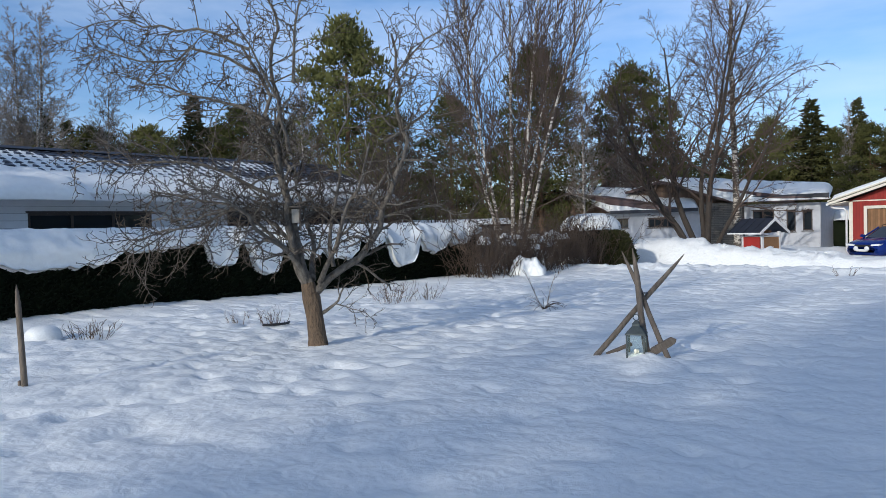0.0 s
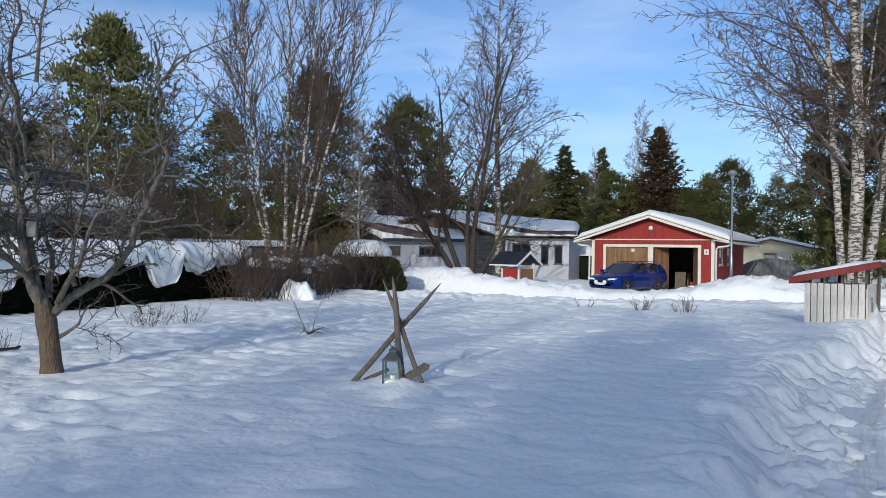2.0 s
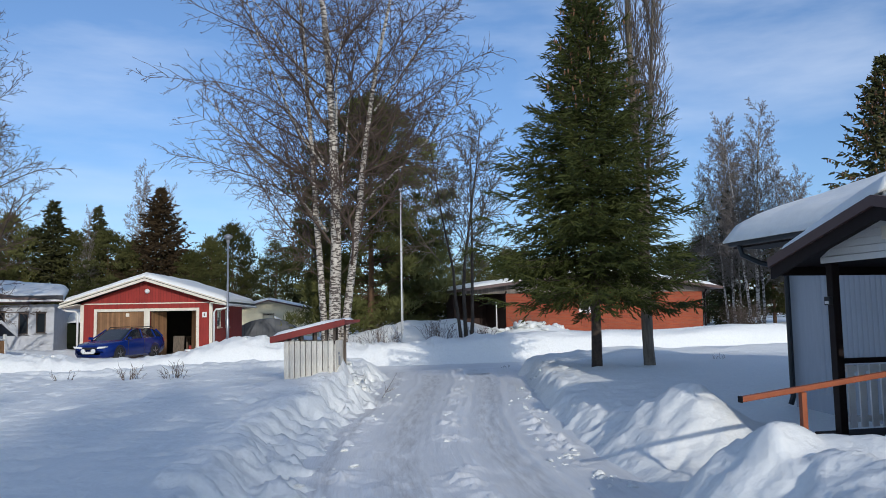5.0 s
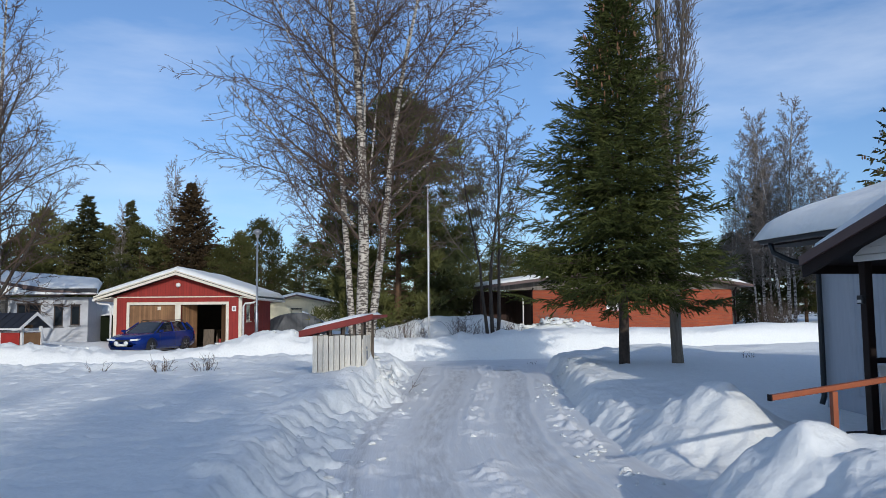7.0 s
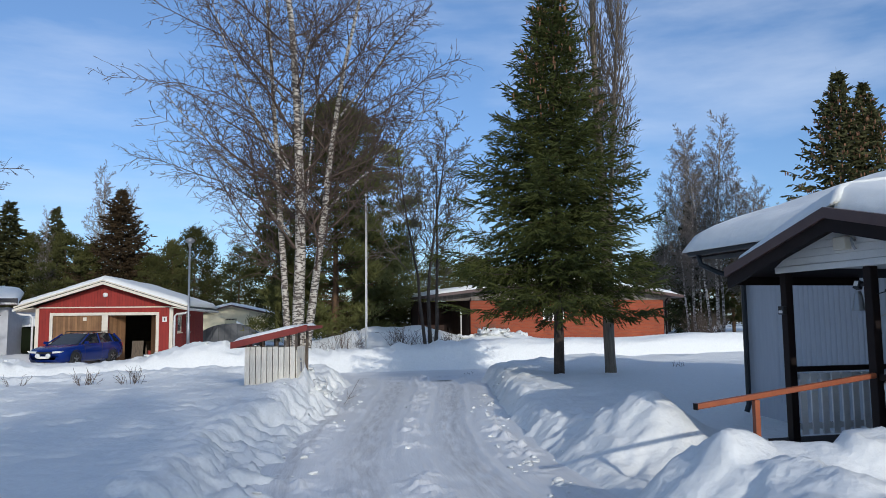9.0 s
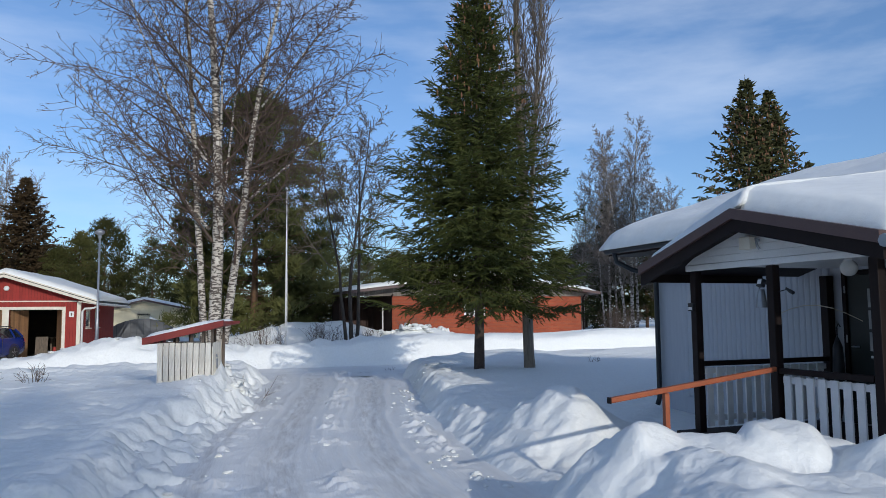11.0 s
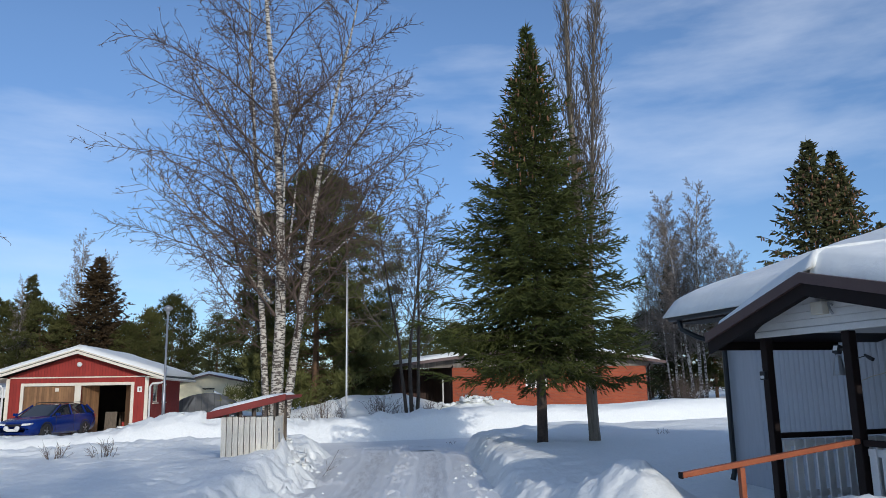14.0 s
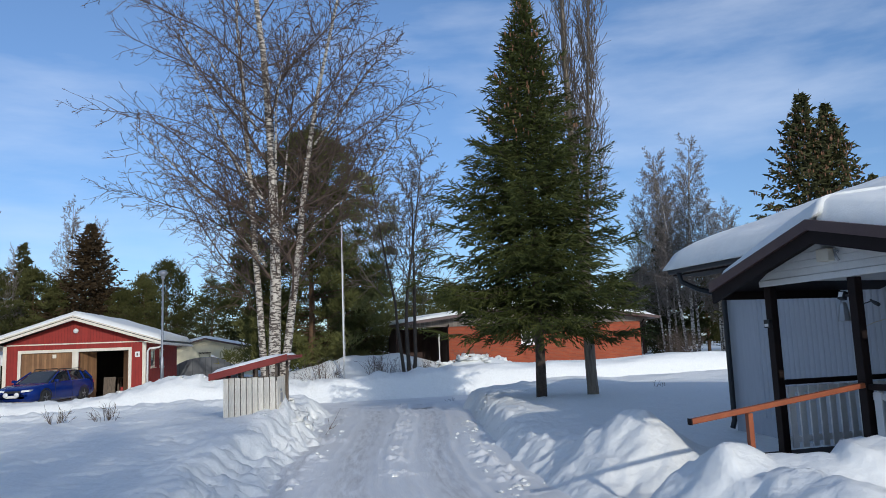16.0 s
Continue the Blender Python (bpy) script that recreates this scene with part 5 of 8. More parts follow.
# small fittings on the porch
gl = thing("globe_lamp", "white globe lamp on the porch ceiling", "lamp", (7.95, 6.52, 2.345))
part("socket", MB().lathe([(0.05, -0.03), (0.05, 0.0)], 12), M_WHITE, gl)
part("globe", MB().ball((0, 0, -0.095), 0.095, 12), M_LAMPGLASS, gl, "", True)
fl = thing("flood_lamp", "small flood lamp with a hanging lantern on the porch post", "lamp", (PX, 6.70, 2.08))
fl.scale = (0.75, 0.75, 0.75)
part("bracket", MB().box(-0.02, 0.02, 0.0, 0.08, -0.02, 0.02), M_BLACK, fl)
part("head", MB().box(-0.05, 0.03, 0.06, 0.16, -0.06, 0.06), M_BLACK, fl, "black lamp head", bevel=0.006, m=Matrix.Rotation(radians(20), 4, "Y"))
part("lens", MB().box(-0.056, -0.05, 0.075, 0.145, -0.03, 0.04), M_LAMPGLASS, fl, m=Matrix.Rotation(radians(20), 4, "Y"))
part("lantern", MB().lathe([(0.085, -0.36), (0.085, -0.34), (0.05, -0.12), (0.03, -0.08)], 8, (0.0, 0.13, 0)), M_STEEL, fl, "grey metal lantern shade")
part("wire", MB().tube([(0, 0.16, -0.05), (0.02, 0.2, -0.2), (0, 0.15, -0.34)], 0.004, 5), M_BLACK, fl)
fl2 = thing("wall_spot", "small black spot lamp on the porch post", "lamp", (PX, 6.50, 1.98))
fl2.scale = (0.7, 0.7, 0.7)
part("arm", MB().tube([(0, 0.06, 0.0), (0, -0.1, 0.03)], 0.008, 6), M_BLACK, fl2)
part("spot", MB().tube([(0, -0.08, 0.05), (0, -0.16, 0.0), (0, -0.22, -0.03)], [0.015, 0.03, 0.03], 8), M_BLACK, fl2)
bx = solid("junction_box", MB().box(6.78, 6.87, 6.77, 6.94, 2.46, 2.60), M_CREAM, "cream plastic box on the porch gable", "box", bevel=0.01)
solid("gable_hook", MB().tube([(6.87, 6.72, 2.55), (6.81, 6.71, 2.57), (6.81, 6.69, 2.49), (6.83, 6.68, 2.45)], 0.014, 6), M_STEEL, "small metal bracket on the porch gable", "bracket")
ts = thing("porch_sensor", "small sensor with a white face on the porch post", "sensor", (PX - 0.065, 7.86, 1.84))
part("case", MB().box(-0.05, 0.0, -0.045, 0.045, -0.06, 0.04), M_BLACK, ts, bevel=0.006)
part("face", MB().box(-0.054, -0.05, -0.03, 0.03, -0.045, -0.01), M_WHITE, ts)
# orange-brown handrail down from the porch
hr = thing("handrail", "orange-brown stained wooden handrail sloping down from the porch", "handrail", (4.81, 6.60, 0.0))
mb = MB().prism([(0.0, 0.888), (2.08, 1.122), (2.08, 1.175), (0.0, 0.941)], -0.03, 0.03)
part("rail", mb, M_ORANGE, hr, bevel=0.008)
part("rail_post", MB().box(0.63, 0.685, -0.027, 0.027, -0.1, 0.955), M_ORANGE, hr, bevel=0.006)
part("rail_end_cap", MB().box(-0.012, 0.0, -0.032, 0.032, 0.885, 0.944), M_BROWN, hr)
# slack cane and a folded umbrella by the door
cane = solid("bent_cane", MB().tube([(7.9 + 0.05 * k, 7.55 - 0.16 * k, 1.62 + 0.22 * math.sin(0.5 + k * 0.42)) for k in range(7)], 0.006, 5), M_OCHRE_CANE, "thin pale bent cane hanging across the porch", "cane", smooth=True)
umb = thing("folded_umbrella", "dark folded umbrella leaning on the porch post", "umbrella", (9.0, 7.66, DECK), 0.0)
part("cover", MB().lathe([(0.01, 0.1), (0.04, 0.3), (0.075, 0.7), (0.06, 1.0), (0.02, 1.12)], 8), M_BLACK, umb, "furled black cover", True)
part("stick", MB().tube([(0, 0, 0.0), (0, 0, 1.25), (0.03, 0, 1.3), (0.06, 0, 1.26)], 0.01, 5), M_BLACK, umb)

# ---- trees ----


def rod(mb, p, d, length, r0, r1, n, seg, wander, lift, rng, arch=0.0):
    """A crooked tapering branch; arch bends it down (-) or up (+) more and more towards its tip. Returns its points and directions."""
    pts, dirs = [p.copy()], [d.copy()]
    q = p.copy()
    d = d.copy()
    for i in range(seg):
        d = (d + Vector((rng.gauss(0, wander), rng.gauss(0, wander), rng.gauss(0, wander) + lift + arch * (i / seg)))).normalized()
        q = q + d * (length / seg)
        pts.append(q.copy())
        dirs.append(d.copy())
    if seg == 1 and n == 3:
        o = len(mb.v)          # a plain tapering twig
        s = d.orthogonal().normalized()
        u = d.cross(s)
        mb.v.extend([p + s * r0, p + (u * 0.87 - s * 0.5) * r0, p - (u * 0.87 + s * 0.5) * r0, q])
        mb.f.extend([(o, o + 1, o + 3), (o + 1, o + 2, o + 3), (o + 2, o, o + 3)])
    else:
        mb.tube(pts, [r0 + (r1 - r0) * i / seg for i in range(seg + 1)], n, False)
    return pts, dirs


def off_axis(d, ang, rng, az=None):
    s = d.orthogonal().normalized()
    u = d.cross(s)
    a = rng.uniform(0, 2 * math.pi) if az is None else az
    return (d * math.cos(ang) + (s * math.cos(a) + u * math.sin(a)) * math.sin(ang)).normalized()


def ramify(mbs, p, d, length, r, level, spec, rng):
    """Branches of branches. spec: one dict for each level; mbs: the mesh for each level."""
    s = spec[level]
    pts, dirs = rod(mbs[level], p, d, length, r, r * s.get("tip", 0.35), s["n"], s["seg"], s["wander"], s["lift"], rng, s.get("arch", 0.0))
    if level + 1 >= len(spec):
        return
    c = spec[level + 1]
    count = max(1, int(c["count"] * (length / s.get("ref", length)) * rng.uniform(0.8, 1.2)))
    az = rng.uniform(0, 6.28)
    for k in range(count):
        t = c["from"] + (1 - c["from"]) * (k + rng.random()) / count
        t = min(t, 0.995)
        f = t * (len(pts) - 1)
        i = int(f)
        q = pts[i].lerp(pts[i + 1], f - i)
        az += 2.4 + rng.uniform(-0.5, 0.5)
        dd = off_axis(dirs[i], radians(c["angle"] * rng.uniform(0.75, 1.25) * (1 + c.get("widen", 0.0) * (0.5 - t))), rng, az)
        if "profile" in c:
            ln = c["profile"](t) * rng.uniform(0.75, 1.15)
        else:
            ln = length * c["ratio"] * (1.15 - 0.65 * t) * rng.uniform(0.6, 1.2)
        rr = max(min(r * (1 - (1 - s.get("tip", 0.35)) * t) * c["thick"], ln * 0.03), c["min"])
        ramify(mbs, q, dd, ln, rr, level + 1, spec, rng)


def bare_tree(name, label, at, stems, spec, seed, bark, twig, split=1, group="", category="tree", limbs_=(), limb_spec=()):
    """stems: (offset x, offset y, lean x, lean y, height, radius). The first `split` levels belong to the trunk. limbs_: heavy side limbs
    (x, y, z, lean x, lean y, length, radius) with a spec of their own."""
    rng = random.Random(seed)
    root = thing(name, label, category, (at[0], at[1], at[2] if len(at) > 2 else gz(at[0], at[1]) - 0.08), 0.0, group)
    wood, fine = MB(), MB()
    mbs = [wood if i < split else fine for i in range(len(spec))]
    for ox, oy, lx, ly, h, r in stems:
        sp = [dict(s) for s in spec]
        sp[0]["ref"] = spec[0].get("ref", h)
        ramify(mbs, Vector((ox, oy, 0)), Vector((lx, ly, 1)).normalized(), h, r, 0, sp, rng)
        wood.tube([(ox - lx * 0.1, oy - ly * 0.1, -0.3), (ox, oy, 0.02), (ox + lx * 0.3, oy + ly * 0.3, 0.3)], [r * 1.18, r * 1.06, r * 1.0], spec[0]["n"], False)
    for ox, oy, oz, lx, ly, ln, r in limbs_:
        sp = [dict(q) for q in limb_spec]
        sp[0]["ref"] = ln
        ramify(mbs, Vector((ox, oy, oz)), Vector((lx, ly, 1)).normalized(), ln, r, 0, sp, rng)
    part("trunk", wood, bark, root, "", True)
    part("crown", fine, twig, root)
    return root


def birch_spec(h, dense=1.0, droop=-0.05, spread=0.24, frm=0.28, angle=48, twig=0.008):
    return [dict(n=9, seg=14, wander=0.03, lift=0.03, tip=0.12),
            dict(n=4, seg=7, wander=0.09, lift=0.045, count=30 * dense, angle=angle, thick=0.32, min=twig * 1.7, tip=0.35, **{"from": frm}, profile=lambda t: h * spread * (0.55 + 0.45 * min(1, (t - frm) / 0.12)) * (1.1 - t) ** 0.55),
            dict(n=3, seg=5, wander=0.13, lift=0.0, count=10 * dense, angle=42, ratio=0.40, thick=0.5, min=twig * 1.35, tip=0.5, **{"from": 0.14}),
            dict(n=3, seg=3, wander=0.17, lift=droop, count=7, angle=40, ratio=0.48, thick=0.5, min=twig, tip=0.6, **{"from": 0.12}),
            dict(n=3, seg=1, wander=0.18, lift=droop * 1.6, count=3.4, angle=38, ratio=0.55, thick=0.6, min=twig * 0.95, tip=0.7, **{"from": 0.15})]


# big multi-stemmed birch beyond the street
def crown_birch(top, reach, low, whip, counts, twig, arch=-0.10):
    """Stems whose limbs climb steeply and then arch over to the rim of a rounded crown, and end in fine hanging twigs."""
    def limb(t):
        u = max(0.0, (t - low) / (1 - low))
        return reach * (0.84 + 0.16 * min(1.0, u / 0.2)) * (1.0 - 0.84 * max(0.0, (u - 0.18) / 0.82) ** 1.55)
    return [dict(n=9, seg=16, wander=0.022, lift=0.004, tip=0.12),
            dict(n=5, seg=10, wander=0.12, lift=0.045, arch=arch, count=counts[0], angle=54, widen=0.4, thick=0.30, min=twig * 2.0, tip=0.25, **{"from": low}, profile=limb),
            dict(n=3, seg=6, wander=0.14, lift=0.02, arch=-0.06, count=counts[1], angle=44, ratio=0.28, thick=0.5, min=twig * 1.35, tip=0.45, **{"from": 0.16}, ref=reach * 0.8),
            dict(n=3, seg=3, wander=0.22, lift=whip, count=counts[2], angle=46, ratio=0.36, thick=0.5, min=twig, tip=0.6, **{"from": 0.10}),
            dict(n=3, seg=1, wander=0.20, lift=whip * 1.5, count=counts[3], angle=40, ratio=0.5, thick=0.6, min=twig * 0.9, tip=0.7, **{"from": 0.12})]


side_limb = crown_birch(9, 3.4, 0.16, -0.04, (15, 13, 10, 4.6), 0.0108)
side_limb[0].update(n=6, seg=10, wander=0.07, lift=0.03, arch=-0.02, tip=0.2)
bare_tree("birch_tree", "tall leafless birch with several white stems", (2.75, 33.6),
          [(-0.34, 0.14, -0.030, 0.0, 22.5, 0.17), (0.04, 0.0, 0.004, 0.02, 24.0, 0.29), (0.36, -0.06, 0.165, -0.02, 21.0, 0.20), (-0.05, 0.22, 0.05, 0.06, 15.0, 0.10)],
          crown_birch(22, 8.2, 0.18, -0.03, (30, 26, 13, 5.4), 0.0112), 11, M_BIRCH, M_TWIGRED,
          limbs_=[(-0.25, 0.0, 5.4, -0.95, 0.1, 9.0, 0.075), (-0.40, 0.1, 8.4, -0.80, -0.2, 8.4, 0.07), (1.25, 0.0, 6.6, 0.95, 0.1, 7.6, 0.07), (0.2, 0.2, 7.6, -0.35, 0.8, 7.5, 0.065), (0.1, 0.0, 9.0, 0.2, -0.8, 7.0, 0.06),
                  (-0.55, 0.1, 11.5, -0.75, 0.1, 7.5, 0.06), (1.9, 0.0, 11.0, 0.75, -0.1, 6.5, 0.055)], limb_spec=side_limb)
# birch clump behind the hedge
clump = crown_birch(14, 4.6, 0.14, 0.03, (30, 18, 11, 4.4), 0.010, -0.01)
clump[1]["angle"], clump[1]["lift"], clump[2]["angle"], clump[2]["lift"], clump[2]["arch"], clump[3]["angle"] = 30, 0.07, 28, 0.05, 0.0, 28
bare_tree("birch_tree", "leafless birch clump with slanting white stems", (-18.0, 24.2),
          [(0, 0, -0.34, 0.05, 13.5, 0.085), (0.2, 0.1, -0.03, 0.0, 14.5, 0.095), (0.4, 0, 0.07, 0.05, 14.0, 0.09), (0.1, -0.2, -0.14, -0.05, 13.5, 0.075), (0.5, 0.2, 0.28, -0.04, 13.5, 0.08), (0.3, 0.1, 0.16, 0.1, 13.8, 0.075)],
          clump, 12, M_BIRCH, M_TWIGRED)
# birch near the well
bare_tree("birch_tree", "slender leafless birch with drooping twigs", (-13.05, 35.9), [(0, 0, 0.0, 0.0, 18.0, 0.18)],
          crown_birch(18, 4.5, 0.17, -0.08, (64, 15, 11, 4.6), 0.0105), 13, M_BIRCHGREY, M_TWIGRED)
# goat willow beside it
willow = [dict(n=8, seg=10, wander=0.09, lift=0.055, tip=0.2),
          dict(n=4, seg=8, wander=0.12, lift=0.05, arch=-0.05, count=15, angle=44, ratio=0.46, thick=0.5, min=0.018, tip=0.3, **{"from": 0.22}),
          dict(n=3, seg=5, wander=0.15, lift=0.03, arch=-0.05, count=9, angle=42, ratio=0.42, thick=0.5, min=0.013, tip=0.4, **{"from": 0.16}),
          dict(n=3, seg=3, wander=0.17, lift=0.02, count=8, angle=40, ratio=0.46, thick=0.5, min=0.010, tip=0.6, **{"from": 0.12}),
          dict(n=3, seg=1, wander=0.18, lift=0.02, count=4, angle=36, ratio=0.5, thick=0.6, min=0.0085, tip=0.7, **{"from": 0.15})]
bare_tree("willow_tree", "spreading leafless willow with dark leaning stems", (-14.2, 34.6),
          [(-0.4, 0, -0.66, -0.1, 9.4, 0.17), (-0.1, 0.1, -0.30, 0.05, 11.0, 0.17), (0.2, 0, 0.05, 0.0, 11.5, 0.17), (0.45, 0.1, 0.22, 0.0, 8.0, 0.12), (-0.2, -0.2, -0.45, -0.2, 8.5, 0.12), (0.0, 0.1, -0.12, 0.0, 12.0, 0.14)],
          willow, 14, M_BARK, M_TWIGRED)
# tall bare thicket behind the hedge
thick_spec = [dict(n=5, seg=8, wander=0.08, lift=0.05, tip=0.25),
              dict(n=3, seg=5, wander=0.12, lift=0.05, count=13, angle=34, ratio=0.42, thick=0.5, min=0.010, tip=0.4, **{"from": 0.12}),
              dict(n=3, seg=3, wander=0.16, lift=0.03, count=8, angle=38, ratio=0.42, thick=0.55, min=0.0075, tip=0.5, **{"from": 0.1}),
              dict(n=3, seg=1, wander=0.2, lift=0.02, count=4.5, angle=40, ratio=0.5, thick=0.6, min=0.0065, tip=0.7, **{"from": 0.1})]
rng = random.Random(61)
for x, y, h, k in ((-20.2, 19.2, 5.2, 9), (-19.8, 22.6, 4.6, 8), (-21.5, 16.6, 4.4, 7), (-23.4, 23.0, 6.0, 8)):
    bare_tree("thicket_shrub", "tall tangled brown leafless shrub behind the hedge", (x, y),
              [(rng.uniform(-0.9, 0.9), rng.uniform(-0.9, 0.9), rng.uniform(-0.3, 0.3), rng.uniform(-0.3, 0.3), h * rng.uniform(0.75, 1.1), 0.035) for _ in range(k)],
              thick_spec, int(80 + y), M_BARK, M_TWIGRED, 1, "tall shrubs behind the hedge", "shrub")
# alders by the flagpole
bare_tree("alder_tree", "slim dark leafless alder with forked stems", (8.5, 33.4),
          [(0, 0, -0.12, 0, 10.0, 0.085), (0.25, 0.1, 0.02, 0, 10.5, 0.10), (0.45, 0, 0.15, 0.03, 9.5, 0.095)],
          [dict(n=8, seg=9, wander=0.05, lift=0.05, tip=0.15), dict(n=4, seg=6, wander=0.09, lift=0.08, count=16, angle=42, thick=0.4, min=0.014, tip=0.3, **{"from": 0.30}, profile=lambda t: 4.2 * (1.15 - t) ** 0.7)] + birch_spec(10, 0.9, 0.0, twig=0.013)[2:], 15, M_BARK, M_TWIGGREY)
# columnar aspen beside the spruce
bare_tree("aspen_tree", "tall narrow leafless aspen with upright branches", (10.3, 19.0),
          [(0, 0, -0.01, 0.0, 15.5, 0.155), (0.05, 0.0, 0.004, 0.0, 14.0, 0.09)],
          [dict(n=9, seg=14, wander=0.02, lift=0.04, tip=0.15),
           dict(n=4, seg=9, wander=0.06, lift=0.20, count=62, angle=25, thick=0.22, min=0.013, tip=0.4, **{"from": 0.3}, profile=lambda t: 2.9 * (1.25 - t)),
           dict(n=3, seg=5, wander=0.12, lift=0.14, count=10, angle=26, ratio=0.42, thick=0.45, min=0.010, tip=0.5, **{"from": 0.1}),
           dict(n=3, seg=2, wander=0.15, lift=0.06, count=4, angle=32, ratio=0.45, thick=0.5, min=0.008, tip=0.6, **{"from": 0.2})], 16, M_ASPENBARK, M_TWIGGREY)

# old apple tree on the lawn
apple = thing("apple_tree", "gnarled leafless apple tree on the snowy lawn", "tree", (-8.7, 6.96, 0.0))
rng = random.Random(27)
wood, limbs, twigs = MB(), MB(), MB()
VR = Vector((0.747, 0.665, 0))    # to the right across the lawn
VA = Vector((-0.665, 0.747, 0))   # away over the lawn
wood.tube([VR * r + Vector((0, 0, z)) for r, z in ((0.03, -0.3), (0.0, 0.0), (-0.01, 0.15), (-0.04, 0.45), (-0.08, 0.72), (-0.13, 0.95))], [0.20, 0.155, 0.135, 0.125, 0.135, 0.10], 14, False)
apple_spec = [dict(n=5, seg=7, wander=0.20, lift=-0.005, arch=-0.04, count=14.0, angle=54, thick=0.45, min=0.008, tip=0.4, **{"from": 0.16}),
              dict(n=3, seg=5, wander=0.20, lift=0.0, count=10, angle=52, ratio=0.50, thick=0.55, min=0.0062, tip=0.5, **{"from": 0.10}, ref=0.9),
              dict(n=3, seg=3, wander=0.24, lift=0.02, count=8, angle=56, ratio=0.34, thick=0.6, min=0.0055, tip=0.7, **{"from": 0.08}, ref=0.42),
              dict(n=3, seg=1, wander=0.2, lift=0.05, count=1.7, angle=60, ratio=0.42, thick=0.9, min=0.0055, tip=1.0, **{"from": 0.3})]


def limb(right, up, lean, bend, deep, length, r, shoots=1.0, back=0.0):
    """A limb that starts at (right, up), leans so many degrees to the right, swings by `bend` degrees along its length and runs back by `deep` a metre."""
    seg = max(6, int(length / 0.26))
    pts, dirs, rr = [VR * right + VA * back + Vector((0, 0, up))], [], []
    sway = rng.uniform(0, 6.28)
    for i in range(seg):
        a = radians(lean + bend * (i + 0.5) / seg + rng.gauss(0, 10) + 9 * math.sin(sway + 1.1 * i))
        d = (VR * math.sin(a) + Vector((0, 0, math.cos(a))) + VA * (deep + rng.gauss(0, 0.14))).normalized()
        dirs.append(d)
        pts.append(pts[-1] + d * (length / seg))
    limbs.tube(pts, [r * (1 - 0.74 * (i / seg) ** 0.8) for i in range(seg + 1)], 7, False)
    dirs.append(dirs[-1])
    c = apple_spec[0]
    n = max(3, int(c["count"] * shoots * length / 2.6))
    az = rng.uniform(0, 6.28)
    for k in range(n):
        t = 0.14 + 0.85 * (k + rng.random()) / n
        f = t * seg
        i = min(int(f), seg - 1)
        az += 2.4 + rng.uniform(-0.6, 0.6)
        ln = (0.5 + 0.75 * rng.random()) * (1.15 - 0.5 * t) * min(1.0, 0.5 + length / 4)
        ramify([limbs, twigs, twigs, twigs], pts[i].lerp(pts[i + 1], f - i), off_axis(dirs[i], radians(54 * rng.uniform(0.7, 1.3)), rng, az), ln, max(0.009, r * (1 - 0.74 * t) * 0.45), 0, apple_spec, rng)


limb(-0.12, 0.88, -10, -6, 0.05, 3.8, 0.070)
limb(-0.07, 0.90, -12, 14, 0.12, 4.6, 0.066)
limb(0.00, 0.82, 50, -62, -0.04, 4.4, 0.066)
limb(-0.77, 4.05, -80, -18, 0.05, 2.9, 0.026, 1.2)
limb(-0.88, 4.40, -62, -48, -0.10, 2.6, 0.024, 1.2)
limb(-0.56, 2.25, -60, -40, -0.12, 3.0, 0.032, 1.2)
limb(-0.40, 1.60, -56, -80, 0.08, 2.9, 0.030, 1.2)
limb(-0.62, 3.30, -74, 10, 0.16, 2.6, 0.030, 1.1)
limb(-0.30, 1.35, -42, -34, -0.30, 2.3, 0.034, 1.1)
limb(0.26, 1.18, 2, 5, 0.10, 2.8, 0.036)
limb(0.88, 1.86, 84, 14, -0.05, 1.5, 0.028, 1.2)
limb(1.06, 3.00, 62, -30, 0.15, 1.6, 0.028)
limb(0.08, 0.50, 52, -22, -0.10, 0.6, 0.030, 0.6)
limb(-0.25, 3.90, 16, -14, -0.12, 1.9, 0.028)
limb(1.15, 3.55, 20, 50, -0.2, 1.7, 0.024)
# limbs towards and away from the drive
limb(-0.12, 0.95, -30, -25, -0.85, 2.7, 0.048)
limb(0.05, 0.95, 20, 12, -0.75, 2.6, 0.045)
limb(-0.05, 1.00, -14, -10, 0.85, 3.1, 0.048)
limb(-0.30, 2.60, -28, -20, 0.60, 2.4, 0.034)
limb(0.60, 1.90, 28, 10, 0.65, 2.3, 0.034)
limb(-0.35, 2.90, -10, -30, -0.60, 2.2, 0.032)
limb(-0.45, 2.00, -78, -55, -0.35, 2.3, 0.026, 1.2)
part("trunk", wood, M_APPLETRUNK, apple, "flaking brown trunk", True)
part("limb_wood", limbs, M_APPLEBARK, apple, "lichen-grey limbs", True)
part("crown", twigs, M_APPLETWIG, apple, "tangle of knobbly twigs")

nb = thing("nesting_box", "weathered pale nesting box on the apple tree", "nesting box", (-8.93, 6.80, 1.82), -48.0)
part("box", MB().box(-0.055, 0.055, -0.055, 0.055, 0.02, 0.23), M_OCHRE, nb, bevel=0.006)
part("roof", MB().prism([(-0.08, 0.225), (0.08, 0.25), (0.08, 0.27), (-0.08, 0.245)], -0.09, 0.075), M_GREYWOOD, nb)
part("entrance_hole", MB().lathe([(0.022, 0), (0.022, 0.004)], 12), M_DARKIN, nb, m=Matrix.Translation((0, -0.056, 0.16)) @ Matrix.Rotation(radians(90), 4, "X"))
part("back_board", MB().box(-0.045, 0.045, 0.056, 0.07, -0.10, 0.32), M_GREYWOOD, nb)


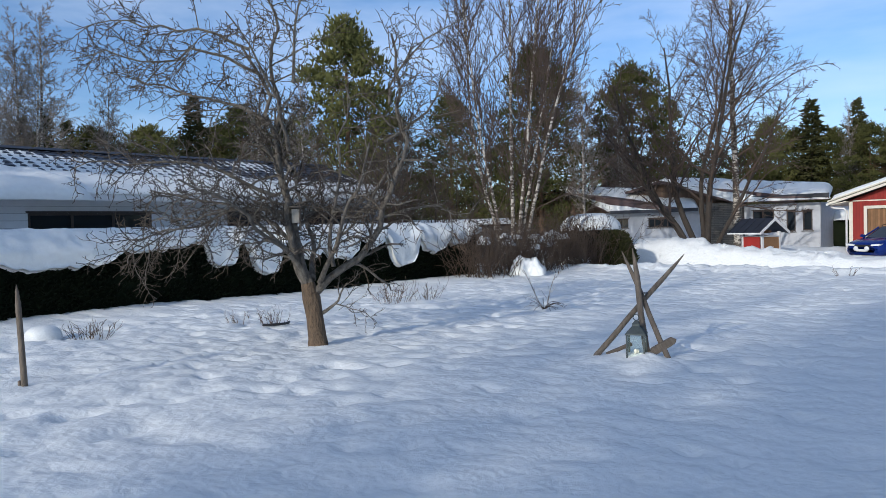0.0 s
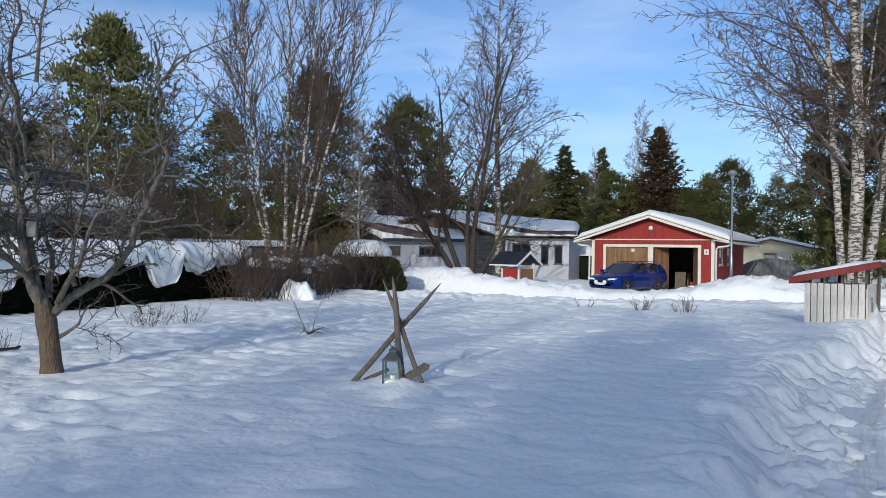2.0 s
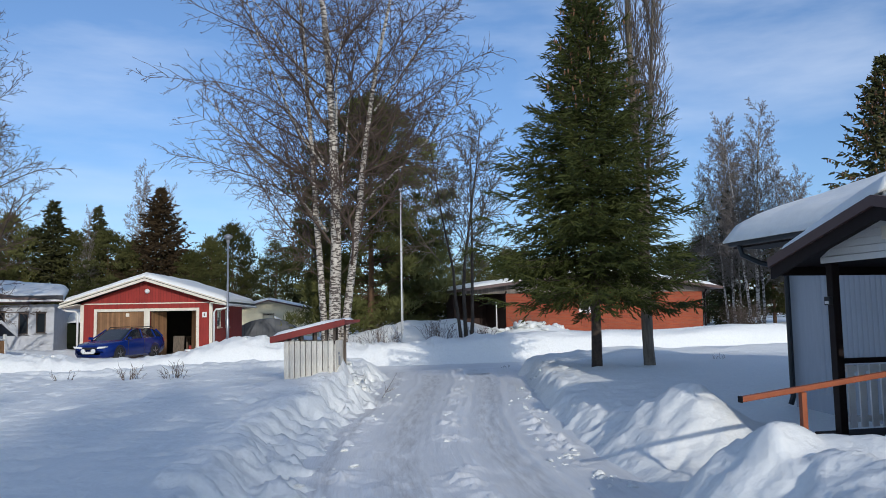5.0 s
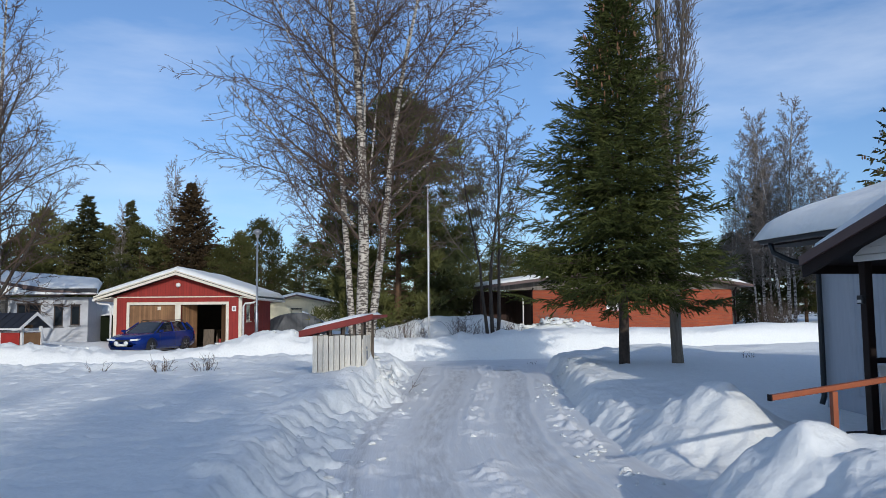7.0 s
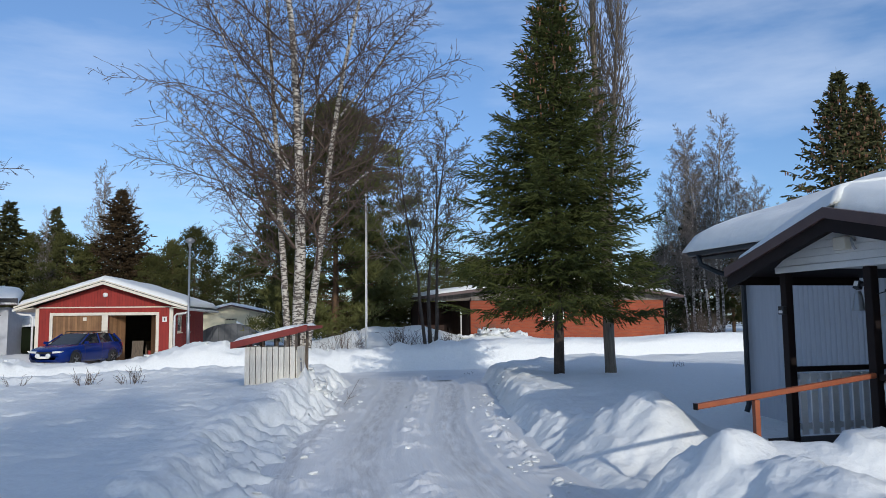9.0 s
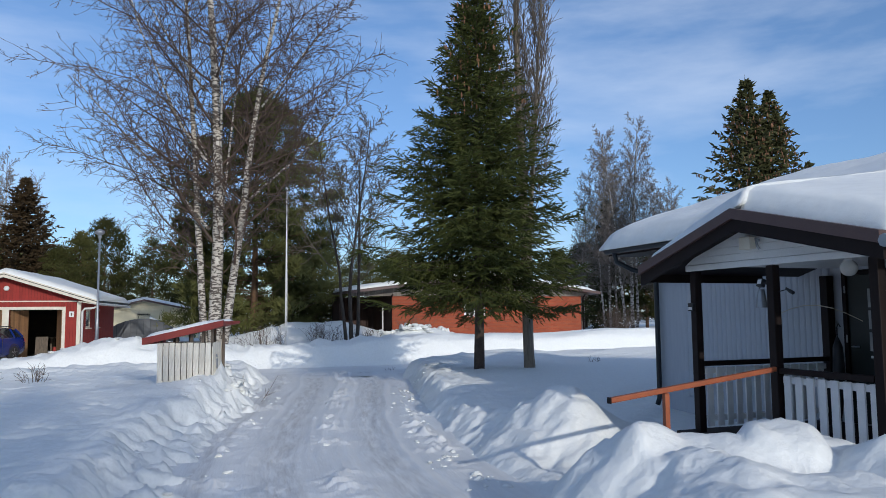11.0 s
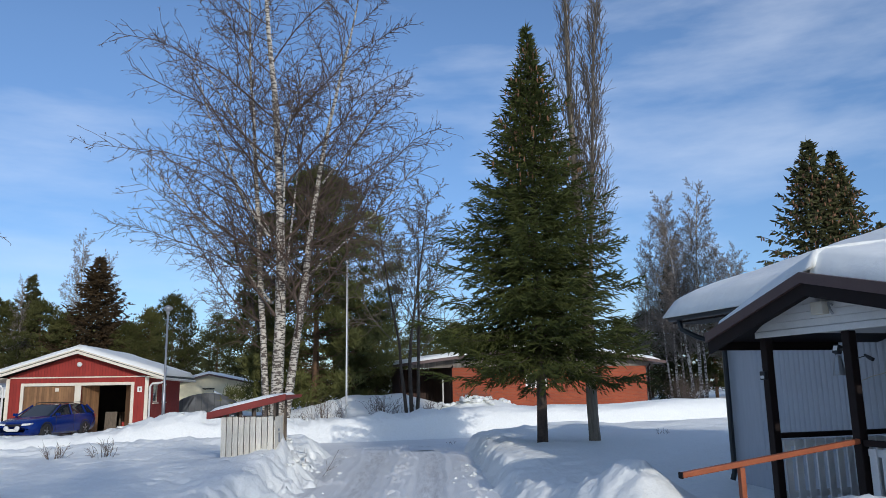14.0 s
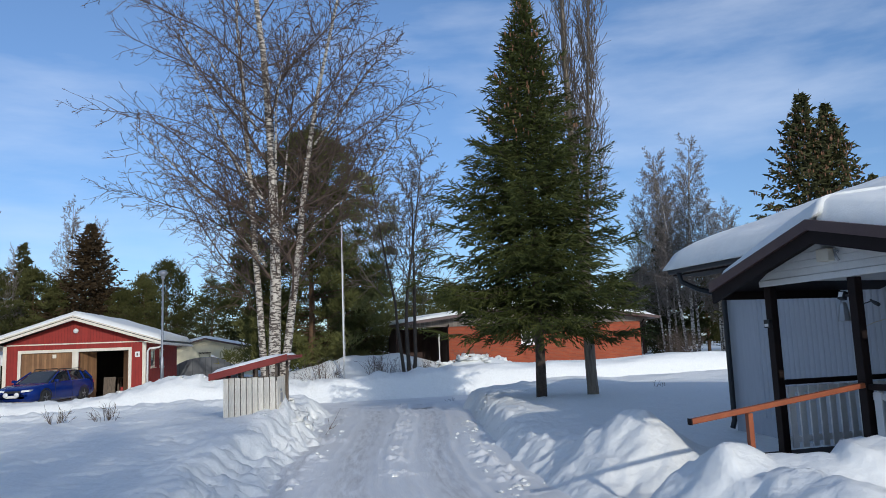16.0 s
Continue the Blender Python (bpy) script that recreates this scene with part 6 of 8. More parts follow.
# conifers
def spike(vs, fs, p, d, length, r, rng):
    """A needle-clad shoot: a slim three-sided spindle."""
    o = len(vs)
    s = d.orthogonal().normalized()
    u = d.cross(s)
    a0 = rng.random() * 2.1
    b = p + d * (length * 0.35)
    vs.append(p)
    for k in range(3):
        a = a0 + 2.094 * k
        vs.append(b + (s * math.cos(a) + u * math.sin(a)) * r)
    vs.append(p + d * length)
    for k in range(3):
        i, j = o + 1 + k, o + 1 + (k + 1) % 3
        fs.append((o, j, i))
        fs.append((i, j, o + 4))


def tuft(vs, fs, p, d, length, r, rng, n=4):
    """Loose bristles round a shoot."""
    for _ in range(n):
        e = off_axis(d, radians(rng.uniform(15, 50)), rng)
        o = len(vs)
        s = e.orthogonal().normalized() * r
        vs.extend([p - s, p + s, p + e * length])
        fs.append((o, o + 1, o + 2))


def spruce(name, label, at, h, radius, low, seed, whorls=40, per=8, shoots=13, detail=True, cones=True, group="", needle=None):
    rng = random.Random(seed)
    root = thing(name, label, "tree", (at[0], at[1], at[2] if len(at) > 2 else gz(at[0], at[1]) - 0.05), 0.0, group)
    trunk = MB()
    tr = h * 0.0108
    trunk.tube([(0, 0, -0.4), (0, 0, 0.0), (0.02, 0, h * 0.1), (0.03, 0.02, h * 0.5), (0, 0, h * 0.97)], [tr * 1.3, tr * 1.15, tr, tr * 0.6, 0.012], 10, False)
    vs, fs, arms, cn = [], [], MB(), MB()
    for w in range(whorls):
        t = w / (whorls - 1)
        z = low + (h * 0.985 - low) * (t ** 0.93)
        reach = radius * ((1 - t) ** (1.08 if detail else 0.86)) * (0.72 + 0.28 * min(1.0, t * 7)) * (1 + 0.16 * math.sin(w * 2.7 + seed)) + 0.05
        a0 = rng.uniform(0, 6.28)
        for k in range(per if t < 0.85 else max(4, per - 3)):
            a = a0 + 6.283 * k / per + rng.uniform(-0.25, 0.25)
            ln = reach * (rng.uniform(0.55, 1.18) if detail else rng.uniform(0.4, 1.3))
            el = radians((-8 if detail else -14) + 60 * t ** 1.2 + rng.uniform(-8, 8))
            d = Vector((math.cos(a) * math.cos(el), math.sin(a) * math.cos(el), math.sin(el)))
            seg = 6
            pts, q = [Vector((0, 0, z))], Vector((0, 0, z))
            for i in range(seg):
                d = (d + Vector((rng.gauss(0, 0.05), rng.gauss(0, 0.05), (-0.07 if i < 3 else 0.18) * (1 - t)))).normalized()
                q = q + d * (ln / seg)
                pts.append(q.copy())
            if detail or w % 2 == 0:
                arms.tube(pts, [0.018 * (1 - t) + 0.006, 0.012, 0.011, 0.009, 0.007, 0.005, 0.003], 3, False)
            n = max(4, int(shoots * ln / radius + 4))
            for m_ in range(n):
                f = (0.12 + 0.88 * (m_ + rng.random()) / n) * seg
                i = min(int(f), seg - 1)
                p = pts[i].lerp(pts[i + 1], f - i)
                ax = (pts[i + 1] - pts[i]).normalized()
                side = ax.cross(Vector((0, 0, 1))).normalized() * (1 if m_ % 2 else -1)
                sl_ = ln * 0.27 * (1.1 - 0.75 * f / seg) * rng.uniform(0.7, 1.2) + 0.10
                dd = (ax * rng.uniform(0.5, 0.9) + side * rng.uniform(0.5, 0.9) + Vector((0, 0, rng.uniform(-0.65, 0.1)))).normalized()
                steps = max(2, int(sl_ / (0.055 if detail else 0.3)))
                for s_ in range(steps):
                    g = p + dd * (sl_ * s_ / steps)
                    e = off_axis(dd, radians(rng.uniform(5, 42)), rng)
                    spike(vs, fs, g, e, (0.85 if detail else 1.7) * rng.uniform(0.17, 0.28), 0.019 if detail else 0.075, rng)
            spike(vs, fs, pts[-2], (pts[-1] - pts[-2]).normalized(), ln / seg + 0.16, 0.03, rng)
            if cones and (0.45 if detail else 0.3) < t < 0.95 and rng.random() < (0.7 if detail else 0.9):
                for _ in range(rng.randint(1, 3) if detail else rng.randint(2, 5)):
                    c = pts[rng.randint(3 if detail else 4, 6)] + Vector((rng.uniform(-0.1, 0.1), rng.uniform(-0.1, 0.1), -0.03 if detail else 0.0))
                    w_ = 1.0 if detail else 1.7
                    cn.lathe([(0.006, -0.14 * w_), (0.02 * w_, -0.10 * w_), (0.023 * w_, -0.05 * w_), (0.008, 0.0)], 5, c)
    for s_ in range(14):
        spike(vs, fs, Vector((0, 0, h * (0.93 + 0.07 * s_ / 14))), off_axis(Vector((0, 0, 1)), radians(rng.uniform(15, 60)), rng), 0.22, 0.02, rng)
    trunk.tube([(0, 0, h * 0.96), (0.01, 0, h * 1.02)], [0.015, 0.004], 4, False)
    part("trunk", trunk, M_SPRUCEBARK, root, "", True)
    tagged(part("branch_wood", arms, M_SPRUCEBARK, root), kind="stuff")
    part("crown", MB().add(vs, fs), needle or M_NEEDLE, root)
    if cones and cn.v:
        tagged(part("cone_cluster", cn, M_CONE, root, "brown hanging cones"), kind="stuff")
    return root


spruce("spruce_tree", "tall dark green spruce with hanging brown cones", (8.82, 19.1), 11.95, 3.25, 2.0, 31, 68, 9, 23)


def pine(name, label, at, h, radius, low, seed, clumps=150, tufts=70, group="", needle=None, bristle=0.03, blade=0.26, nb=2, clump=1.0):
    rng = random.Random(seed)
    root = thing(name, label, "tree", (at[0], at[1], at[2] if len(at) > 2 else gz(at[0], at[1]) - 0.05), 0.0, group)
    trunk, vs, fs = MB(), [], []
    pts, _ = rod(trunk, Vector((0, 0, -0.3)), Vector((0, 0, 1)), h * 0.97, h * 0.016, 0.03, 8, 9, 0.02, 0.02, rng)
    for c in range(clumps):
        t = (c + rng.random()) / clumps
        z = low + (h - low) * t
        rr = radius * (0.55 + 0.45 * math.sin(math.pi * min(1, 0.25 + t * 0.6))) * (1.0 if t < 0.6 else max(0.12, 1 - ((t - 0.6) / 0.42) ** 2.2))
        a, q = rng.uniform(0, 6.283), math.sqrt(rng.uniform(0.08, 1.0))
        f = z / h * (len(pts) - 1) * 0.98
        base = pts[min(int(f), len(pts) - 2)].copy()
        base.z = z - rr * q * 0.25
        tip = Vector((base.x + math.cos(a) * rr * q, base.y + math.sin(a) * rr * q, z + rng.uniform(-0.2, 0.3)))
        mid = base.lerp(tip, 0.5) + Vector((0, 0, -0.08 * rr))
        trunk.tube([base, mid, tip], [0.022, 0.014, 0.007], 3, False)
        cr = rng.uniform(0.4, 0.85) * (radius / 3.0) ** 0.4 * clump
        for _ in range(tufts):
            e = Vector((rng.gauss(0, 1), rng.gauss(0, 1), rng.gauss(0, 0.55))) * 0.55
            if e.length > 1.5:
                e = e.normalized()
            p = tip + e * cr
            d = (e.normalized() * 0.6 + Vector((rng.gauss(0, 0.3), rng.gauss(0, 0.3), 0.75))).normalized()
            tuft(vs, fs, p, d, blade * rng.uniform(0.7, 1.2), bristle, rng, nb)
    part("trunk", trunk, M_PINEBARK, root, "", True)
    part("crown", MB().add(vs, fs), needle or M_PINE, root)
    return root


G_FAR = "trees of the wood behind the houses"
pine("pine_tree", "large bushy pine behind the birch", (5.3, 41.5), 13.6, 4.7, 0.7, 41, 320, 130, "", M_PINEPALE, 0.034, 0.30, 2, 0.72)
pa = pine("pine_tree", "round-topped dark pine", (-33.7, 29.6, 0.3), 13.6, 3.0, 1.8, 42, 210, 34, G_FAR, None, 0.055, 0.4, 2)
pb = pine("pine_tree", "broad dark pine", (-25.2, 49.0, 0.3), 12.2, 3.4, 1.2, 43, 220, 34, G_FAR, None, 0.055, 0.4, 2)
spruce("spruce_tree", "broad brownish spruce full of cones behind the garage", (-8.8, 61.0, 0.3), 11.6, 4.2, 0.6, 52, 38, 11, 12, False, False, G_FAR, M_NEEDLEBROWN)
sa_ = spruce("spruce_tree", "dark spruce in the wood", (-14.5, 66.0, 0.3), 10.8, 2.4, 0.6, 44, 30, 8, 9, False, False, G_FAR, M_NEEDLEFAR)
sb_ = spruce("spruce_tree", "dark spruce in the wood", (31.9, 33.4, 0.4), 14.8, 4.1, 1.0, 45, 40, 9, 12, False, True, G_FAR, M_NEEDLEFAR)
fb_spec = birch_spec(15, 1.0, -0.05, 0.25, 0.2, 46, 0.012)
fb_spec[3]["seg"], fb_spec[4]["count"] = 1, 4.0
fb_spec[3]["count"], fb_spec[1]["n"], fb_spec[2]["seg"] = 8, 3, 3
fb_spec[0]["seg"], fb_spec[0]["n"], fb_spec[1]["seg"] = 9, 6, 5
fb_spec[4]["min"] = 0.013
far_birch = bare_tree("birch_tree", "leafless birch in the wood", (33.5, 50.5, 0.4), [(0, 0, 0, 0, 15.5, 0.16), (0.3, 0.2, 0.06, 0.02, 13.5, 0.11)], fb_spec, 46, M_BIRCH, M_TWIGHAZE, 1, G_FAR)
db_spec = birch_spec(15, 1.2, -0.02, 0.24, 0.2, 44, 0.0095)
db_spec[4]["count"], db_spec[4]["min"] = 4.5, 0.012
db_spec[3]["seg"], db_spec[1]["n"], db_spec[2]["seg"] = 1, 3, 3
dense_birch = bare_tree("birch_tree", "fine-twigged leafless birch", (*(31.5, 44.5), 0.4), [(0, 0, 0, 0, 14.5, 0.14), (0.5, 0.2, 0.07, 0.02, 13.0, 0.10), (-0.5, 0.1, -0.06, 0.02, 13.5, 0.11)], db_spec, 50, M_BIRCH, M_TWIGHAZE, 1, G_FAR)
pc = pine("pine_tree", "dark pine in the far belt of wood", (*(-60.0, 80.0), 0.3), 12.0, 3.2, 0.3, 47, 80, 16, G_FAR, None, 0.13, 0.7, 2)
sc = spruce("spruce_tree", "dark spruce in the far belt of wood", (-40.0, 90.0, 0.3), 12.0, 2.6, 0.3, 48, 16, 6, 6, False, False, G_FAR, M_NEEDLEFAR)


def again(ob, x, y, s, turn, z=0.3, sx=1.0):
    return copy_thing(ob, pose(x, y, z, 0, 0, turn) @ Matrix.Diagonal((s * sx, s * sx, s, 1)))


def by_bearing(b, d):
    return 0.5 + d * math.sin(radians(b)), 0.2 + d * math.cos(radians(b))


# (kind, bearing, distance, height, width factor)
WOOD = [(pb, -34.6, 48, 12.4, 0.9), (pa, -41.5, 47, 9.5, 1.1), (pb, -46.0, 50, 9.0, 1.0), (sa_, -60.3, 52, 10.4, 1.1), (pa, -57.0, 56, 10.2, 1.2), (pb, -63.5, 55, 8.6, 1.2),
        (sa_, -66.5, 58, 8.8, 0.9), (sa_, -69.7, 58, 9.8, 0.9), (sa_, -71.2, 54, 9.0, 1.1), (sa_, -73.6, 56, 9.4, 1.1), (sa_, -77.5, 60, 12.0, 1.0), (pb, -53.5, 58, 9.5, 1.0),
        (pb, -67.0, 52, 8.0, 1.2), (pa, -70.5, 54, 7.8, 1.2), (sa_, -68.6, 52, 8.6, 1.2), (pa, -61.5, 60, 8.6, 1.3), (pb, -58.5, 58, 9.2, 1.3), (far_birch, -65.9, 48, 11.0, 1.0), (far_birch, -73.0, 46, 12.0, 1.0), (far_birch, -56.0, 47, 10.5, 1.0), (far_birch, -28.6, 50, 9.0, 1.0), 
        (far_birch, -70.2, 46, 13.6, 1.1), (far_birch, -72.0, 47, 13.0, 1.0), (far_birch, -31.5, 46, 10.5, 0.9),
        (far_birch, -52.5, 44, 10.0, 1.0), (pa, -25.5, 58, 7.5, 1.2), (pb, -22.0, 62, 7.0, 1.3), (pa, -19.6, 64, 7.2, 1.3),
        (pa, -18.2, 66, 9.4, 1.0), (sa_, -15.6, 66, 10.8, 1.3), (pb, -16.8, 70, 8.8, 1.2), (pa, -14.2, 66, 8.2, 1.1), (pb, -12.2, 62, 7.9, 1.1), (pa, -10.4, 66, 7.6, 1.2), (pb, -6.4, 60, 6.4, 1.1), (pa, -5.2, 64, 7.8, 1.0),
        (far_birch, -13.3, 62, 9.6, 0.6), (far_birch, -10.2, 68, 14.2, 0.9), (far_birch, -8.0, 70, 13.0, 0.8), (far_birch, -2.6, 70, 9.6, 0.9), (pb, -3.6, 68, 9.4, 0.9), (pa, -0.6, 74, 8.6, 1.0), (pb, 2.2, 68, 9.5, 1.0), (pa, 9.4, 48, 7.0, 1.2), (pb, 11.2, 52, 6.5, 1.3), (pa, 14.2, 60, 6.6, 1.3),
        (pb, 17.0, 66, 6.8, 1.3), (pa, 21.0, 72, 6.5, 1.3), (pb, 25.5, 74, 6.5, 1.4), (pa, 29.5, 70, 7.0, 1.3), (sa_, 33.2, 58, 10.0, 0.9), (dense_birch, 33.4, 56, 12.6, 0.9), (dense_birch, 37.0, 57, 11.6, 0.9), (far_birch, 31.4, 58, 11.0, 0.9), (pb, 31.6, 62, 7.0, 1.1), (pa, 36.0, 60, 7.5, 1.2), (pb, 38.5, 64, 8.0, 1.2),
        (sb_, 45.0, 47, 14.4, 0.95), (sb_, 47.2, 48, 10.2, 0.7), (pa, 41.0, 66, 8.0, 1.2), (far_birch, 37.6, 60, 10.5, 0.9), (far_birch, 39.6, 62, 9.5, 0.9), (pb, 52.0, 60, 9.0, 1.1), (pa, 57.0, 60, 9.0, 1.1)]
base_h = {dense_birch.name: 14.5, pa.name: 13.6, pb.name: 12.2, sa_.name: 10.8, sb_.name: 14.8, far_birch.name: 15.5, pc.name: 12.0, sc.name: 12.0}
rngw = random.Random(77)
for ob, b, d, h, wf in WOOD:
    x, y = by_bearing(b, d)
    again(ob, x, y, h / base_h[ob.name], rngw.uniform(0, 360), 0.3, wf)
# a thick far belt of trees
for k in range(96):
    b = -92 + 168 * (k + rngw.uniform(-0.3, 0.3)) / 96
    d = rngw.uniform(80, 125)
    ob = (pc, pc, sc, pc, pc, sc)[k % 6]
    x, y = by_bearing(b, d)
    again(ob, x, y, (d * rngw.uniform(0.055, 0.085) + 1.4) / base_h[ob.name], rngw.uniform(0, 360), 0.3, 1.4)

# ---- things on and round the lawn ----


def pillow(cx, cy, z0, rx, ry, h, seed=0, n=22, power=2.6, lump=0.14, droop=0.25):
    """A rounded cushion of snow; its rim droops a little."""
    mb = MB()
    rows = []
    for i in range(n + 1):
        row = []
        for j in range(n + 1):
            u, v = -1 + 2 * i / n, -1 + 2 * j / n
            x, y = u * math.sqrt(1 - v * v / 2), v * math.sqrt(1 - u * u / 2)
            r = math.sqrt(x * x + y * y)
            k = (1 - min(r, 1) ** power) ** (1 / power)
            f = 1 + lump * fbm(x * 1.5 + seed, y * 1.5, seed, 1.3)
            row.append((cx + x * rx * f, cy + y * ry * f, z0 + h * k * (1 + lump * fbm(x * 2, y * 2 + seed, 3, 1.2)) - droop * h * max(0, r - 0.8) / 0.2 * (0.5 + 0.8 * abs(fbm(x * 3, y * 3, seed, 1.4)))))
        rows.append(row)
    mb.grid(rows)
    c = len(mb.v)
    mb.v.append(Vector((cx, cy, z0 - 0.02)))
    w = n + 1
    ring = [(0, j) for j in range(n + 1)] + [(i, n) for i in range(1, n + 1)] + [(n, j) for j in range(n - 1, -1, -1)] + [(i, 0) for i in range(n - 1, 0, -1)]
    for (i, j), (k, l) in zip(ring, ring[1:] + ring[:1]):
        mb.f.append((i * w + j, k * w + l, c))
    return mb


# tripod of old hay poles with a lantern
def hay_pole(label, foot, tip, r, spear=0.34, turn=0.0):
    foot, tip = Vector(foot), Vector(tip)
    d = (tip - foot).normalized()
    ob = thing("hay_pole", label, "pole", tuple(foot), 0.0, "crossed hay poles")
    L = (tip - foot).length
    pts = [foot - d * 0.25 - foot] + [d * (L * t) + Vector((0.006 * math.sin(9 * t + turn), 0.006 * math.cos(7 * t + turn), 0)) for t in (0, 0.2, 0.4, 0.6, 0.74, 0.86, 0.95, 1.0)]
    part("shaft", MB().tube(pts, [r, r, r * 0.98, r * 0.95, r * 0.92, r * 0.88, r * 0.66, r * 0.33, 0.004], 8), M_GREYWOOD, ob, "", True)
    return ob, d


p1, d1 = hay_pole("weathered grey hay pole leaning across the others", (-4.66, 8.00, 0.08), (-3.93, 8.98, 1.31), 0.036)
part("spike", MB().box(-0.025, 0.025, -0.02, 0.02, 0, 0.34), M_GREYWOOD, p1, "split wedge at the foot", m=Matrix.Translation(Vector((0.10, 0.12, 0.03))) @ (d1 + Vector((0.25, 0.2, -0.35))).to_track_quat("Z", "Y").to_matrix().to_4x4(), bevel=0.006)
for t in (0.32, 0.6, 0.78):
    part("peg_hole", MB().ball(d1 * (1.75 * t) + Vector((-0.01, -0.032, 0.0)), 0.011, 5), M_DARKIN, p1)
p2, d2 = hay_pole("weathered dark grey upright hay pole", (-4.09, 8.26, 0.06), (-4.38, 8.49, 1.40), 0.042, turn=1.0)
p3, d3 = hay_pole("weathered grey hay pole with a crosspiece near its foot", (-3.83, 8.30, 0.06), (-4.59, 8.62, 1.36), 0.034, turn=2.0)
q = Matrix.Translation(d3 * 0.20 + Vector((0, -0.03, 0))) @ Matrix.Rotation(radians(41.5), 4, "Z") @ Matrix.Rotation(radians(-28), 4, "Y")
part("crosspiece", MB().prism([(-0.17, -0.045), (0.15, -0.04), (0.19, 0.0), (0.15, 0.05), (-0.12, 0.05), (-0.20, -0.02)], -0.03, 0.03), M_GREYWOOD, p3, "thick bevelled crosspiece", bevel=0.008, m=q)
part("tie_wire", MB().tube([(-0.40 + 0.05 * math.cos(a), 0.17 + 0.05 * math.sin(a), 0.77 + 0.012 * a / 6) for a in [0.6 * i for i in range(22)]], 0.004, 4), M_BLACK, p3, "wire tying the poles")
ln = thing("lantern", "verdigris metal garden lantern with glass sides and a candle", "lantern", (-4.15, 8.10, 0.09), 20.0)
part("base", MB().box(-0.115, 0.115, -0.115, 0.115, 0.0, 0.03), M_LANTERN, ln, bevel=0.006)
for sx in (-1, 1):
    for sy in (-1, 1):
        part("corner_bar", MB().box(sx * 0.1 - 0.01, sx * 0.1 + 0.01, sy * 0.1 - 0.01, sy * 0.1 + 0.01, 0.03, 0.30), M_LANTERN, ln)
lg = bpy.data.materials.new("lantern_glass")
lg.use_nodes = True
lgp = lg.node_tree.nodes["Principled BSDF"]
lgp.inputs["Transmission Weight"].default_value, lgp.inputs["Roughness"].default_value, lgp.inputs["IOR"].default_value = 1.0, 0.06, 1.2
lgp.inputs["Base Color"].default_value = (0.86, 0.92, 0.9, 1)
for k in range(4):
    o = part("pane", MB().box(-0.09, 0.09, -0.102, -0.099, 0.035, 0.295), lg, ln, m=Matrix.Rotation(radians(90 * k), 4, "Z"))
    o.visible_shadow = False
part("roof", MB().lathe([(0.17, 0.30), (0.165, 0.315), (0.09, 0.38), (0.06, 0.40), (0.06, 0.43), (0.03, 0.455), (0.012, 0.47)], 4), M_LANTERN, ln, "stepped roof", m=Matrix.Rotation(radians(45), 4, "Z"))
part("ring", MB().tube([(0.035 * math.cos(a), 0, 0.50 + 0.035 * math.sin(a)) for a in [2 * math.pi * i / 12 for i in range(13)]], 0.006, 5), M_LANTERN, ln)
part("candle", MB().lathe([(0.03, 0.03), (0.03, 0.11), (0.025, 0.12)], 10), M_CREAM, ln, "cream candle")

# lone stake
st = thing("garden_stake", "weathered grey pointed stake standing in the snow", "stake", (-8.97, 3.03, 0.0), 10.0)
part("shaft", MB().tube([(0.03, 0, -0.2), (0.02, 0, 0.0), (-0.02, 0, 0.6), (-0.05, 0, 0.98), (-0.062, 0, 1.12), (-0.068, 0, 1.2)], [0.036, 0.036, 0.033, 0.031, 0.018, 0.003], 7), M_GREYWOOD, st, "", True)
part("peg", MB().box(-0.075, -0.035, -0.03, 0.03, -0.05, 0.13), M_GREYWOOD, st, bevel=0.006)


def twig_bush(name, label, at, h, spread, stems, seed, material, fork=3, r=0.006, category="shrub", lean=0.0, group=""):
    rng = random.Random(seed)
    ob = thing(name, label, category, (at[0], at[1], gz(at[0], at[1]) - 0.03), rng.uniform(0, 360), group)
    mb = MB()
    for _ in range(stems):
        a, q = rng.uniform(0, 6.283), math.sqrt(rng.random())
        p = Vector((math.cos(a) * spread * 0.45 * q, math.sin(a) * spread * 0.45 * q, -0.05))
        d = Vector((math.cos(a) * q * 0.55 + lean, math.sin(a) * q * 0.55, 1)).normalized()
        pts, dirs = rod(mb, p, d, h * rng.uniform(0.6, 1.1), r, r * 0.6, 3, 4, 0.12, 0.0, rng)
        for _ in range(fork):
            i = rng.randint(1, 4)
            rod(mb, pts[i], off_axis(dirs[i], radians(rng.uniform(20, 55)), rng), h * rng.uniform(0.2, 0.45), r * 0.7, r * 0.45, 3, 3, 0.15, 0.02, rng)
    tagged(part("twig_tangle", mb, material, ob), kind="stuff")
    return ob


G_SH = "small bare shrubs on the lawn"
twig_bush("berry_bush", "small bare dark shrub poking out of the snow", (-12.65, 5.3), 0.36, 0.7, 26, 1, M_TWIGDARK, group=G_SH)
twig_bush("berry_bush", "small bare brown shrub poking out of the snow", (-11.6, 8.2), 0.42, 0.55, 14, 2, M_TWIG, group=G_SH)
twig_bush("berry_bush", "small bare brown shrub poking out of the snow", (-11.95, 7.75), 0.32, 0.5, 9, 3, M_TWIG, group=G_SH)
twig_bush("berry_bush", "bare brown shrub poking out of the snow", (-12.4, 12.2), 0.55, 0.9, 30, 4, M_TWIG, group=G_SH)
twig_bush("berry_bush", "bare brown shrub poking out of the snow", (-12.0, 12.9), 0.48, 0.6, 16, 5, M_TWIG, group=G_SH)
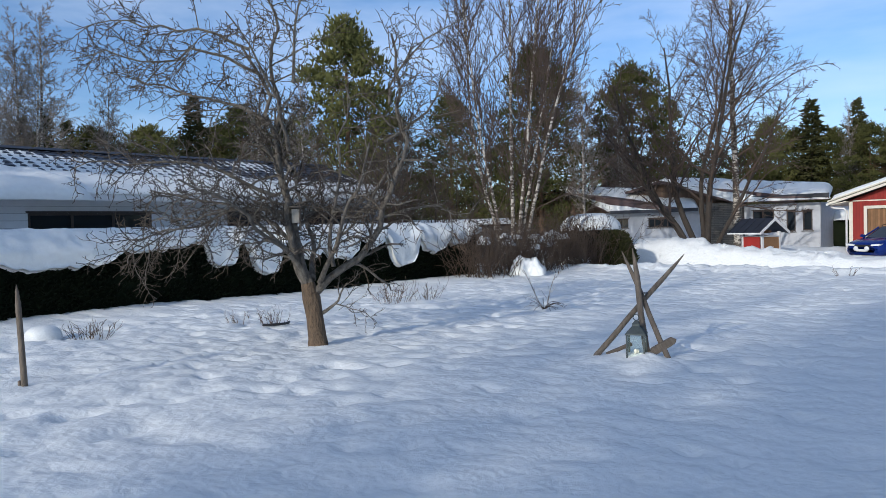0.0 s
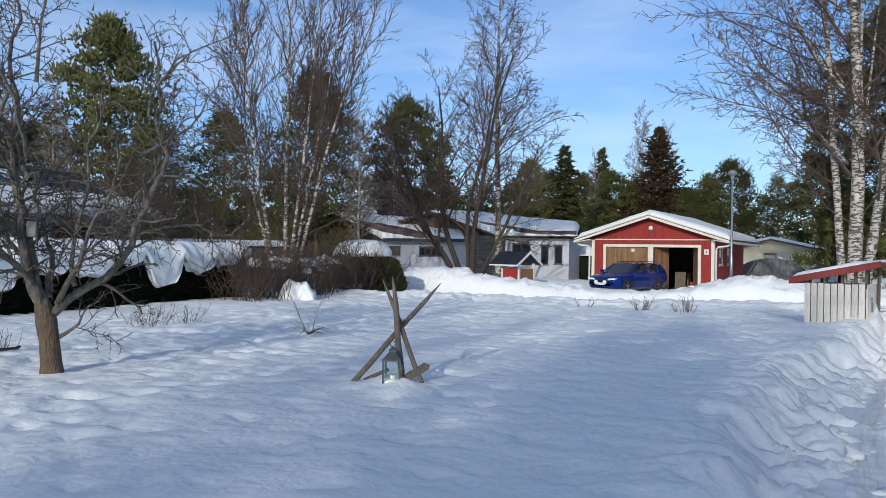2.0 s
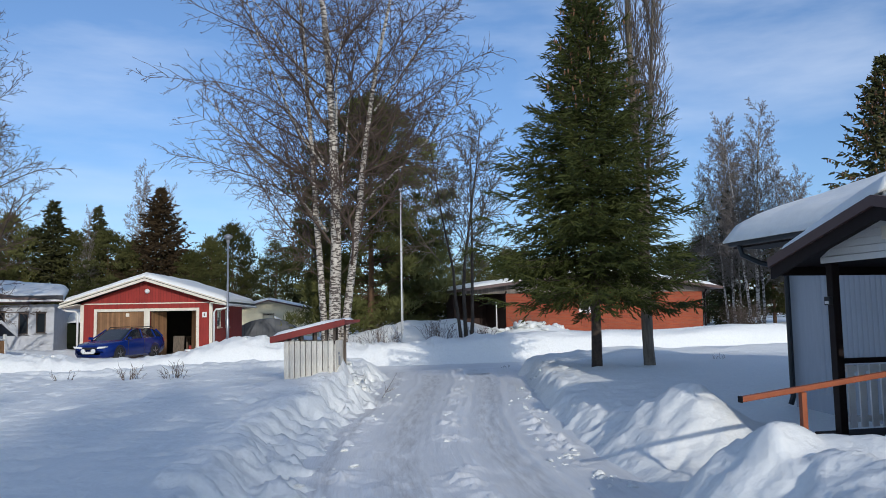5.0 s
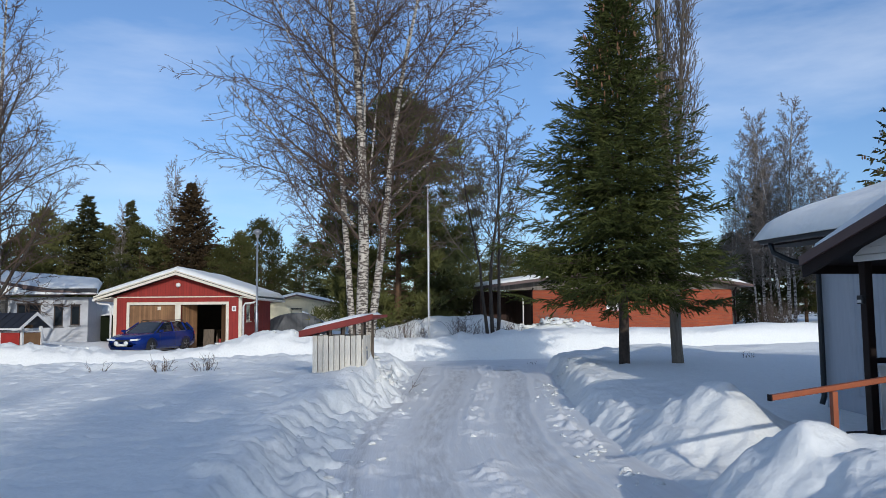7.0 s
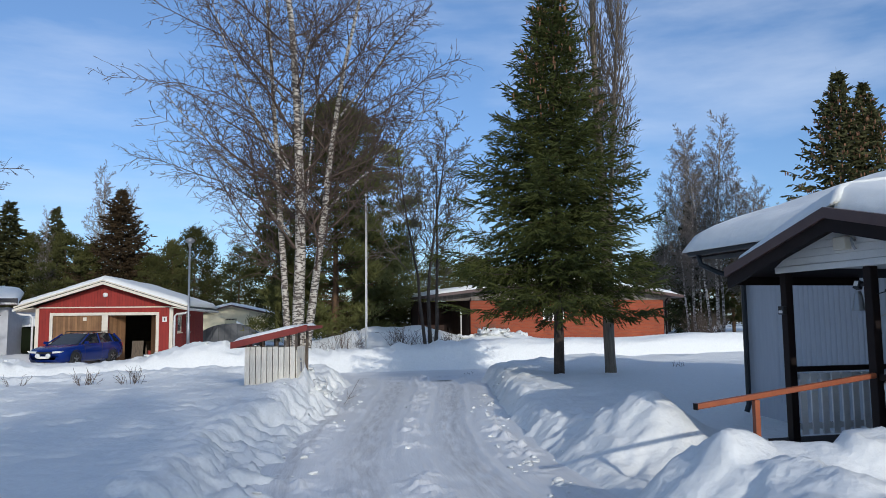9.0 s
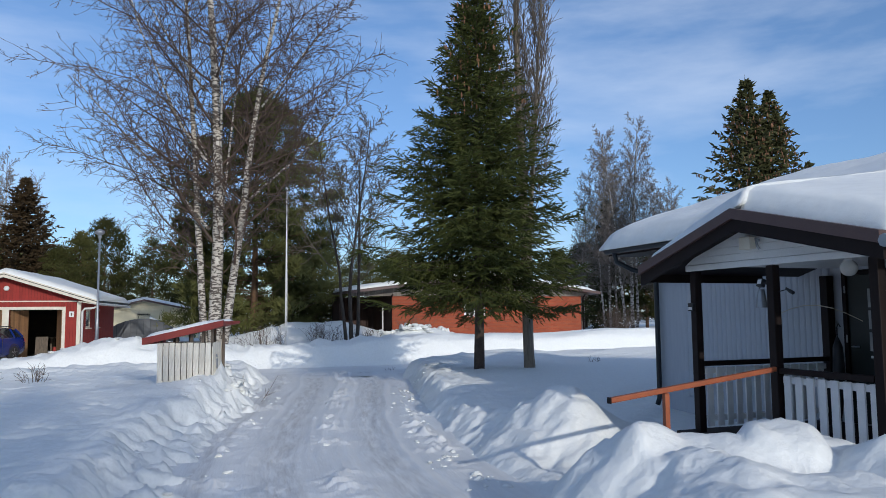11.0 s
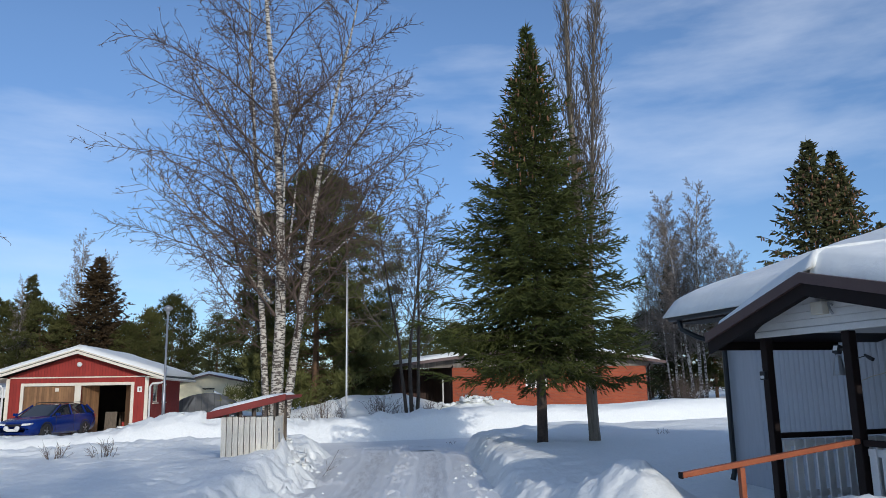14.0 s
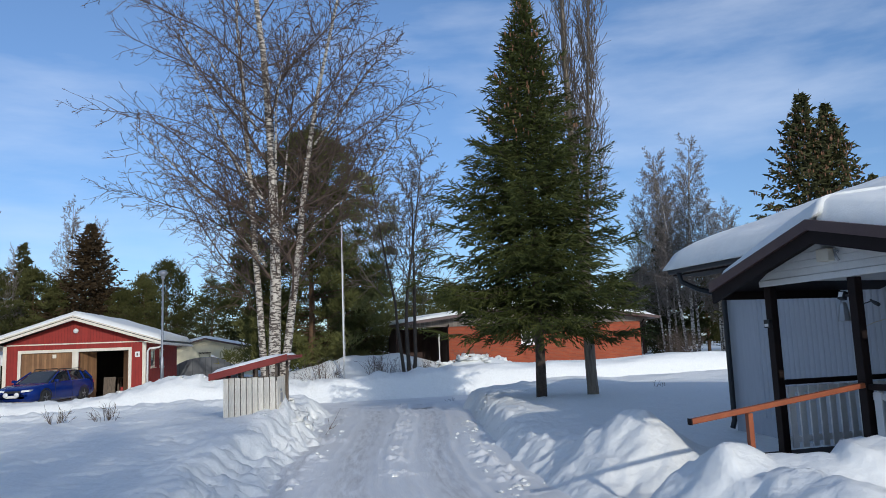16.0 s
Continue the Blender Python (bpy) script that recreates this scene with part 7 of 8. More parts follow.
for k, (x, y, h, n) in enumerate(((-5.3, 22.7, 0.32, 7), (-3.5, 21.9, 0.50, 16), (-2.2, 21.0, 0.42, 18), (-11.1, 27.3, 0.3, 5), (8.9, 27.2, 0.3, 4), (2.75, 18.9, 0.75, 4), (13.2, 20.4, 0.2, 6), (1.62, 15.6, 0.12, 14))):
    twig_bush("dry_tuft", "tuft of bare twigs standing in the snow bank", (x, y), h, 0.55, n, 20 + k, M_TWIG, 4, 0.007, group="tufts along the snow banks")
for k, (x, y, h, n) in enumerate(((5.0, 34.2, 0.95, 34), (7.6, 34.0, 0.9, 44), (4.4, 33.8, 0.7, 16), (9.6, 34.3, 0.6, 30), (12.3, 35.4, 0.6, 40), (25.5, 37.5, 1.6, 60), (27.5, 39.5, 1.4, 40))):
    twig_bush("bare_shrub", "bare brown shrub beside the street", (x, y), h, 1.4, n, 40 + k, M_TWIG, 5, 0.008, group="shrubs along the street")
sapl = thing("sapling", "two thin bare birch saplings with drooping stalks", "sapling", (-8.45, 12.55, gz(-8.45, 12.55)))
rng = random.Random(5)
for dx, lean, h in ((0.0, -0.18, 1.0), (0.05, 0.06, 0.85)):
    mb = MB()
    pts, dirs = rod(mb, Vector((dx, 0, -0.1)), Vector((lean, lean, 1)).normalized(), h, 0.014, 0.006, 5, 6, 0.06, 0.02, rng)
    for _ in range(6):
        i = rng.randint(2, 5)
        rod(mb, pts[i], off_axis(dirs[i], 0.6, rng), 0.25, 0.005, 0.003, 3, 3, 0.12, 0.03, rng)
    part("stem", mb, M_BIRCH, sapl)
mb = MB()
for _ in range(26):
    a = rng.uniform(0, 6.283)
    rod(mb, Vector((0, 0, 0)), Vector((math.cos(a) * 0.8, math.sin(a) * 0.8, 1)).normalized(), rng.uniform(0.3, 0.6), 0.005, 0.003, 3, 6, 0.08, -0.22, rng)
part("stalk_tuft", mb, M_TWIGDARK, sapl, "drooping dark stalks")
solid("snow_lump", pillow(-13.1, 4.75, gz(-13.1, 4.75) - 0.02, 0.28, 0.3, 0.24, 3, 14, 2.6, 0.1, 0.0), M_SNOWCAP, "smooth lump of snow on the lawn", "snow lump", smooth=True)
solid("snow_lump", pillow(-14.5, 20.6, gz(-14.5, 20.6) - 0.05, 0.62, 0.5, 0.66, 6, 22, 1.8, 0.9, 0.0), M_SNOWCAP, "knobbly heap of snow beside the shrubs", "snow lump", smooth=True)
solid("buried_edging", MB().tube([(-11.3 + 0.3 * math.cos(a), 8.0 + 0.3 * math.sin(a), 0.07) for a in [0.2 * i - 1.2 for i in range(12)]], 0.025, 6), M_BLACK, "dark rim of a plant pot in the snow", "pot rim")

# clipped hedge with heavy snow
hd = thing("hedge", "dark evergreen hedge loaded with drooping snow", "hedge", (-17.9, 9.0, 0.0))
rng = random.Random(8)
mb = MB()
rows = []
prof = [(0.95, -0.1), (1.02, 0.5), (1.0, 1.0), (0.93, 1.4), (0.62, 1.62), (0.0, 1.66), (-0.6, 1.6), (-0.95, 1.3), (-1.0, 0.0)]
for i in range(97):
    y = -12.0 + 24.0 * i / 96
    rows.append([(px_ * (0.90 + 0.10 * fbm(y, px_, z, 0.8)) - 0.10, y, z + 0.06 * fbm(y * 1.4, z * 2, px_, 1.1)) for px_, z in prof])
mb.grid(rows)
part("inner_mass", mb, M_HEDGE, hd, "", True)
vs, fs = [], []
for _ in range(14000):
    y = rng.uniform(-9.5, 12.0)
    k = rng.random() * 4.6
    i = min(int(k), 7)
    a, b = prof[i], prof[i + 1]
    x, z = a[0] + (b[0] - a[0]) * (k - i), a[1] + (b[1] - a[1]) * (k - i)
    n_ = Vector((1, 0, 0.25)) if z < 1.4 else Vector((0.3, 0, 1))
    d = (n_.normalized() + Vector((rng.gauss(0, 0.5), rng.gauss(0, 0.5), rng.gauss(0.2, 0.4)))).normalized()
    spike(vs, fs, Vector((x * 0.93 - 0.1, y, z)), d, rng.uniform(0.1, 0.24), 0.032, rng)
tagged(part("leaves", MB().add(vs, fs), M_HEDGE, hd, "dense dark sprays, blackened for shade"), kind="stuff")
# snow hanging over the hedge
LOBES = [(-8.0, 2.4, 0.5), (-5.0, 2.2, 0.5), (-2.6, 1.8, 0.55), (-0.6, 0.9, 0.25), (1.55, 0.5, 0.72), (2.9, 0.62, 0.98), (4.3, 0.6, 0.62), (5.5, 0.75, 0.72), (6.8, 0.5, 0.4), (8.1, 0.75, 1.05), (9.6, 0.8, 0.66), (10.9, 0.7, 0.45)]
rows = []
for i in range(260):
    y = -12.0 + 24.0 * i / 259
    hang = 0.12 + 0.08 * fbm(y, 2, 0, 1.7)
    for c, w, h in LOBES:
        hang = max(hang, h * (max(0.0, 1 - abs((y - c) / w) ** 4.0)) + 0.08 * fbm(y * 2.4, c, 1, 1.5) * (abs(y - c) < w))
    hang = max(0.05, hang + 0.16 * fbm(y, 5, 3, 1.6) + 0.10 * fbm(y, 9, 3, 4.0))
    th = 0.30 + 0.05 * fbm(y, 7, 0, 0.6)
    row = []
    for j in range(25):
        t = j / 24
        if t < 0.5:
            u = t / 0.5
            x, z = -0.95 + 1.65 * u, 1.62 + th * (0.25 + 0.75 * math.sqrt(max(0, 1 - (2 * u - 1.15) ** 2 / 1.4)))
        else:
            u = (t - 0.5) / 0.5
            bulge = 0.42 * math.sin(min(1, u * 1.25) * math.pi * 0.62)
            x, z = 0.70 + bulge, 1.62 + th * 0.92 - u * (hang + th * 0.9)
        f = fbm(y * 1.2, z * 1.5, x, 1.3)
        g = fbm(y * 2.6, z * 3.0, x * 2.0 + 4.0, 1.6)
        row.append((x + 0.10 * f + 0.07 * g, y + 0.08 * f, z + 0.05 * f + 0.04 * g))
    rows.append(row)
mb = MB().grid(rows)
inner = [[(p[0] * 0.86 - 0.05, p[1], p[2] - 0.06) for p in r] for r in rows]
mb.grid([r[::-1] for r in inner])
w_ = 25
n0 = len(rows) * w_
for i in range(len(rows) - 1):
    mb.f.append((i * w_ + w_ - 1, (i + 1) * w_ + w_ - 1, n0 + (i + 1) * w_, n0 + i * w_))
part("snow_load", mb, M_SNOWCAP, hd, "thick drooping lobes of snow", True)


# brown leafless hedge further on, with snow caught in it
bhg = thing("leafless_hedge", "tangled brown leafless hedge with clumps of snow", "hedge", (-15.6, 23.2, 0.0))
rng = random.Random(9)
mb = MB()
for _ in range(640):
    y = rng.uniform(-4.6, 4.3)
    x = rng.gauss(0.0, 0.5) - 0.05 * y
    d = Vector((rng.gauss(0, 0.3), rng.gauss(0, 0.3), 1)).normalized()
    pts, dirs = rod(mb, Vector((x, y, 0)), d, rng.uniform(0.9, 2.3), 0.012, 0.005, 3, 4, 0.13, 0.02, rng)
    for _ in range(5):
        i = rng.randint(1, 4)
        rod(mb, pts[i], off_axis(dirs[i], radians(rng.uniform(25, 70)), rng), rng.uniform(0.3, 0.7), 0.007, 0.004, 3, 3, 0.2, 0.03, rng)
tagged(part("stem_tangle", mb, M_TWIGDARK, bhg), kind="stuff")
mb = MB()
for k in range(13):
    y = rng.uniform(-4.4, 2.0)
    mb2 = pillow(rng.gauss(-0.35, 0.45), y, rng.uniform(0.9, 1.45), rng.uniform(0.12, 0.32), rng.uniform(0.12, 0.42), rng.uniform(0.08, 0.20), k, 10, 2.0, 1.1, 0.6)
    mb.add(mb2.v, mb2.f)
tagged(part("caught_snow", mb, M_SNOWCAP, bhg, "scattered clumps of snow", True), kind="stuff")
jb = thing("juniper_bush", "dark green juniper bush at the end of the hedge", "bush", (-15.1, 27.6, 0.0))
vs, fs = [], []
for _ in range(5200):
    a, u = rng.uniform(0, 6.283), rng.random()
    z = 1.35 * u
    r = 0.85 * math.sqrt(max(0.02, 1 - (u * 0.95) ** 2.2)) * math.sqrt(rng.uniform(0.35, 1)) * (1 + 0.25 * fbm(math.cos(a) * 2, math.sin(a) * 2, z * 2, 1.0))
    d = Vector((math.cos(a) * 0.7, math.sin(a) * 0.7, 0.8 + rng.gauss(0, 0.3))).normalized()
    spike(vs, fs, Vector((math.cos(a) * r, math.sin(a) * r, z)), d, rng.uniform(0.12, 0.26), 0.03, rng)
part("foliage", MB().add(vs, fs), M_NEEDLEFAR, jb)
sp = thing("snowed_up_bush", "bush bowed under a big smooth cushion of snow", "bush", (-17.0, 29.0, 0.0))
part("snow_cushion", pillow(0, 0, 1.55, 1.35, 1.2, 0.66, 12, 26, 2.6, 0.12, 0.2), M_SNOWCAP, sp, "", True)
vs, fs = [], []
for _ in range(2600):
    a, u = rng.uniform(0, 6.283), rng.random()
    r = 1.2 * math.sqrt(rng.random())
    spike(vs, fs, Vector((math.cos(a) * r, math.sin(a) * r, 0.2 + 1.35 * u)), Vector((math.cos(a), math.sin(a), 0.6)).normalized(), 0.25, 0.04, rng)
part("foliage", MB().add(vs, fs), M_HEDGE, sp)

# refuse shelter by the drive
bs = thing("refuse_shelter", "small white slatted refuse shelter with a sloping faded red roof", "shelter", (0.62, 17.62, 0.10), -23.0)
pkt = part("slat", MB().box(-0.056, 0.056, -0.012, 0.012, 0.0, 1.10), M_PICKET, bs, m=Matrix.Translation((0.06, 0, 0)))
for k in range(1, 9):
    same("slat", pkt, bs, Matrix.Translation((0.06 + 0.132 * k, 0, 0.006 * ((k * 7) % 3 - 1))))
for k in range(4):
    same("slat", pkt, bs, Matrix.Translation((1.20, 0.08 + 0.128 * k, 0.01 * (k % 2))) @ Matrix.Rotation(radians(90), 4, "Z"))
for k in range(6):
    same("slat", pkt, bs, Matrix.Translation((0.0, 0.08 + 0.13 * k, 0)) @ Matrix.Rotation(radians(90), 4, "Z"))
for k in range(9):
    same("slat", pkt, bs, Matrix.Translation((0.06 + 0.132 * k, 0.86, 0)))
part("rail", MB().box(0.0, 1.2, 0.014, 0.05, 0.20, 0.28), M_PICKET, bs)
part("rail", MB().box(0.0, 1.2, 0.014, 0.05, 1.02, 1.10), M_BROWN, bs)
for x, z in ((0.02, 1.22), (0.38, 1.30), (0.70, 1.37), (0.95, 1.43), (1.15, 1.47)):
    part("post", MB().box(x, x + 0.05, 0.05, 0.10, 0.0, z - 0.03), M_GREYWOOD, bs)
    part("post", MB().box(x, x + 0.05, 0.78, 0.83, 0.0, z - 0.03), M_GREYWOOD, bs)
part("roof", MB().prism([(-0.22, 1.14), (1.48, 1.50), (1.48, 1.56), (-0.22, 1.20)], -0.16, 1.0), M_REDTRIM, bs)
part("roof_fascia", MB().prism([(-0.24, 1.07), (1.30, 1.40), (1.50, 1.47), (1.50, 1.585), (-0.24, 1.215)], -0.185, -0.16), M_REDTRIM, bs, "faded red fascia board")
part("roof_fascia", MB().box(-0.262, -0.24, -0.185, 1.0, 1.07, 1.215), M_REDTRIM, bs)
part("roof_snow", snow_slope((-0.22, -0.15, 1.205), (1.15, -0.15, 1.50), (-0.22, 0.98, 1.205), (1.35, 0.98, 1.54), 0.09, 16, 10, 0.05, 0.12, 3), M_SNOWCAP, bs, "", True)
part("latch", MB().box(1.21, 1.235, 0.22, 0.30, 0.55, 0.75).tube([(1.24, 0.22, 0.8), (1.26, 0.12, 0.84), (1.26, 0.1, 0.8)], 0.012, 5), M_STEEL, bs, "steel latch")
# black box added inside to stand for shade between the slats
part("inner_dark", MB().box(0.1, 1.1, 0.12, 0.75, 0.0, 1.0), M_BLACK, bs, "black box added as the shade behind the slats")

# flagpole, street lamp
fp = thing("flagpole", "tall slim white flagpole", "flagpole", (5.85, 33.9, gz(5.85, 33.9) - 0.05))
part("pole", MB().tube([(0, 0, -0.2), (0, 0, 3.5), (0, 0, 7.2)], [0.046, 0.036, 0.022], 10), M_WHITE, fp, "", True)
part("finial", MB().ball((0, 0, 7.25), 0.06, 8), M_WHITE, fp)
part("halyard", MB().tube([(0.07, 0, 0.6), (0.05, 0, 7.15)], 0.005, 4), M_WHITE, fp)
sl_ = thing("street_lamp", "galvanised street lamp post with a small round head", "street lamp", (-1.72, 32.9, gz(-1.72, 32.9) - 0.05))
part("post", MB().tube([(0, 0, -0.3), (0, 0, 1.2), (0, 0, 1.25), (0, 0, 4.45)], [0.07, 0.07, 0.045, 0.036], 10), M_STEEL, sl_, "", True)
part("collar", MB().lathe([(0.06, 4.42), (0.075, 4.46), (0.075, 4.52), (0.05, 4.55)], 12), M_STEEL, sl_)
part("lamp_head", MB().lathe([(0.05, 4.54), (0.15, 4.60), (0.19, 4.66), (0.17, 4.72), (0.08, 4.78), (0.01, 4.80)], 14), M_STEEL, sl_, "flattened round lamp head", True)

# covered well in the garden across the street
wl_ = thing("garden_well", "red and white well house with a dark pitched roof", "well house", (-10.9, 32.7, 0.2), -22.0)
part("front_panel", MB().box(-0.48, 0.40, -0.53, -0.50, 0.0, 0.83), M_REDPLAIN, wl_, "red front panel")
part("side_panel", MB().box(0.50, 0.53, -0.44, 0.48, 0.0, 0.80), M_DOORWOOD, wl_, "brown plank side")
part("side_panel", MB().box(-0.53, -0.50, -0.48, 0.48, 0.0, 0.80), M_REDPLAIN, wl_)
part("back_panel", MB().box(-0.48, 0.48, 0.50, 0.53, 0.0, 0.80), M_REDPLAIN, wl_)
part("top_board", MB().box(-0.56, 0.56, -0.57, 0.57, 0.83, 0.87), M_WHITE, wl_, "white rim")
for x in (-0.53, 0.46):
    for y in (-0.55, 0.46):
        part("corner_post", MB().box(x, x + 0.09, y, y + 0.09, 0.0, 1.05), M_WHITE, wl_, "white corner post")
for s in (-1, 1):
    part("roof_side", MB().prism([(0.0, 1.55), (s * 0.86, 0.98), (s * 0.86, 1.02), (0.0, 1.60)][::-s], -1.0, 0.72, "x"), M_ROOFDARK, wl_, "dark sheet roof")
    for k in range(5):
        x = -0.95 + 0.40 * k
        part("roof_batten", MB().prism([(0.0, 1.60), (s * 0.86, 1.02), (s * 0.86, 1.045), (0.0, 1.625)][::-s], x - 0.02, x + 0.02, "x"), M_ROOFDARK, wl_)
    part("verge_board", MB().prism([(0.0, 1.50), (s * 0.88, 0.92), (s * 0.88, 1.03), (0.0, 1.62)][::-s], 0.72, 0.76, "x"), M_WHITE, wl_, "white verge board")
part("eave_trim", MB().box(-1.0, 0.72, -0.885, -0.86, 0.94, 1.0), M_WHITE, wl_)
part("windlass", MB().tube([(-0.5, 0, 1.05), (0.5, 0, 1.05)], 0.07, 8), M_DOORWOOD, wl_)

# grey tarpaulin shelter and a yellow house far back
tp = thing("tarpaulin_shelter", "low grey tarpaulin shelter behind the garage", "shelter", (-0.3, 46.0, 0.05), 0.0)
arc = [(2.0 * math.cos(math.pi * i / 14) * (1 if i < 7 else 1.1), 1.62 * math.sin(math.pi * i / 14) ** 0.8) for i in range(15)]
part("cover", MB().prism(arc, 0.0, 4.5), M_GREYTARP, tp)
part("snow_patch", snow_slope((1.9, 0.1, 0.85), (1.9, 4.4, 0.85), (0.3, 0.1, 1.64), (0.3, 4.4, 1.64), 0.1, 8, 8, 0.05, 0.3), M_SNOWCAP, tp, "", True)
yh = thing("yellow_house", "pale yellow house with a snowy roof in the distance", "house", (-1.2, 60.0, -0.35), 0.0)
part("wall", MB().box(-2.3, 4.5, 0, 6, -0.3, 2.5).prism([(-2.3, 2.5), (4.5, 2.5), (0.6, 3.3)], 0.0, 0.2), M_YELLOW, yh)
part("roof", gable_roof(MB(), -2.9, 5.2, 0.6, 2.40, 2.30, 3.3, -0.5, 6.4, 0.12), M_BROWNTIN, yh)
part("roof_snow", snow_slope((5.2, 6.3, 2.43), (5.2, -0.5, 2.43), (0.6, 6.3, 3.43), (0.6, -0.5, 3.43), 0.2, 10, 10, 0.05, 0.3), M_SNOWCAP, yh, "", True)
part("roof_snow", snow_slope((-2.9, -0.5, 2.53), (-2.9, 6.3, 2.53), (0.6, -0.5, 3.43), (0.6, 6.3, 3.43), 0.2, 10, 10, 0.05, 0.3), M_SNOWCAP, yh, "", True)
window(yh, 0.2, 1.0, 1.5, 2.3, -0.01, M_FRAME, 0.06, 0)
fh = thing("distant_house", "small brown house with a snowy roof in the distance", "house", (32.0, 58.0, 0.4), 10.0)
part("wall", MB().box(-2, 5, 0, 6, -0.3, 2.3), M_YELLOW, fh)
part("roof", gable_roof(MB(), -2.6, 5.6, 1.5, 2.2, 2.2, 3.2, -0.4, 6.4, 0.12), M_BROWNTIN, fh)
part("roof_snow", snow_slope((-2.6, -0.4, 2.33), (-2.6, 6.3, 2.33), (1.5, -0.4, 3.33), (1.5, 6.3, 3.33), 0.2, 8, 8, 0.05, 0.3), M_SNOWCAP, fh, "", True)
shd = thing("garden_shed", "low shed with a thick layer of snow on its flat roof", "shed", (-23.5, 27.0, 0.2), 40.0)
part("walls", MB().box(-3.0, 3.0, 0.0, 2.5, -0.3, 1.55), M_GREYBOARD, shd)
part("roof", MB().box(-3.2, 3.2, -0.2, 2.7, 1.55, 1.65), M_BROWN, shd)
part("roof_snow", snow_slope((-3.2, -0.2, 1.66), (3.2, -0.2, 1.66), (-3.2, 2.7, 1.72), (3.2, 2.7, 1.72), 0.24, 20, 10, 0.05, 0.25), M_SNOWCAP, shd, "", True)
hg2 = thing("clipped_hedge", "dark evergreen hedge with snow on top behind the garage yard", "hedge", (-10.3, 45.0, 0.2))
part("foliage", MB().box(-0.9, 0.9, -0.6, 3.0, 0, 1.55), M_HEDGE, hg2, bevel=0.2)
part("snow_load", pillow(0, 1.2, 1.5, 1.2, 2.2, 0.5, 4), M_SNOWCAP, hg2, "", True)

# blue estate car
car = thing("car", "dark blue estate car half out of the garage", "car", (-6.15, 34.15, 0.06), math.degrees(math.atan2(-0.92, -0.39)))
car.scale = (0.93, 0.93, 0.93)
ST = [(2.24, 0.34, 0.52, 0.60, 0.52), (2.18, 0.24, 0.62, 0.70, 0.66), (1.95, 0.20, 0.76, 0.82, 0.74), (1.4, 0.19, 0.86, 0.89, 0.80), (0.85, 0.18, 0.93, 0.90, 0.80), (0.2, 0.18, 0.96, 0.90, 0.80), (-0.8, 0.18, 0.98, 0.90, 0.80), (-1.6, 0.19, 1.00, 0.90, 0.79), (-2.05, 0.24, 1.00, 0.87, 0.76), (-2.24, 0.34, 0.92, 0.80, 0.68), (-2.28, 0.45, 0.7, 0.72, 0.6)]
rows = []
for x, zb, zt, w, wt in ST:
    rows.append([(x, -w * 0.86, zb), (x, -w, zb + 0.14), (x, -w * 1.01, zb + (zt - zb) * 0.55), (x, -w * 0.97, zt - 0.06), (x, -wt, zt), (x, -wt * 0.5, zt + 0.02), (x, 0, zt + 0.025), (x, wt * 0.5, zt + 0.02), (x, wt, zt), (x, w * 0.97, zt - 0.06), (x, w * 1.01, zb + (zt - zb) * 0.55), (x, w, zb + 0.14), (x, w * 0.86, zb)])
mb = MB().grid(rows)
k = len(rows[0])
mb.f.append(tuple(range(k)))
mb.f.append(tuple((len(rows) - 1) * k + i for i in range(k - 1, -1, -1)))
for i in range(len(rows) - 1):
    mb.f.append((i * k, (i + 1) * k, (i + 1) * k + k - 1, i * k + k - 1))
body = part("body", mb, M_CARBLUE, car, "glossy dark blue bodywork", True)
low = [(0.95, 0.93), (-2.12, 1.0)]
gh = []
for x, z, w in ((1.02, 0.93, 0.76), (0.18, 1.38, 0.62), (-0.3, 1.43, 0.62), (-1.2, 1.42, 0.61), (-1.75, 1.36, 0.58), (-2.14, 1.0, 0.70)):
    gh.append((x, z, w))
mb = MB()
rows = [[(x, -0.79, 0.93), (x, -w - 0.02, z - 0.06), (x, -w * 0.8, z), (x, w * 0.8, z), (x, w + 0.02, z - 0.06), (x, 0.79, 0.93)] for x, z, w in gh]
mb.grid(rows)
part("window_glass", mb, M_GLASS, car, "dark tinted glass")
mb = MB().grid([[(x, y * (w + 0.005), z + 0.006 - 0.045 * abs(y) ** 3) for y in (-1, -0.6, 0, 0.6, 1)] for x, z, w in gh[1:5]])
part("roof", mb, M_CARBLUE, car, "", True)
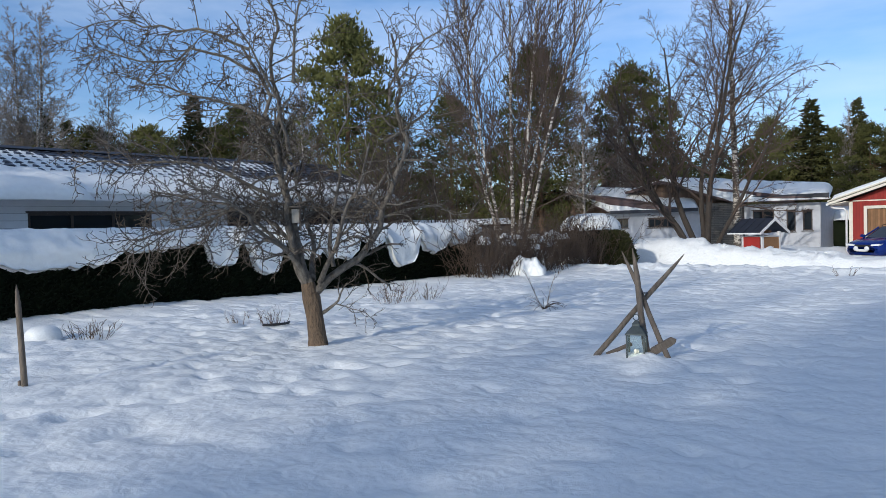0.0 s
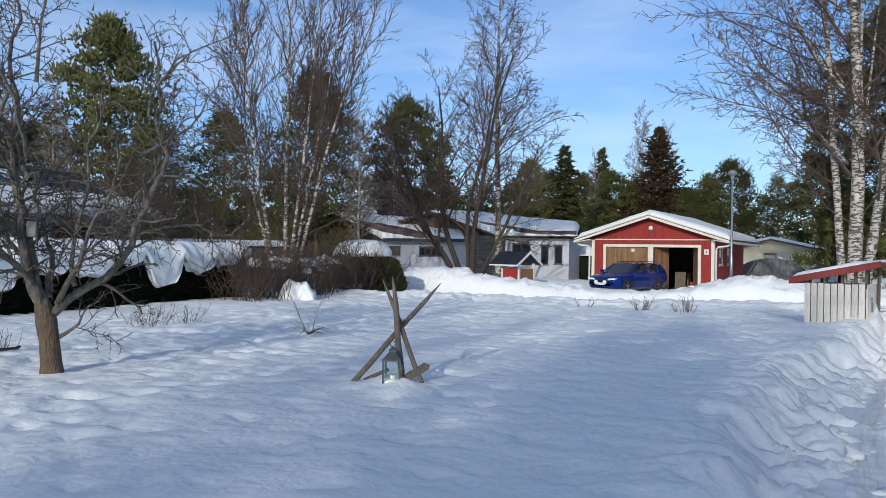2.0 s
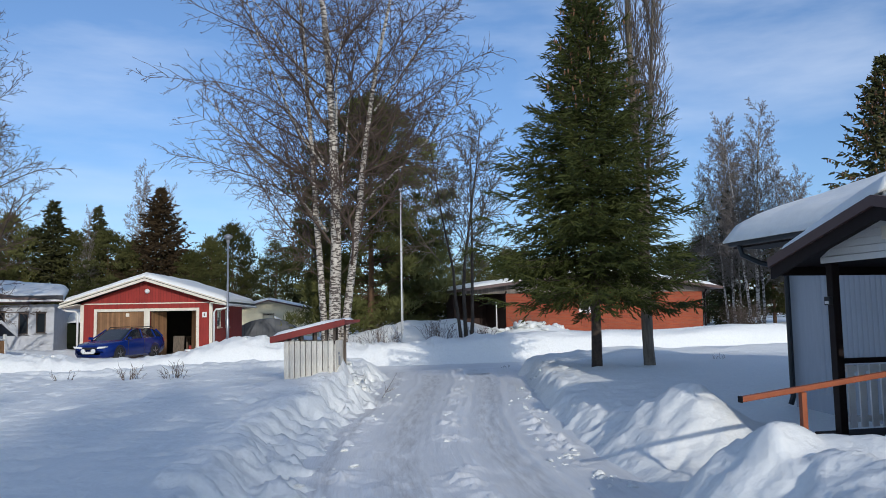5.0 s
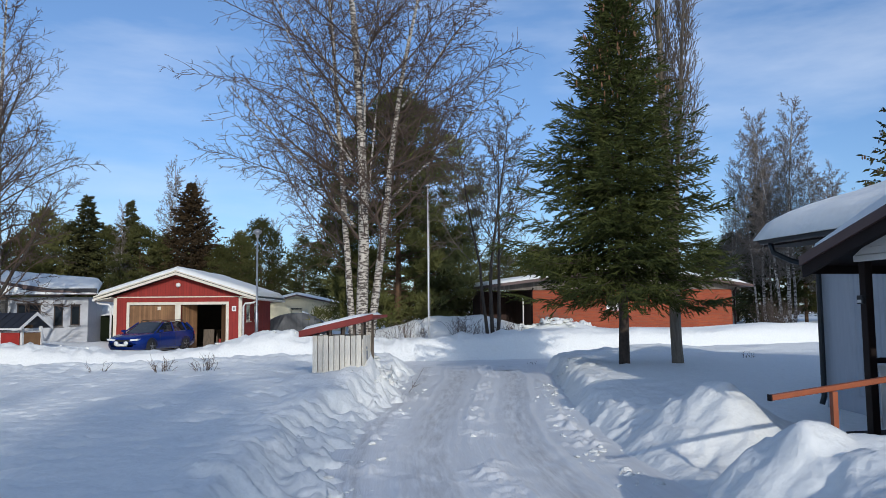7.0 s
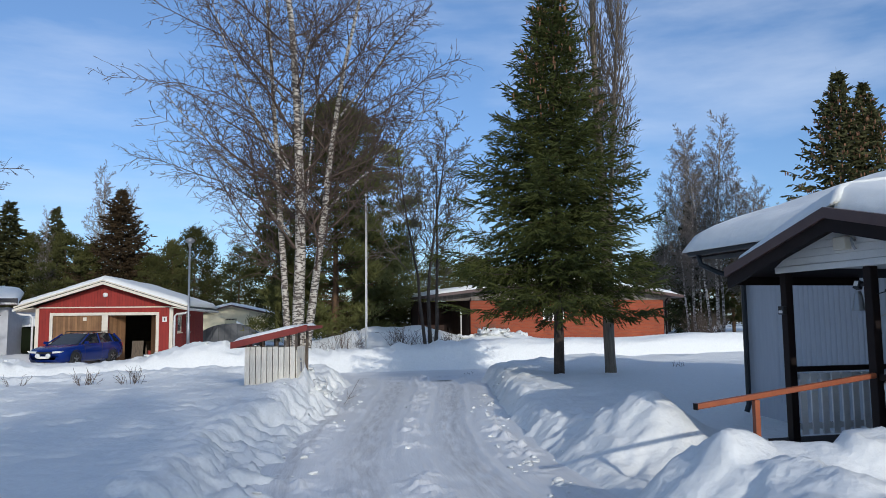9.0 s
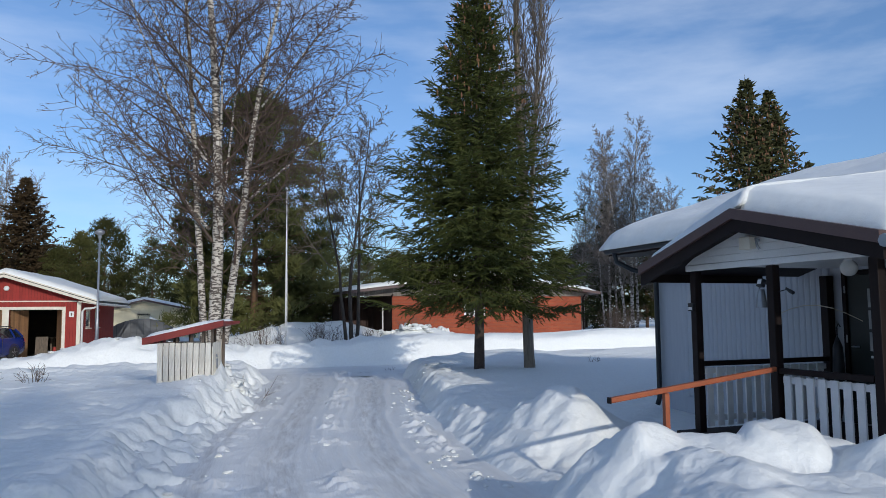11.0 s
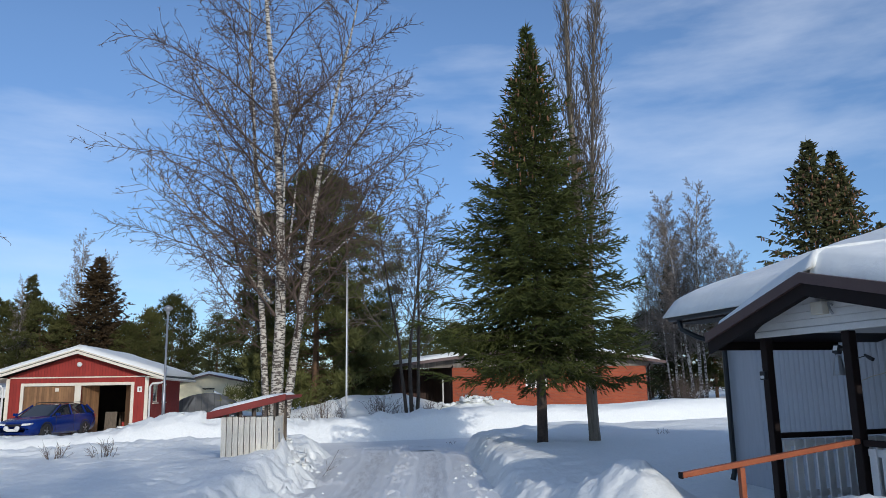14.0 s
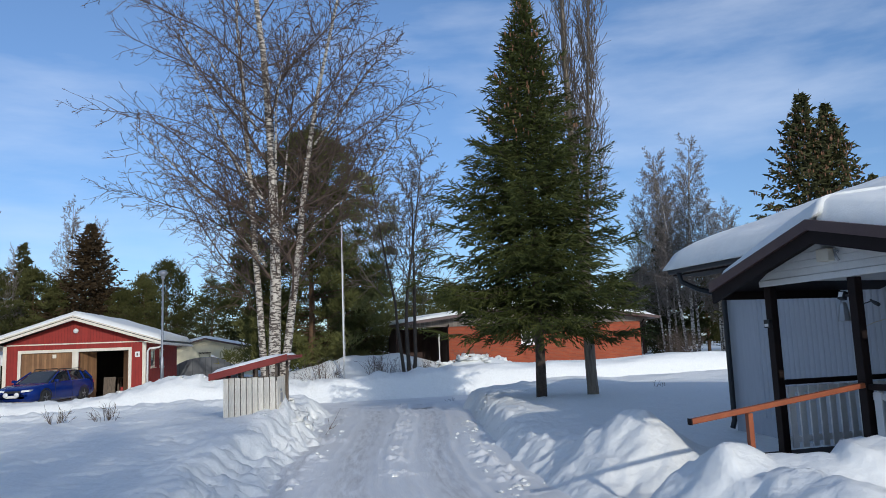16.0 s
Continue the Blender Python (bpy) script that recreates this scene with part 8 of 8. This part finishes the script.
for s in (-1, 1):
    for (xa, za, wa), (xb, zb, wb), r in (((1.02, 0.93, 0.79), (0.18, 1.36, 0.645), 0.035), ((-0.42, 0.95, 0.815), (-0.42, 1.38, 0.655), 0.03), ((-1.45, 0.98, 0.81), (-1.35, 1.36, 0.635), 0.04), ((-2.1, 1.0, 0.75), (-1.78, 1.33, 0.60), 0.06)):
        part("pillar", MB().tube([(xa, s * wa, za), (xb, s * wb, zb)], r, 6), M_CARBLUE, car)
    part("roof_rail", MB().tube([(0.1, s * 0.56, 1.40), (0.0, s * 0.56, 1.47), (-1.5, s * 0.55, 1.47), (-1.65, s * 0.55, 1.40)], 0.018, 6), M_BLACK, car, "black roof rail")
    part("door_mirror", MB().box(0.72, 0.86, s * 0.90, s * 1.05, 0.94, 1.06) if s > 0 else MB().box(0.72, 0.86, -1.05, -0.90, 0.94, 1.06), M_CARBLUE, car, bevel=0.02)
    part("headlight", MB().prism([(s * 0.36, 0.60), (s * 0.72, 0.62), (s * 0.78, 0.70), (s * 0.40, 0.68)][::s], 2.02, 2.205, "x"), M_LAMPGLASS, car, "clear headlight")
    part("driving_lamp", MB().lathe([(0.09, 0), (0.10, 0.02), (0.10, 0.06), (0.08, 0.085), (0.0, 0.09)], 14), M_LAMPGLASS, car, "round driving lamp", True, m=Matrix.Translation((2.24, s * 0.24, 0.50)) @ Matrix.Rotation(radians(90), 4, "Y"))
    part("tail_light", MB().box(-2.2, -1.98, s * 0.66 - 0.12, s * 0.66 + 0.17, 0.78, 0.92), M_REDPLAIN, car)
    for x in (1.36, -1.30):
        wh_ = part("wheel", MB().lathe([(0.20, -0.10), (0.30, -0.10), (0.325, -0.07), (0.33, 0.0), (0.325, 0.07), (0.30, 0.10), (0.20, 0.10)], 20), M_TYRE, car, "black tyre", True, m=Matrix.Translation((x, s * 0.82, 0.33)) @ Matrix.Rotation(radians(90), 4, "X"))
        rm = MB().lathe([(0.06, -0.10 * 1), (0.06, 0.10)], 10)
        for j in range(5):
            a = 2 * math.pi * j / 5
            rm.box(-0.03, 0.03, 0.04, 0.2, 0.07, 0.10, Matrix.Rotation(a, 4, "Z"))
            rm.box(-0.03, 0.03, 0.04, 0.2, -0.10, -0.07, Matrix.Rotation(a, 4, "Z"))
        part("rim", rm, M_RIM, wh_, "silver alloy rim")
        part("wheel_arch", MB().tube([(x + 0.37 * math.cos(t), s * 0.895, 0.33 + 0.37 * math.sin(t)) for t in [math.pi * i / 12 for i in range(13)]], 0.028, 5), M_BLACK, car)
part("grille", MB().box(2.16, 2.235, -0.34, 0.34, 0.56, 0.66), M_BLACK, car, "black grille", bevel=0.02)
part("number_plate", MB().box(2.25, 2.262, -0.26, 0.26, 0.38, 0.48), M_WHITE, car, "white number plate", bevel=0.004)
part("door_seam", MB().box(-0.46, -0.45, 0.885, 0.912, 0.3, 0.95).box(0.78, 0.79, 0.885, 0.91, 0.3, 0.92), M_BLACK, car)

# clods of snow thrown along the drive, too many to pick apart
rng = random.Random(33)
mb = MB()


def clod(x, y, r, z=None):
    n, m_ = 8, 6
    z = gz(x, y) if z is None else max(z, gz(x, y))
    sx, sy, sz = r * rng.uniform(0.7, 1.3), r * rng.uniform(0.7, 1.3), r * rng.uniform(0.35, 0.65)
    o = rng.uniform(0, 50)
    vs = []
    for i in range(m_ + 1):
        for k in range(n):
            th, ph_ = math.pi * i / m_, 2 * math.pi * k / n
            e = Vector((math.sin(th) * math.cos(ph_), math.sin(th) * math.sin(ph_), math.cos(th)))
            f = 1 + 0.9 * noise.noise((e.x * 1.3 + o, e.y * 1.3, e.z * 1.3))
            vs.append(Vector((x + e.x * sx * f, y + e.y * sy * f, z + r * 0.25 + e.z * sz * f)))
    mb.add(vs, [(i * n + k, (i + 1) * n + k, (i + 1) * n + (k + 1) % n, i * n + (k + 1) % n) for i in range(m_) for k in range(n)])


for _ in range(330):
    y = rng.uniform(7.4, 20.0)
    c = float(drive_x(y))
    off = rng.choice((-1.62, 1.52, 1.62, 1.7, -0.05))
    clod(c + off + rng.gauss(0.0, 0.16), y, min(0.07, rng.expovariate(60) + 0.010), ROAD_Z - 0.012)
for _ in range(60):
    y = rng.uniform(6.5, 22.0)
    c = float(drive_x(y))
    clod((c - 1.75 - 0.06 * (y - 8) - abs(rng.gauss(0.0, 0.25))) if rng.random() < 0.4 else (c + 1.75 + abs(rng.gauss(0.0, 0.3))), y, min(0.10, rng.expovariate(45) + 0.012))
for _ in range(46):
    clod(rng.gauss(2.3, 0.3), rng.gauss(19.3, 0.8), min(0.22, 0.05 + rng.expovariate(16)))
for _ in range(34):
    clod(rng.gauss(4.35, 0.25), rng.gauss(7.6, 0.6), min(0.12, 0.02 + rng.expovariate(30)))
for _ in range(60):
    clod(rng.gauss(12.4, 0.9), rng.gauss(34.8, 0.4), rng.uniform(0.06, 0.22))
for _ in range(60):
    clod(rng.uniform(-14, 4), rng.uniform(31.2, 33.2), rng.uniform(0.03, 0.10))
solid("snow_clods", mb, M_SNOWBANK, "loose clods of snow along the drive and banks", "snow clods", kind="stuff", smooth=True)

# unseen trees added to the south, only to shade the lawn and hedge
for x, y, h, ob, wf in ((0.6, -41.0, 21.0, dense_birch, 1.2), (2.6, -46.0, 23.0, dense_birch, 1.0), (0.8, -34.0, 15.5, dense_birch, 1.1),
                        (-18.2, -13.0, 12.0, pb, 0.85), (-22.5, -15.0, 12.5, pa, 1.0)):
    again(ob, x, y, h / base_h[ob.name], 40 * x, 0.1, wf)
